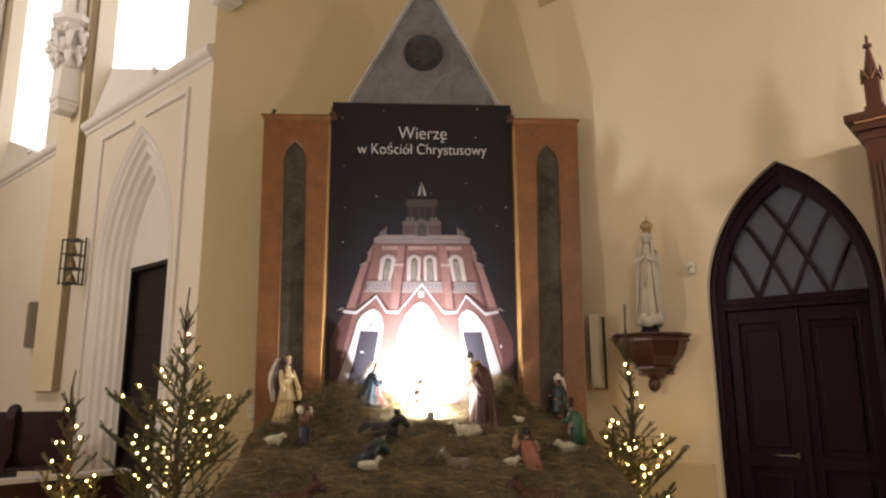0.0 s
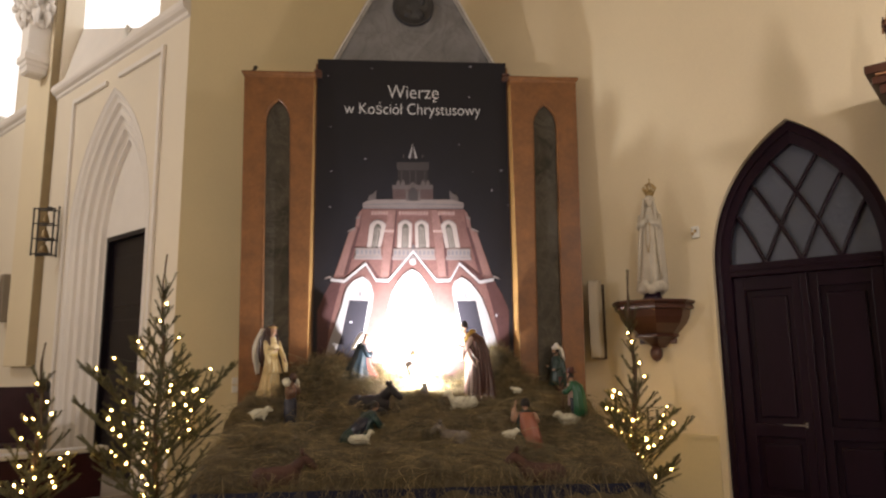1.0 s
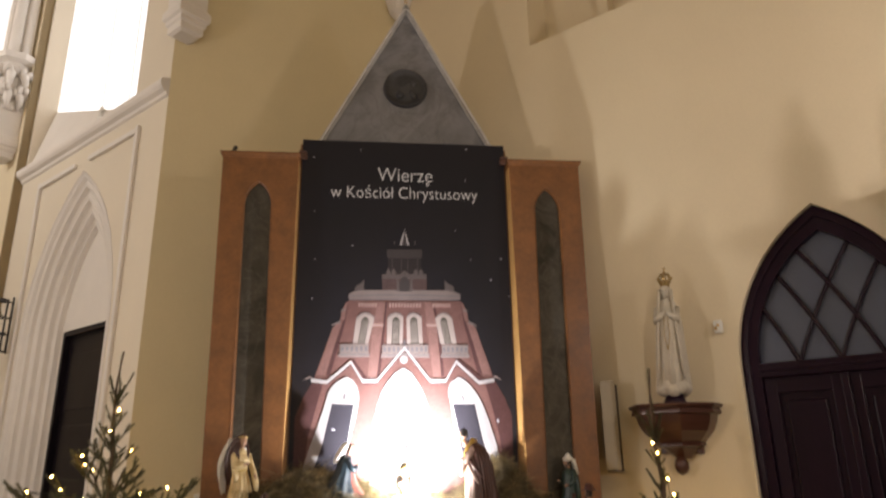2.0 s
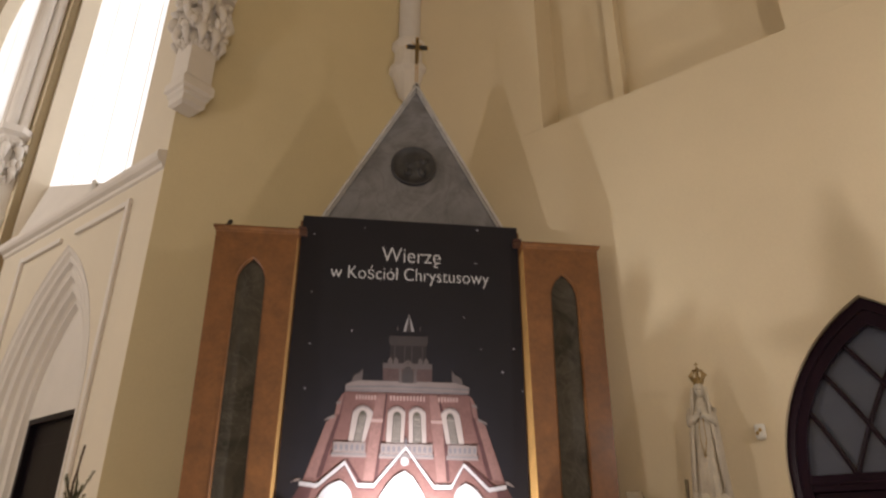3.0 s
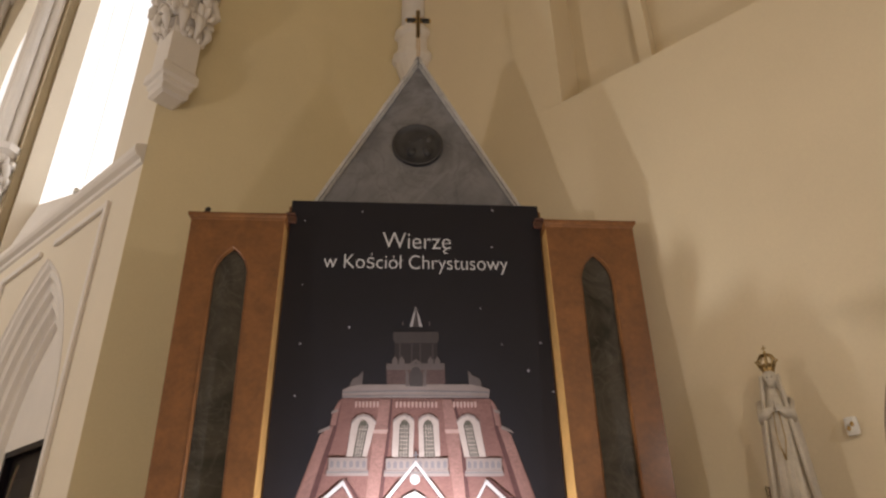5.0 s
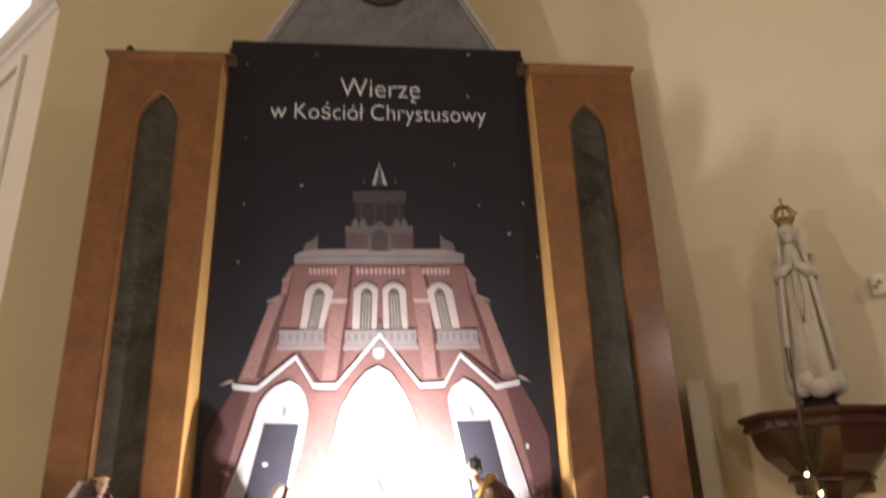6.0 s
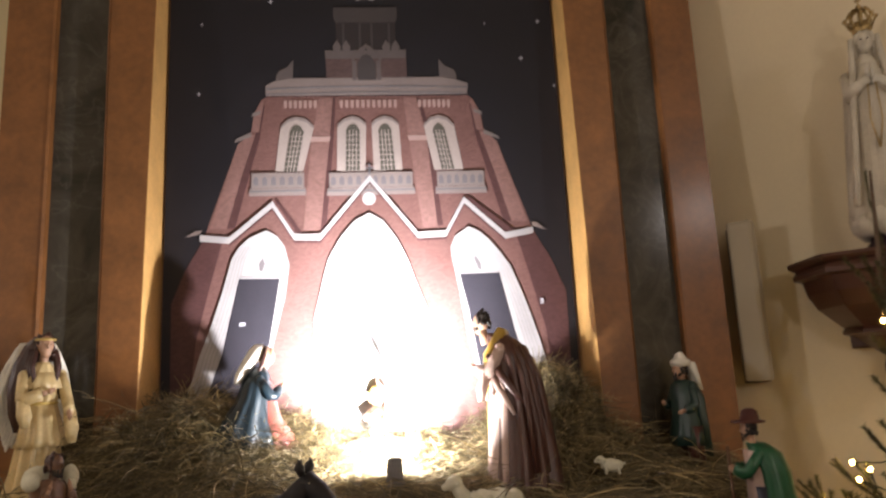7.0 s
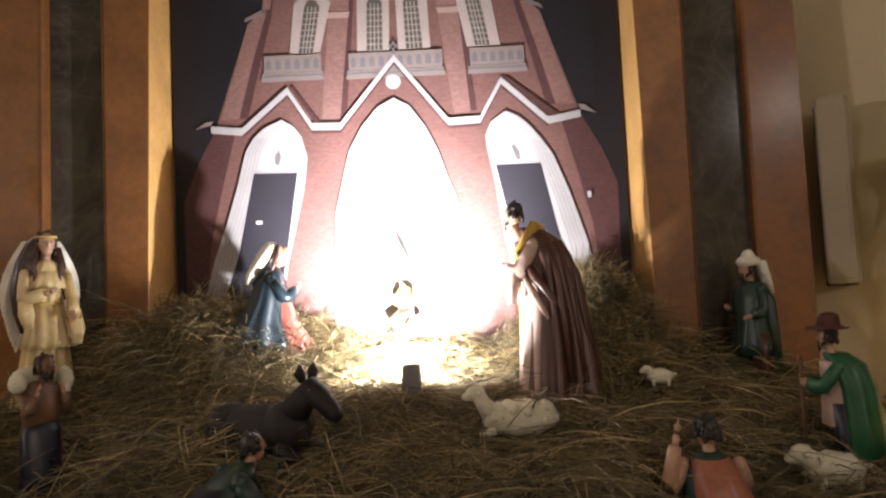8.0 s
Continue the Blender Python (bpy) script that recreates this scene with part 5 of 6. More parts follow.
def lamb_shape(bm, c, s, heading):
    """A small lamb, length s, with its head towards heading (degrees from +x)."""
    a = radians(heading)
    d, e = Vector((math.cos(a), math.sin(a), 0)), Vector((-math.sin(a), math.cos(a), 0))
    c = Vector(c)
    ball(bm, c, (s * 0.40, s * 0.22, s * 0.23), WOOL, 18, (0, 0, heading), 0.16)
    ball(bm, c + d * s * 0.42 + Vector((0, 0, s * 0.20)), (s * 0.16, s * 0.11, s * 0.13), WOOL, 12, (0, 25, heading), 0.08)
    ball(bm, c + d * s * 0.54 + Vector((0, 0, s * 0.15)), (s * 0.09, s * 0.065, s * 0.07), WOOL, 10)
    tube(bm, [c + d * s * 0.25 + Vector((0, 0, s * 0.08)), c + d * s * 0.40 + Vector((0, 0, s * 0.2))], [s * 0.16, s * 0.11], 10, WOOL)
    for sd in (-1, 1):
        ball(bm, c + d * s * 0.40 + e * sd * s * 0.13 + Vector((0, 0, s * 0.22)), (s * 0.035, s * 0.08, s * 0.03), WOOL, 8, (0, 0, heading))
        for f in (-0.22, 0.22):
            q = c + d * s * f + e * sd * s * 0.13
            tube(bm, [q + Vector((0, 0, -s * 0.05)), q + Vector((0, 0, -s * 0.30))], [s * 0.06, s * 0.045], 8, WOOL)
    ball(bm, c - d * s * 0.42 + Vector((0, 0, s * 0.05)), s * 0.06, WOOL, 8)


def carrier():
    """A bare-chested man with a lamb over his shoulders."""
    bm = bmesh.new()
    loft(bm, [(0, 0, 0, 0.075, 0.075), (0, 0, 0.1, 0.07, 0.07), (0, 0, 0.24, 0.075, 0.065), (0, 0, 0.27, 0.06, 0.055)], 26, DKBLUE, 0.08, 6)
    loft(bm, [(0, 0, 0.24, 0.062, 0.05), (0, 0, 0.32, 0.075, 0.055), (0, 0, 0.38, 0.078, 0.05), (0, 0, 0.41, 0.035, 0.03)], 22, TAN)
    for sd in (-1, 1):
        arm(bm, [(sd * 0.072, 0, 0.375), (sd * 0.088, -0.05, 0.30), (sd * 0.05, -0.06, 0.385)], TAN, 0.021)
    head(bm, (0, -0.03, 0.455), 0.037, AUBURN, True, TAN)
    ball(bm, (0, 0.035, 0.42), (0.105, 0.040, 0.038), WOOL, 16, None, 0.2)
    ball(bm, (-0.10, -0.01, 0.41), (0.03, 0.042, 0.035), WOOL, 10, None, 0.1)
    tube(bm, [(0.10, -0.02, 0.40), (0.075, -0.055, 0.37), (0.06, -0.06, 0.33)], [0.018, 0.014, 0.01], 8, WOOL)
    ball(bm, (0.10, -0.01, 0.405), (0.028, 0.042, 0.045), WOOL, 10, None, 0.1)
    return bm


def kneeling_carrier():
    bm = bmesh.new()
    loft(bm, [(0, 0.03, 0, 0.10, 0.13), (0, 0.03, 0.07, 0.095, 0.11), (0, 0.01, 0.15, 0.075, 0.07), (0, 0.0, 0.24, 0.082, 0.06), (0, 0, 0.285, 0.06, 0.045), (0, 0, 0.31, 0.03, 0.03)], 30, DKGREEN, 0.06, 7)
    loft(bm, [(-0.05, 0.085, 0.0, 0.10, 0.08), (-0.04, 0.07, 0.12, 0.085, 0.06), (-0.02, 0.04, 0.22, 0.075, 0.052), (0.0, 0.012, 0.295, 0.055, 0.045)], 32, ORANGE, 0.09, 8)
    arm(bm, [(0.075, 0, 0.275), (0.125, 0.03, 0.205), (0.085, 0.01, 0.375)], SKIN, 0.023)
    arm(bm, [(-0.08, 0, 0.275), (-0.11, -0.05, 0.21), (-0.05, -0.11, 0.24)], SKIN, 0.022)
    head(bm, (0, -0.015, 0.355), 0.038, HAIR)
    return bm


def crouching_man():
    bm = bmesh.new()
    loft(bm, [(0, 0.08, 0, 0.11, 0.18), (0, 0.06, 0.07, 0.10, 0.15), (0, 0.0, 0.15, 0.085, 0.09), (0, -0.06, 0.22, 0.08, 0.06), (0, -0.09, 0.255, 0.035, 0.03)], 30, DKGREEN, 0.08, 8)
    loft(bm, [(-0.03, 0.09, 0.05, 0.07, 0.10), (-0.03, 0.05, 0.15, 0.06, 0.07), (-0.02, 0.0, 0.2, 0.05, 0.05)], 22, DKBLUE, 0.1, 6)
    for sd in (-1, 1):
        arm(bm, [(sd * 0.08, -0.05, 0.215), (sd * 0.10, -0.11, 0.12), (sd * 0.04, -0.18, 0.13)], DKGREEN, 0.03)
    head(bm, (0, -0.12, 0.295), 0.036, HAIR)
    return bm


def lying_beast(hide, s):
    bm = bmesh.new()
    ball(bm, (0, 0, s * 0.20), (s * 0.44, s * 0.20, s * 0.21), hide, 22, None, 0.08)
    ball(bm, (s * 0.25, 0, s * 0.24), (s * 0.20, s * 0.18, s * 0.20), hide, 16)
    ball(bm, (-s * 0.28, 0, s * 0.21), (s * 0.20, s * 0.20, s * 0.20), hide, 16)
    tube(bm, [(s * 0.28, 0, s * 0.30), (s * 0.42, 0, s * 0.46), (s * 0.50, 0, s * 0.54)], [s * 0.13, s * 0.10, s * 0.085], 12, hide)
    tube(bm, [(s * 0.46, 0, s * 0.56), (s * 0.58, 0, s * 0.47), (s * 0.70, 0, s * 0.36), (s * 0.73, 0, s * 0.33)], [s * 0.085, s * 0.085, s * 0.062, s * 0.04], 12, hide)
    for sd in (-1, 1):
        tube(bm, [(s * 0.46, sd * s * 0.05, s * 0.60), (s * 0.45, sd * s * 0.08, s * 0.66), (s * 0.46, sd * s * 0.08, s * 0.72)], [s * 0.03, s * 0.042, s * 0.01], 8, hide)
        tube(bm, [(s * 0.30, sd * s * 0.13, s * 0.12), (s * 0.48, sd * s * 0.16, s * 0.06), (s * 0.34, sd * s * 0.18, s * 0.03)], [s * 0.07, s * 0.05, s * 0.035], 8, hide)
        tube(bm, [(-s * 0.30, sd * s * 0.15, s * 0.14), (-s * 0.12, sd * s * 0.23, s * 0.10), (-s * 0.28, sd * s * 0.24, s * 0.03)], [s * 0.10, s * 0.06, s * 0.035], 8, hide)
    tube(bm, [(-s * 0.44, 0, s * 0.24), (-s * 0.52, 0, s * 0.12), (-s * 0.50, 0.03, s * 0.02)], [s * 0.03, s * 0.02, s * 0.025], 7, hide)
    return bm


def lying_sheep(s):
    bm = bmesh.new()
    rnd = random.Random(round(s * 1000))
    ball(bm, (0, 0, s * 0.20), (s * 0.44, s * 0.20, s * 0.20), WOOL, 24, None, 0.12)
    for i in range(26):
        a, h = rnd.uniform(0, 2 * math.pi), rnd.uniform(-0.1, 0.9)
        k = math.sqrt(max(0.05, 1 - h * h))
        ball(bm, (s * 0.40 * math.cos(a) * k, s * 0.18 * math.sin(a) * k, s * 0.20 + s * 0.18 * h), s * rnd.uniform(0.05, 0.075), WOOL, 7, None, 0.2)
    tube(bm, [(s * 0.32, 0, s * 0.24), (s * 0.42, 0, s * 0.38), (s * 0.46, 0, s * 0.46)], [s * 0.12, s * 0.09, s * 0.085], 12, WOOL)
    ball(bm, (s * 0.50, 0, s * 0.49), (s * 0.12, s * 0.085, s * 0.09), WOOL, 12, (0, 20, 0))
    ball(bm, (s * 0.60, 0, s * 0.45), (s * 0.06, s * 0.05, s * 0.05), WOOL, 10)
    for sd in (-1, 1):
        ball(bm, (s * 0.44, sd * s * 0.11, s * 0.50), (s * 0.03, s * 0.065, s * 0.025), WOOL, 8)
        tube(bm, [(s * 0.28, sd * s * 0.1, s * 0.08), (s * 0.46, sd * s * 0.1, s * 0.03)], [s * 0.05, s * 0.035], 8, WOOL)
    return bm


def grazing_sheep(s):
    bm = bmesh.new()
    lamb_shape(bm, (0, 0, s * 0.30), s, 0)
    return bm


figure(standing_man(), "nativity_figure", 0.628, 7.385, -112, "standing bearded figurine in a brown cloak with ochre scarf", z=1.145, slim=0.86)
figure(kneeling_woman(), "nativity_figure", -0.565, 7.66, 100, "kneeling woman figurine in blue mantle and white veil", z=1.372, slim=0.88)
figure(angel(), "angel_figure", -1.455, 7.51, 40, "cream-robed angel figurine with white wings and dark hair", z=1.14, s=1.03, slim=0.84)
figure(turbaned_man(), "king_figure", 1.475, 7.565, -80, "green-clad king figurine with a white turban", z=1.165, s=1.04, slim=0.88)
figure(caped_man(), "shepherd_figure", 1.485, 6.955, -118, "shepherd figurine in a green cape and dark red hat", z=0.965, s=1.02, slim=0.82)
figure(kneeling_carrier(), "shepherd_figure", 0.97, 6.76, 172, "kneeling shepherd figurine in an orange cloak with raised arm", z=0.75, s=1.12, slim=0.92)
figure(carrier(), "shepherd_figure", -1.19, 7.03, 68, "bare-chested shepherd figurine with a lamb on his shoulders", z=0.955, s=1.0, slim=0.86)
figure(crouching_man(), "shepherd_figure", -0.50, 6.75, 125, "crouching shepherd figurine in dark green clothes", z=0.86)
figure(lying_beast(BLACK, 0.46), "donkey_figure", -0.46, 7.10, -26, "black donkey figurine lying in the hay", "animal figurine", sink=0.06)
figure(lying_beast(RED, 0.42), "ox_figure", -1.15, 6.08, 12, "reddish-brown ox figurine lying in the hay", "animal figurine", sink=0.04)
figure(lying_beast(RED, 0.42), "ox_figure", 0.95, 6.08, 168, "reddish-brown ox figurine lying in the hay", "animal figurine", sink=0.04)
figure(lying_beast(GREY, 0.30), "donkey_figure", 0.30, 6.55, 160, "grey-brown donkey figurine lying in the hay", "animal figurine", sink=0.04)
figure(lying_sheep(0.31), "sheep_figure", 0.45, 7.13, 176, "white woolly sheep figurine lying in the hay", "animal figurine", sink=-0.03, group="sheep in the hay")
figure(grazing_sheep(0.12), "sheep_figure", 0.995, 7.28, 165, "small white sheep figurine standing in the hay", "animal figurine", sink=-0.08, group="sheep in the hay")
figure(grazing_sheep(0.24), "sheep_figure", 1.40, 6.88, 176, "white sheep figurine resting in the hay", "animal figurine", sink=0.03, group="sheep in the hay")
figure(grazing_sheep(0.20), "sheep_figure", -1.46, 6.95, 8, "white sheep figurine standing in the hay", "animal figurine", sink=-0.03, group="sheep in the hay")
figure(lying_sheep(0.21), "sheep_figure", -0.53, 6.47, 15, "white sheep figurine with a raised head lying in hay", "animal figurine", sink=-0.05, group="sheep in the hay")
figure(grazing_sheep(0.16), "sheep_figure", 0.78, 6.55, 10, "small white sheep figurine sunk in the hay", "animal figurine", sink=0.0, group="sheep in the hay")

# the child on its cloth
bm = bmesh.new()
loft(bm, [(0, 0.02, 0.0, 0.25, 0.15), (0, 0.02, 0.08, 0.225, 0.13), (0, 0.02, 0.18, 0.20, 0.115), (0, 0.02, 0.235, 0.17, 0.10), (0, 0.02, 0.25, 0.08, 0.055)], 48, 0, 0.10, 9)
ob = finish("swaddling_cloth", bm, PAINT[WHITE], smooth=True)
ob.matrix_world = pose(0.0, 7.82, 1.13)
tagged(ob, "white crumpled cloth laid over a heap of hay", "cloth")
bm = bmesh.new()
tube(bm, [(0, -0.10, 0.02), (0, -0.02, 0.05), (0, 0.05, 0.10)], [0.035, 0.055, 0.045], 12, WHITE)
head(bm, (0, 0.075, 0.175), 0.048, OCHRE)
for sd in (-1, 1):
    arm(bm, [(sd * 0.04, 0.03, 0.10), (sd * 0.07, 0.01, 0.075), (sd * 0.03, -0.03, 0.085)], SKIN, 0.018)
    tube(bm, [(sd * 0.025, -0.06, 0.03), (sd * 0.025, -0.11, 0.035 + 0.02 * sd), (0.02 * sd, -0.15, 0.02)], [0.026, 0.020, 0.014], 8, SKIN)
# thin raised limb, added to throw a shadow onto the banner's portal
tube(bm, [(0.03, -0.07, 0.04), (0.052, -0.13, 0.09), (0.056, -0.155, 0.165), (0.028, -0.16, 0.218), (0.004, -0.16, 0.262)], [0.016, 0.008, 0.009, 0.014, 0.008], 8, SKIN)
ob = finish("infant_figure", bm, PAINT, smooth=True)
ob.matrix_world = pose(0.0, 7.84, 1.40) @ Matrix.Diagonal((0.88, 0.88, 1.0, 1))
tagged(ob, "infant figurine with one added raised limb lying on white cloth", "figurine", "crib figures")

# small floodlight in the hay
flood = thing("crib_floodlight", "small grey floodlight glowing in the hay", "floodlight", place=pose(0.062, 7.24, 1.232))
bm = bmesh.new()
loft(bm, [(0, -0.005, 0.0, 0.055, 0.03), (0, -0.005, 0.06, 0.05, 0.026), (0, -0.005, 0.108, 0.044, 0.022), (0, -0.005, 0.112, 0.03, 0.015)], 4)
for v in bm.verts:
    q = Matrix.Rotation(radians(45), 3, "Z") @ Vector((v.co.x, v.co.y * 1.7, 0))
    v.co.x, v.co.y = q.x, q.y * 0.55
part("housing", bm, M["flood_grey"], flood)
bm = bmesh.new()
add_box(bm, -0.026, 0.026, 0.026, 0.030, 0.035, 0.095)
part("lens", bm, glow("flood_lens", (1.0, 0.97, 0.95), 60.0), flood, "glowing white lens")
bm = bmesh.new()
tube(bm, [(-0.05, 0.0, 0.02), (-0.05, 0.0, -0.03), (0.05, 0.0, -0.03), (0.05, 0.0, 0.02)], 0.005, 6)
part("yoke", bm, M["dark_metal"], flood)


# ---- lit spruce trees ----
def spruce(name, x, y, height, spread, seed, bulbs, label, shape=1.5, tip=0.45):
    rnd = random.Random(seed)
    tree = thing(name, label, "tree", "lit spruces beside the crib", Matrix.Translation((x, y, 0)))
    bm = bmesh.new()
    tube(bm, [(0.02 * math.sin(i * 1.3), 0.015 * math.cos(i * 1.7), height * i / 10) for i in range(11)], [0.034 * (1 - i / 10.6) + 0.003 for i in range(11)], 10)
    part("trunk", bm, M["bark"], tree)
    twigs = []

    def twig(p, d, L, droop, steps=4):
        pts = [p.copy()]
        for i in range(steps):
            d = (d + Vector((0, 0, droop / steps)) + Vector((rnd.uniform(-0.06, 0.06), rnd.uniform(-0.06, 0.06), rnd.uniform(-0.03, 0.03)))).normalized()
            p = p + d * L / steps
            pts.append(p.copy())
        return pts

    top = height - tip

    def bough(z, a, L, rise, lift):
        d = Vector((math.cos(a), math.sin(a), rise)).normalized()
        limb = twig(Vector((0, 0, z + rnd.uniform(-0.025, 0.025))), d, L, lift, 6)
        twigs.append((limb, 1.0))
        m = int(L / (0.085 if L > 0.32 else 0.11))
        for i in range(1, m):
            f = 0.15 + 0.83 * i / m
            q = limb[min(5, int(f * 6))].lerp(limb[min(6, int(f * 6) + 1)], f * 6 % 1)
            along = (limb[-1] - limb[0]).normalized()
            side = along.cross(Vector((0, 0, 1))).normalized() * (1 if i % 2 else -1)
            dd = (along * 0.85 + side * rnd.uniform(0.5, 0.95) + Vector((0, 0, rnd.uniform(-0.05, 0.45)))).normalized()
            sub = twig(q, dd, L * 0.50 * (1.08 - f) * rnd.uniform(0.6, 1.25) + 0.05, 0.10, 3)
            twigs.append((sub, 0.9))
            if (sub[-1] - sub[0]).length > 0.17:
                for w in (-1, 1):
                    e = (sub[-1] - sub[0]).normalized()
                    s2 = e.cross(Vector((0, 0, 1))).normalized() * w
                    twigs.append((twig(sub[1].lerp(sub[2], 0.5 + 0.3 * w), (e * 0.8 + s2 * 0.7).normalized(), 0.07, 0.1, 2), 0.85))

    z = top
    while z > 0.20:
        drop = top - z
        reach = 0.12 + (spread - 0.12) * min(1.0, drop / 1.3) ** shape
        n = 5 if drop < 0.7 else 6
        a0 = rnd.uniform(0, 6.28)
        for k in range(n):
            bough(z, a0 + 2 * math.pi * k / n + rnd.uniform(-0.3, 0.3), reach * rnd.uniform(0.70, 1.20), (1.35 - 0.75 * min(1, drop / 1.0)) + rnd.uniform(-0.15, 0.2), 0.28)
        gap = (0.17 + 0.07 * min(1, drop)) * rnd.uniform(0.85, 1.2)
        for k in range(2 if drop < 0.7 else 4):
            bough(z - gap * rnd.uniform(0.25, 0.75), rnd.uniform(0, 6.28), min(0.30, reach * 0.55) * rnd.uniform(0.6, 1.1), rnd.uniform(0.2, 0.7), 0.15)
        z -= gap
    leader = [Vector((0.01 * math.sin(i), 0.01 * math.cos(i), top + (height - top) * i / 6)) for i in range(7)]
    twigs.append((leader, 0.7))
    for k in range(5):
        a = k * 1.26 + rnd.uniform(0, 0.5)
        twigs.append((twig(Vector((0, 0, top + 0.04)), Vector((math.cos(a), math.sin(a), rnd.uniform(1.0, 2.2))).normalized(), rnd.uniform(0.15, 0.26), 0.15, 4), 1.0))
    bm = bmesh.new()
    for pts, k in twigs:
        tube(bm, pts, [0.0042 * k * (1 - 0.6 * i / len(pts)) for i in range(len(pts))], 4, 0, False)
    tagged(part("branchwork", bm, M["bark"], tree), kind="stuff")
    nr = np.random.RandomState(seed)
    verts, faces = [], []
    for pts, k in twigs:
        for a, b in zip(pts, pts[1:]):
            d = (b - a)
            L = d.length
            d.normalize()
            s = d.cross(Vector((0.2, 0.1, 1))).normalized()
            q = d.cross(s)
            n = max(4, int(L * 1050))
            for i in range(n):
                f, ang = nr.rand(), nr.uniform(0, 6.283)
                p = a + d * (L * f)
                radial = s * math.cos(ang) + q * math.sin(ang)
                nl = nr.uniform(0.017, 0.030) * k
                tip = p + (radial * 0.85 + d * 0.65) * nl
                w = d.cross(radial) * 0.0028
                o = len(verts)
                verts += [tuple(p - w), tuple(p + w), tuple(tip)]
                faces.append((o, o + 1, o + 2))
    me = bpy.data.meshes.new("needles")
    me.from_pydata(verts, [], faces)
    me.materials.append(M["needle"])
    ob = new("needles", me)
    ob.parent = tree
    tagged(ob, kind="stuff")
    # the light string winds down the tree
    string = thing("light_string", "warm white fairy lights on a thin dark wire", "fairy lights", "fairy lights on the spruces", Matrix.Translation((x, y, 0)))
    spots = sorted((p[-2] for p, k in twigs if 0.2 < p[-2].z < top + 0.12), key=lambda q: -q.z)
    step = len(spots) / bulbs
    picked = []
    for i in range(bulbs):
        q = spots[min(len(spots) - 1, int((i + rnd.uniform(0, 0.95)) * step))]
        picked.append(Vector((q.x * rnd.uniform(0.7, 1.0), q.y * rnd.uniform(0.7, 1.0), q.z + rnd.uniform(0.0, 0.03))))
    bm = bmesh.new()
    ball(bm, (0, 0, 0), (0.0085, 0.0085, 0.011), 0, 8)
    me = bpy.data.meshes.new("bulb")
    bm.to_mesh(me)
    bm.free()
    me.materials.append(M["bulb"])
    for p in picked:
        b = new("bulb", me)
        b.parent = string
        b.location = p
    bm = bmesh.new()
    for a, b in zip(picked, picked[1:]):
        mid = (a + b) / 2
        mid = Vector((mid.x * 0.8, mid.y * 0.8, mid.z - 0.05))
        tube(bm, [a, a.lerp(mid, 0.6) + Vector((0, 0, -0.01)), mid, b.lerp(mid, 0.6) + Vector((0, 0, -0.01)), b], 0.0032, 5, 0, False)
    part("wire", bm, M["wire"], string)
    return tree


spruce("spruce_tree", -2.42, 7.15, 2.60, 0.92, 11, 62, "tall cut spruce tree standing beside the crib")
spruce("spruce_tree", -3.42, 7.02, 1.76, 0.58, 12, 26, "small cut spruce tree standing beside the chancel step", 1.0)
spruce("spruce_tree", 2.02, 6.82, 2.40, 0.74, 13, 46, "cut spruce tree standing below the wall bracket", 2.2, 0.60)


# ---- the door in the aisle wall ----
door = thing("door_1", "closed dark wooden double door with a glazed pointed head", "door", kind="structure")
bm = bmesh.new()
outer = [(DOOR_U - 0.795, 0.0)] + arch(DOOR_U, 0.795, 2.45, 16) + [(DOOR_U + 0.795, 0.0)]
inner = [(DOOR_U - 0.655, 0.0)] + arch(DOOR_U, 0.655, 2.47, 16, 1.135) + [(DOOR_U + 0.655, 0.0)]
mid = [(a[0] * 0.55 + b[0] * 0.45, a[1] * 0.55 + b[1] * 0.45) for a, b in zip(outer, inner)]
strip(bm, [[on_right(u, -0.30, z) for u, z in outer], [on_right(u, -0.06, z) for u, z in outer], [on_right(u, -0.05, z) for u, z in mid], [on_right(u, -0.075, z) for u, z in mid], [on_right(u, -0.085, z) for u, z in inner], [on_right(u, -0.30, z) for u, z in inner]])
part("door_frame", bm, M["door_wood"], door)
bm = bmesh.new()
add_box(bm, DOOR_U - 0.66, DOOR_U + 0.66, -0.22, -0.07, 2.34, 2.47, on_right, 0.015)
add_box(bm, DOOR_U - 0.66, DOOR_U + 0.66, -0.22, -0.055, 2.39, 2.42, on_right, 0.008)
part("transom", bm, M["door_wood"], door)
bm = bmesh.new()
add_poly(bm, [(DOOR_U - 0.66, 2.45)] + arch(DOOR_U, 0.66, 2.47, 14, 1.14) + [(DOOR_U + 0.66, 2.45)], -0.16, -0.17, on_right)
ob = part("pane", bm, M["door_glass"], door, "dim bluish hammered glass")
ob.visible_shadow = False
half_at = lambda z: max(0.0, math.sqrt(max(0.0, 1.30 ** 2 - ((z - 2.47) / 1.01) ** 2)) - 0.65)
for sd in (-1, 1):
    for k in range(1, 4):
        runs = []
        for i in range(40):
            h = 1.15 * i / 39
            u, z = -0.655 + 0.328 * k + 0.40 * h + 0.13 * h * h, 2.46 + h
            if abs(u) < half_at(z) + 0.012:
                runs.append((sd * u, z, math.atan2(1.0, 0.40 + 0.26 * h)))
        if len(runs) < 4:
            continue
        bm = bmesh.new()
        d0 = -0.132 - 0.005 * sd
        rows = []
        for du, dd in ((-0.019, d0 - 0.02), (-0.019, d0), (0.0, d0 + 0.008), (0.019, d0), (0.019, d0 - 0.02)):
            rows.append([on_right(DOOR_U + u + sd * du * math.sin(a), dd, z - du * math.cos(a)) for u, z, a in runs])
        strip(bm, rows)
        part("lattice_bar", bm, M["door_wood"], door)
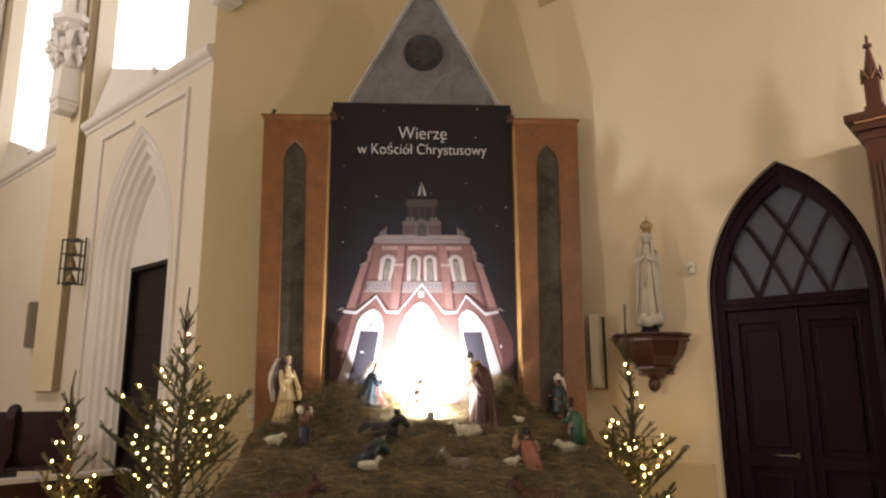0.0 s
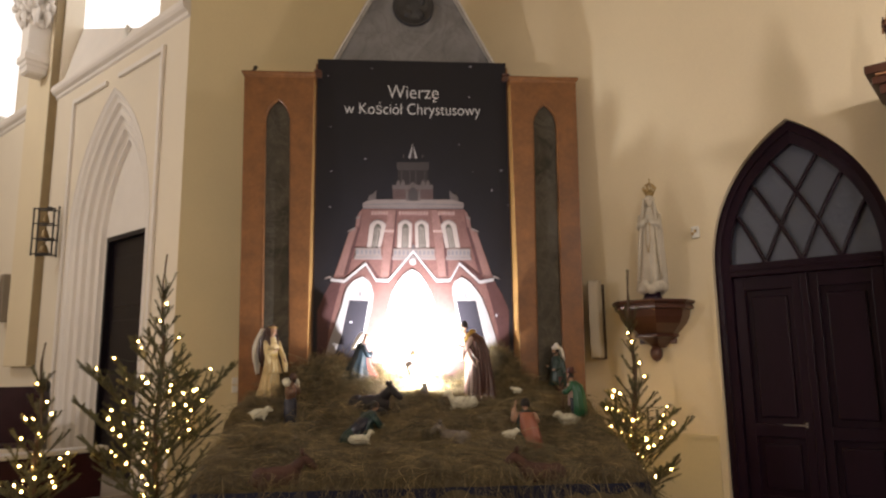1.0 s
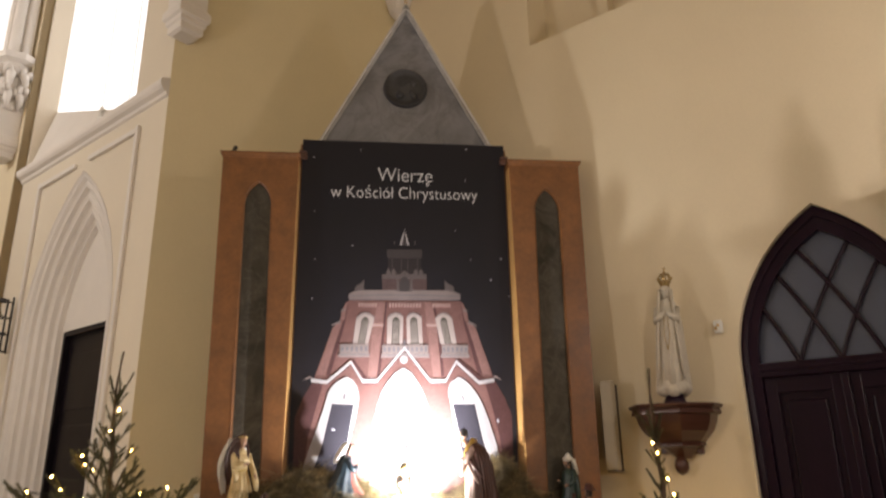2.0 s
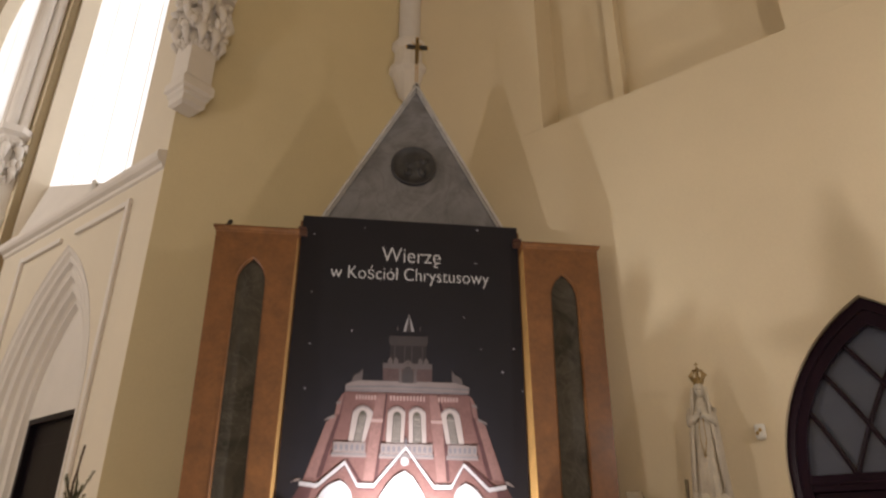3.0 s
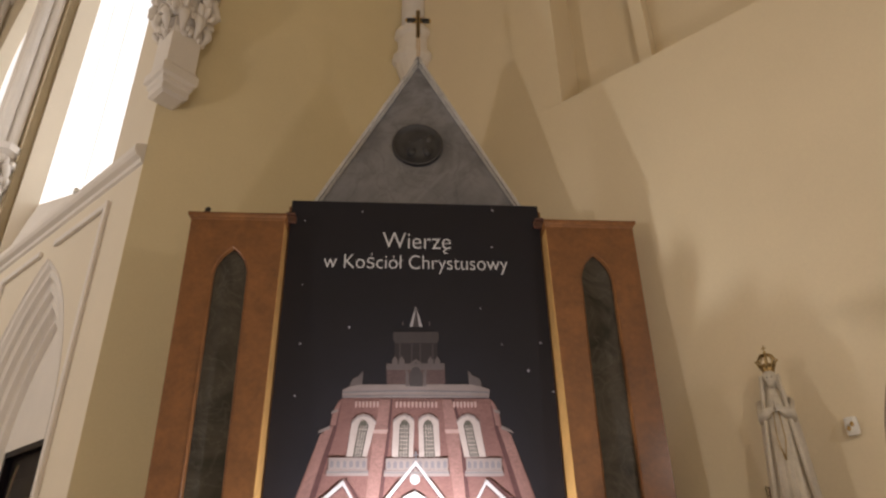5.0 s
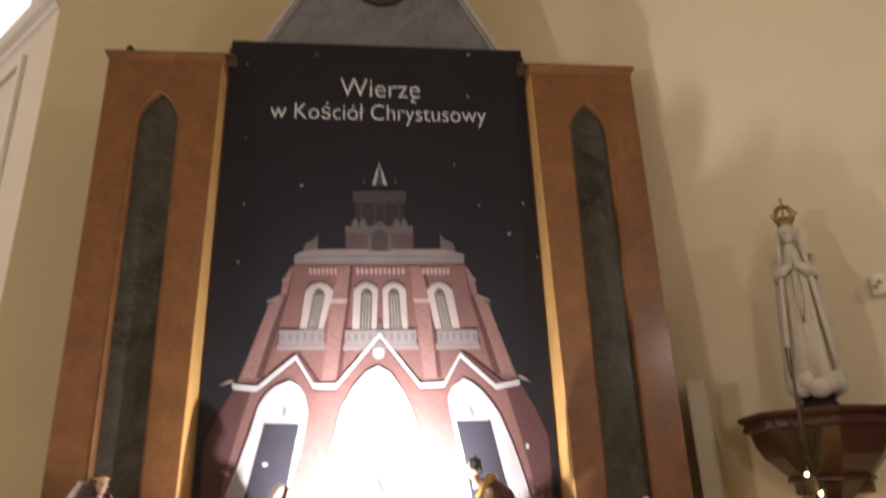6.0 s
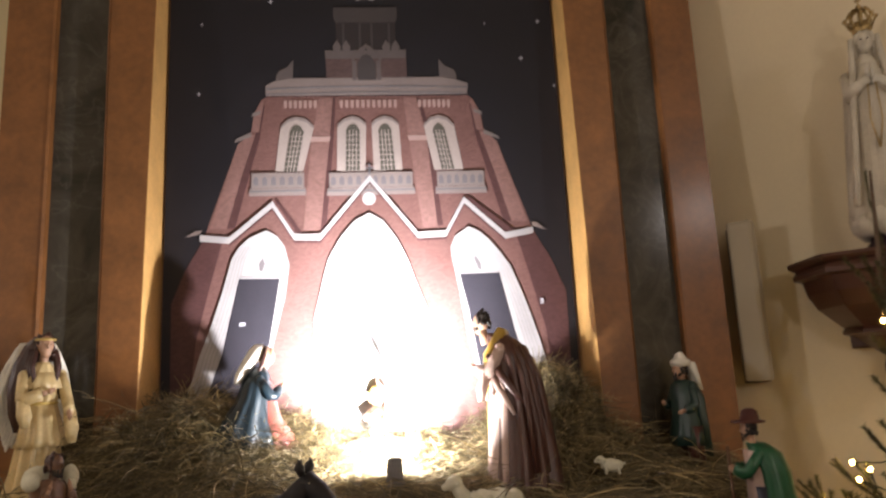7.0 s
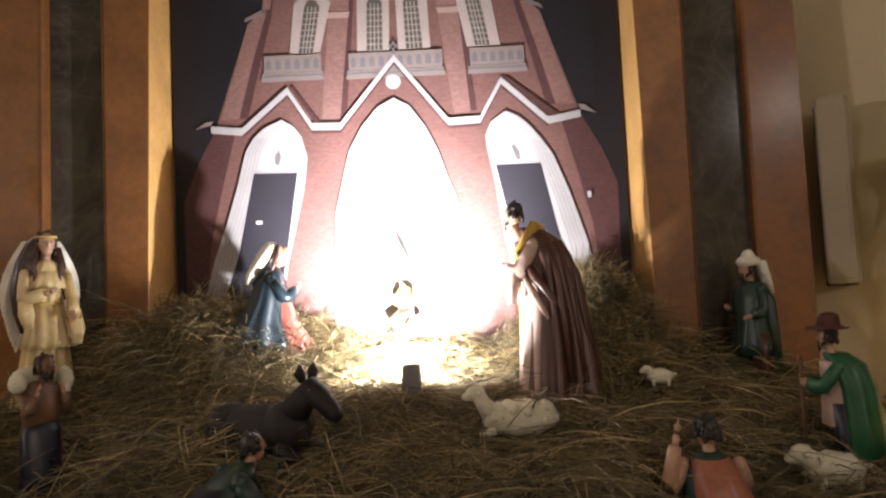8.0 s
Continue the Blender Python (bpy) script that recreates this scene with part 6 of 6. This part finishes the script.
for sd in (-1, 1):
    leaf = new("door_leaf")
    leaf.parent = door
    u0, u1 = sorted((DOOR_U + sd * 0.006, DOOR_U + sd * 0.652))
    bm = bmesh.new()
    add_box(bm, u0, u1, -0.20, -0.155, 0.01, 2.34, on_right)
    part("back_board", bm, M["door_wood"], leaf)
    for a, b in ((u0, u0 + 0.11), (u1 - 0.11, u1)):
        bm = bmesh.new()
        add_box(bm, a, b, -0.156, -0.115, 0.01, 2.34, on_right, 0.012)
        part("stile", bm, M["door_wood"], leaf)
    for z0, z1 in ((0.01, 0.26), (0.80, 0.92), (2.20, 2.34)):
        bm = bmesh.new()
        add_box(bm, u0 + 0.10, u1 - 0.10, -0.156, -0.117, z0, z1, on_right, 0.010)
        part("rail", bm, M["door_wood"], leaf)
    for z0, z1 in ((0.32, 0.74), (0.98, 2.14)):
        bm = bmesh.new()
        add_box(bm, u0 + 0.16, u1 - 0.16, -0.157, -0.128, z0, z1, on_right, 0.02)
        part("raised_panel", bm, M["door_wood"], leaf)
bm = bmesh.new()
add_box(bm, DOOR_U - 0.035, DOOR_U + 0.035, -0.12, -0.085, 0.01, 2.34, on_right, 0.014)
part("cover_strip", bm, M["door_wood"], door)
bm = bmesh.new()
add_box(bm, DOOR_U - 0.107, DOOR_U - 0.083, -0.116, -0.109, 0.895, 0.945, on_right, 0.003)
tube(bm, [on_right(DOOR_U - 0.095, -0.11, 0.92), on_right(DOOR_U - 0.095, -0.06, 0.92), on_right(DOOR_U - 0.13, -0.055, 0.922), on_right(DOOR_U - 0.27, -0.055, 0.922)], [0.008, 0.008, 0.008, 0.006], 10)
ball(bm, on_right(DOOR_U - 0.275, -0.055, 0.922), 0.008, 0, 8)
part("door_handle", bm, M["handle_metal"], door, "pale metal lever handle")
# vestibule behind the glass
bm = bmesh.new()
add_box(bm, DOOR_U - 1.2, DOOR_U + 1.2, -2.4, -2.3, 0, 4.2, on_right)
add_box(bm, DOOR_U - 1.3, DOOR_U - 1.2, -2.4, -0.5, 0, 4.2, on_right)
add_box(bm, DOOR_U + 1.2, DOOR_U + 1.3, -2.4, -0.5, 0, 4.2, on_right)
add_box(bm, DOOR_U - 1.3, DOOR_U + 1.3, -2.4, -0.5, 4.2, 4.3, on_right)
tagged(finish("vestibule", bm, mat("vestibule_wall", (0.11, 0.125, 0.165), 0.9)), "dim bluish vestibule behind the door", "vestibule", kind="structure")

# ---- statue on its wall bracket ----
ST_U, ST_D = 3.74, 0.245
console = thing("wall_bracket", "brown carved wooden wall bracket with a hanging knob", "bracket")


def half_oct(w, d):
    return [(-w, 0.0), (-w, d * 0.45), (-w * 0.48, d), (w * 0.48, d), (w, d * 0.45), (w, 0.0)]


bm = bmesh.new()
BR_U = ST_U - 0.145
rings = [(2.135, 0.40, 0.52), (2.12, 0.405, 0.525), (2.105, 0.395, 0.515), (2.095, 0.37, 0.49), (2.07, 0.385, 0.50), (2.05, 0.385, 0.50), (2.04, 0.35, 0.465), (1.97, 0.335, 0.445), (1.90, 0.30, 0.405), (1.84, 0.245, 0.34), (1.80, 0.205, 0.29), (1.785, 0.215, 0.30), (1.77, 0.215, 0.30), (1.755, 0.17, 0.24), (1.70, 0.105, 0.15), (1.66, 0.06, 0.10)]
rows = strip(bm, [[on_right(BR_U + u, dd, z) for u, dd in half_oct(w * 1.0, d)] for z, w, d in rings])
bm.faces.new(rows[0])
bm.faces.new(rows[-1])
part("console", bm, M["walnut"], console)
bm = bmesh.new()
add_box(bm, BR_U - 0.20, BR_U + 0.20, 0.02, 0.06, 1.2 + 0.5, 2.06, on_right, 0.01)
part("back_board", bm, M["walnut"], console)
bm = bmesh.new()
ball(bm, on_right(BR_U, 0.10, 1.60), (0.065, 0.065, 0.08), 0, 14)
tube(bm, [on_right(BR_U, 0.08, 1.66), on_right(BR_U, 0.10, 1.54), on_right(BR_U, 0.10, 1.515)], [0.03, 0.02, 0.008], 8)
part("knob", bm, M["walnut"], console, smooth=True)

bm = bmesh.new()
loft(bm, [(0, 0, 0.0, 0.125, 0.125), (0, 0, 0.04, 0.12, 0.12), (0, 0, 0.05, 0.105, 0.105), (0, 0, 0.09, 0.10, 0.10)], 20, 1)
for i in range(13):
    a = 2 * math.pi * i / 13
    ball(bm, (0.12 * math.cos(a), 0.11 * math.sin(a), 0.14 + 0.02 * math.sin(i * 2.3)), (0.085, 0.07, 0.062), 0, 10)
loft(bm, [(0, 0, 0.16, 0.185, 0.14), (0, 0, 0.22, 0.18, 0.135), (0, 0, 0.45, 0.165, 0.125), (0, 0, 0.68, 0.15, 0.115), (0, 0, 0.84, 0.135, 0.105), (0, 0.01, 0.93, 0.10, 0.085), (0, 0.025, 0.985, 0.068, 0.06), (0, 0.03, 1.05, 0.062, 0.056), (0, 0.022, 1.10, 0.046, 0.045), (0, 0.015, 1.115, 0.02, 0.02)], 44, 0, 0.10, 9)
loft(bm, [(0, -0.06, 0.17, 0.11, 0.10), (0, -0.06, 0.4, 0.085, 0.085), (0, -0.055, 0.68, 0.075, 0.08), (0, -0.05, 0.86, 0.085, 0.07), (0, -0.04, 0.93, 0.05, 0.045)], 32, 0, 0.12, 8, 0.7)
ball(bm, (0, -0.032, 1.045), (0.045, 0.052, 0.058), 0, 16)
ball(bm, (0, -0.086, 1.035), (0.008, 0.011, 0.015), 0, 6)
for sd in (-1, 1):
    ball(bm, (sd * 0.017, -0.078, 1.052), (0.009, 0.005, 0.004), 1, 6)
    tube(bm, [(sd * 0.006, -0.04, 1.105), (sd * 0.042, -0.05, 1.08), (sd * 0.052, -0.035, 1.02), (sd * 0.05, -0.02, 0.97)], [0.010, 0.014, 0.014, 0.012], 8, 0)
for sd in (-1, 1):
    tube(bm, [(sd * 0.11, -0.03, 0.88), (sd * 0.115, -0.10, 0.77), (sd * 0.012, -0.15, 0.83)], [0.042, 0.045, 0.025], 10, 0)
    ball(bm, (sd * 0.012, -0.155, 0.86), (0.012, 0.022, 0.045), 0, 8)
    tube(bm, [(sd * 0.07, -0.045, 1.07), (sd * 0.085, -0.09, 0.88), (sd * 0.125, -0.12, 0.5), (sd * 0.15, -0.11, 0.22)], [0.014, 0.02, 0.02, 0.018], 8, 0)
    tube(bm, [(sd * 0.02, -0.155, 0.80), (sd * 0.03, -0.165, 0.62), (0, -0.165, 0.48)], [0.005, 0.004, 0.006], 6, 2)
loft(bm, [(0, 0.0, 1.105, 0.05, 0.05), (0, 0, 1.13, 0.058, 0.058), (0, 0, 1.135, 0.052, 0.052), (0, 0, 1.16, 0.05, 0.05)], 16, 2)
for i in range(8):
    a = 2 * math.pi * i / 8
    tube(bm, [(0.052 * math.cos(a), 0.052 * math.sin(a), 1.13), (0.082 * math.cos(a), 0.082 * math.sin(a), 1.18), (0.05 * math.cos(a), 0.05 * math.sin(a), 1.225), (0.0, 0.0, 1.235)], [0.010, 0.009, 0.008, 0.008], 6, 2)
    ball(bm, (0.086 * math.cos(a), 0.086 * math.sin(a), 1.185), 0.011, 2, 6)
ball(bm, (0, 0, 1.245), 0.016, 2, 8)
tube(bm, [(0, 0, 1.25), (0, 0, 1.30)], 0.005, 6, 2)
tube(bm, [(-0.018, 0, 1.282), (0.018, 0, 1.282)], 0.005, 6, 2)
statue = finish("statue", bm, [mat("statue_white", (0.54, 0.485, 0.39), 0.75, vary=0.16, scale=10, gloss=0.25), M["door_wood"], mat("crown_gold", (0.40, 0.28, 0.12), 0.4, 0.7, vary=0.3, scale=30)], smooth=True)
statue.matrix_world = pose(*on_right(ST_U - 0.085, ST_D, 2.135), 0, 1.5, -34) @ Matrix.Diagonal((0.80, 0.80, 1.0, 1))
tagged(statue, "white robed statue with folded arms and a gold crown", "statue")

# ---- fittings on the aisle wall ----
speaker = thing("wall_loudspeaker", "slim beige column loudspeaker on the wall", "loudspeaker")
bm = bmesh.new()
add_box(bm, 2.925, 3.055, 0.19, 0.275, 1.56, 2.405, on_right, 0.02)
part("cabinet", bm, M["beige_metal"], speaker)
bm = bmesh.new()
add_box(bm, 2.94, 3.04, 0.273, 0.279, 1.59, 2.375, on_right, 0.002)
part("grille", bm, M["beige_metal"], speaker)
# block to the wall, coloured dark as the speaker's side in shade
bm = bmesh.new()
add_box(bm, 2.898, 2.985, -0.002, 0.191, 1.55, 2.38, on_right, 0.006)
part("wall_mount", bm, M["speaker_side_shade"], speaker, "mount in dark brown for the speaker's shaded side")

sensor = thing("wall_sensor", "small white wall fixture with two brass dots for glints", "fixture")
bm = bmesh.new()
add_box(bm, 4.02, 4.105, 0.0, 0.055, 2.765, 2.895, on_right, 0.026)
part("housing", bm, M["white_plastic"], sensor)
# two brass dots put in for the yellow glints on the housing
for u, z in ((4.045, 2.815), (4.07, 2.84)):
    bm = bmesh.new()
    ball(bm, on_right(u, 0.06, z), (0.013, 0.013, 0.016), 0, 8)
    part("contact", bm, M["brass"], sensor, "small brass dot painting a yellow glint")

socket = thing("wall_socket", "white double electric socket on the yellow wall", "socket")
for k in range(2):
    bm = bmesh.new()
    add_box(bm, 2.30, 2.39, 0.0, 0.035, 1.20 + 0.10 * k, 1.285 + 0.10 * k, on_back, 0.012)
    part("socket_plate", bm, M["white_plastic"], socket)

# ---- confessional beside the door ----
conf = thing("confessional", "dark brown wooden confessional with carved pinnacles", "confessional")
bm = bmesh.new()
add_box(bm, 5.98, 7.7, 0.02, 0.72, 0.0, 3.60, on_right)
part("body", bm, M["walnut"], conf)
bm = bmesh.new()
for d, z0, z1 in ((0.80, 3.60, 3.68), (0.84, 3.68, 3.74), (0.88, 3.76, 3.83)):
    add_box(bm, 5.88 - (d - 0.8), 7.8, 0.0, d, z0, z1, on_right, 0.01)
part("cornice", bm, M["walnut"], conf)
bm = bmesh.new()
add_box(bm, 5.87, 7.8, 0.0, 0.86, 3.742, 3.758, on_right)
part("cornice_line", bm, M["altar_trim"], conf)
for u in (5.98, 7.55):
    bm = bmesh.new()
    add_box(bm, u - 0.06, u + 0.14, 0.62, 0.80, 0.0, 3.60, on_right, 0.015)
    for k in range(3):
        add_box(bm, u - 0.02 + 0.035 * k, u + 0.0 + 0.035 * k, 0.79, 0.815, 0.5, 3.4, on_right, 0.006)
    part("corner_post", bm, M["walnut"], conf)
    bm = bmesh.new()
    put = on_right
    for w, z0, z1 in ((0.075, 3.83, 3.90), (0.058, 3.90, 4.16), (0.066, 4.16, 4.18)):
        add_box(bm, u + 0.04 - w, u + 0.04 + w, 0.71 - w, 0.71 + w, z0, z1, on_right, 0.006)
    c = on_right(u + 0.04, 0.71, 0)
    loft(bm, [(c[0], c[1], 4.18, 0.062, 0.062), (c[0], c[1], 4.44, 0.016, 0.016), (c[0], c[1], 4.45, 0.035, 0.035), (c[0], c[1], 4.475, 0.035, 0.035), (c[0], c[1], 4.49, 0.014, 0.014), (c[0], c[1], 4.56, 0.010, 0.010)], 8)
    for k in range(4):
        a = radians(45 + 90 * k)
        q = Vector((c[0] + 0.07 * math.cos(a), c[1] + 0.07 * math.sin(a), 0))
        loft(bm, [(q.x, q.y, 4.14, 0.018, 0.018), (q.x, q.y, 4.22, 0.014, 0.014), (q.x, q.y, 4.27, 0.003, 0.003)], 6)
    part("pinnacle", bm, M["walnut"], conf, "carved brown pinnacle")
    bm = bmesh.new()
    for k in range(4):
        a = radians(90 * k)
        q = Vector((math.cos(a), math.sin(a), 0)).to_2d()
        s = Vector((-q.y, q.x))
        o = Vector((c[0], c[1])) + q * 0.064
        l, r = o - s * 0.05, o + s * 0.05
        tube(bm, [(l.x, l.y, 4.13), (o.x, o.y, 4.23), (r.x, r.y, 4.13)], 0.008, 6)
    part("gablet", bm, M["altar_trim"], conf, "pale carved gablets")
for k in range(2):
    bm = bmesh.new()
    add_box(bm, 6.22 + 0.68 * k, 6.80 + 0.68 * k, 0.71, 0.75, 0.3, 3.2, on_right, 0.02)
    part("front_panel", bm, M["walnut"], conf)

# ---- chancel fittings ----
bells = thing("altar_bells", "set of bronze bells in an iron wall rack", "bells", place=Matrix.Translation(on_chancel(3.74, 0.22, 3.24)) @ Matrix.Diagonal((0.76, 0.76, 0.90, 1)))
for x in (-0.20, 0.20):
    for y in (-0.10, 0.10):
        bm = bmesh.new()
        add_box(bm, x - 0.014, x + 0.014, y - 0.014, y + 0.014, 0.0, 0.84, None, 0.003)
        part("upright", bm, M["iron"], bells)
for k in range(4):
    bm = bmesh.new()
    for y in (-0.10, 0.10):
        add_box(bm, -0.22, 0.22, y - 0.01, y + 0.01, 0.02 + 0.265 * k, 0.045 + 0.265 * k, None, 0.003)
    add_box(bm, -0.01, 0.01, -0.10, 0.10, 0.02 + 0.265 * k, 0.04 + 0.265 * k)
    part("crossbar", bm, M["iron"], bells)
for k in range(3):
    bm = bmesh.new()
    z = 0.06 + 0.265 * k
    r = 0.11 - 0.018 * k
    loft(bm, [(0, 0, z, r, r), (0, 0, z + 0.02, r * 0.94, r * 0.94), (0, 0, z + 0.08, r * 0.66, r * 0.66), (0, 0, z + 0.13, r * 0.5, r * 0.5), (0, 0, z + 0.15, r * 0.2, r * 0.2), (0, 0, z + 0.20, 0.012, 0.012)], 22)
    part("bell", bm, M["old_bronze"], bells, smooth=True)
bm = bmesh.new()
add_box(bm, -0.05, 0.05, 0.08, 0.13, 0.82, 0.90, None, 0.01)
part("top_block", bm, M["iron"], bells)
bm = bmesh.new()
tube(bm, [(0, 0.09, 0.33), (0.05, 0.12, 0.33), (0.13, 0.13, 0.33)], [0.03, 0.02, 0.02], 8)
part("wall_arm", bm, M["iron"], bells)
for x, z in ((0.20, 0.88), (-0.20, 0.86)):
    bm = bmesh.new()
    ball(bm, (x, 0.10, z), (0.022, 0.022, 0.032), 0, 8)
    part("knob", bm, M["iron"], bells)

speaker = thing("chancel_loudspeaker", "slim brown-grey column loudspeaker on the chancel wall", "loudspeaker")
bm = bmesh.new()
add_box(bm, 5.73, 5.91, 0.0, 0.14, 2.32, 3.16, on_chancel, 0.02)
part("cabinet", bm, mat("grey_metal", (0.22, 0.18, 0.13), 0.5), speaker)
bm = bmesh.new()
add_box(bm, 5.75, 5.89, 0.138, 0.146, 2.35, 3.13, on_chancel)
part("grille", bm, mat("speaker_cloth", (0.20, 0.16, 0.11), 0.9, fine=200), speaker)

pew = thing("choir_bench", "dark red-brown wooden choir bench with rounded ends", "bench", place=Matrix.Translation((-4.62, 9.55, 0.17)) @ pose(0, 0, 0, 0, 0, 12))
for x in (0.0, -0.64, -1.75):
    bm = bmesh.new()
    prof = [(-0.30, 0.0), (0.24, 0.0), (0.24, 0.60), (0.17, 0.72), (0.21, 0.92), (0.20, 1.04), (0.15, 1.14), (0.07, 1.20), (-0.01, 1.20), (-0.08, 1.14), (-0.11, 1.04), (-0.10, 0.92), (-0.08, 0.62), (-0.30, 0.52)]
    add_poly(bm, prof, x - 0.05, x + 0.05, lambda u, d, z: (d, u, z))
    part("bench_end", bm, M["pew_wood"], pew, "curved bench end")
    bm = bmesh.new()
    ball(bm, (x, 0.05, 1.13), (0.085, 0.085, 0.10), 0, 16)
    part("round_finial", bm, M["dark_metal"], pew, "rounded black finial")
for x0, x1 in ((-0.59, -0.05), (-1.70, -0.69)):
    bm = bmesh.new()
    add_box(bm, x0, x1, 0.02, 0.07, 0.42, 1.13, None, 0.008)
    part("backrest", bm, M["pew_wood"], pew)
    bm = bmesh.new()
    add_box(bm, x0, x1, -0.26, 0.04, 0.41, 0.45, None, 0.01)
    part("seat", bm, M["pew_wood"], pew)
# low rail with a pale top before the bench
rail = thing("communion_rail", "low dark rail with a pale stone top", "rail", place=pose(-3.36, 8.40, 0, 0, 0, 43))
bm = bmesh.new()
add_box(bm, -2.6, 0.0, -0.10, 0.10, 0.64, 0.69, None, 0.012)
part("rail_top", bm, M["white_marble"], rail, "pale stone rail top")
bm = bmesh.new()
add_box(bm, -2.56, -0.04, -0.06, 0.06, 0.0, 0.64, None, 0.006)
part("rail_panel", bm, M["pew_wood"], rail, "dark wooden panel")
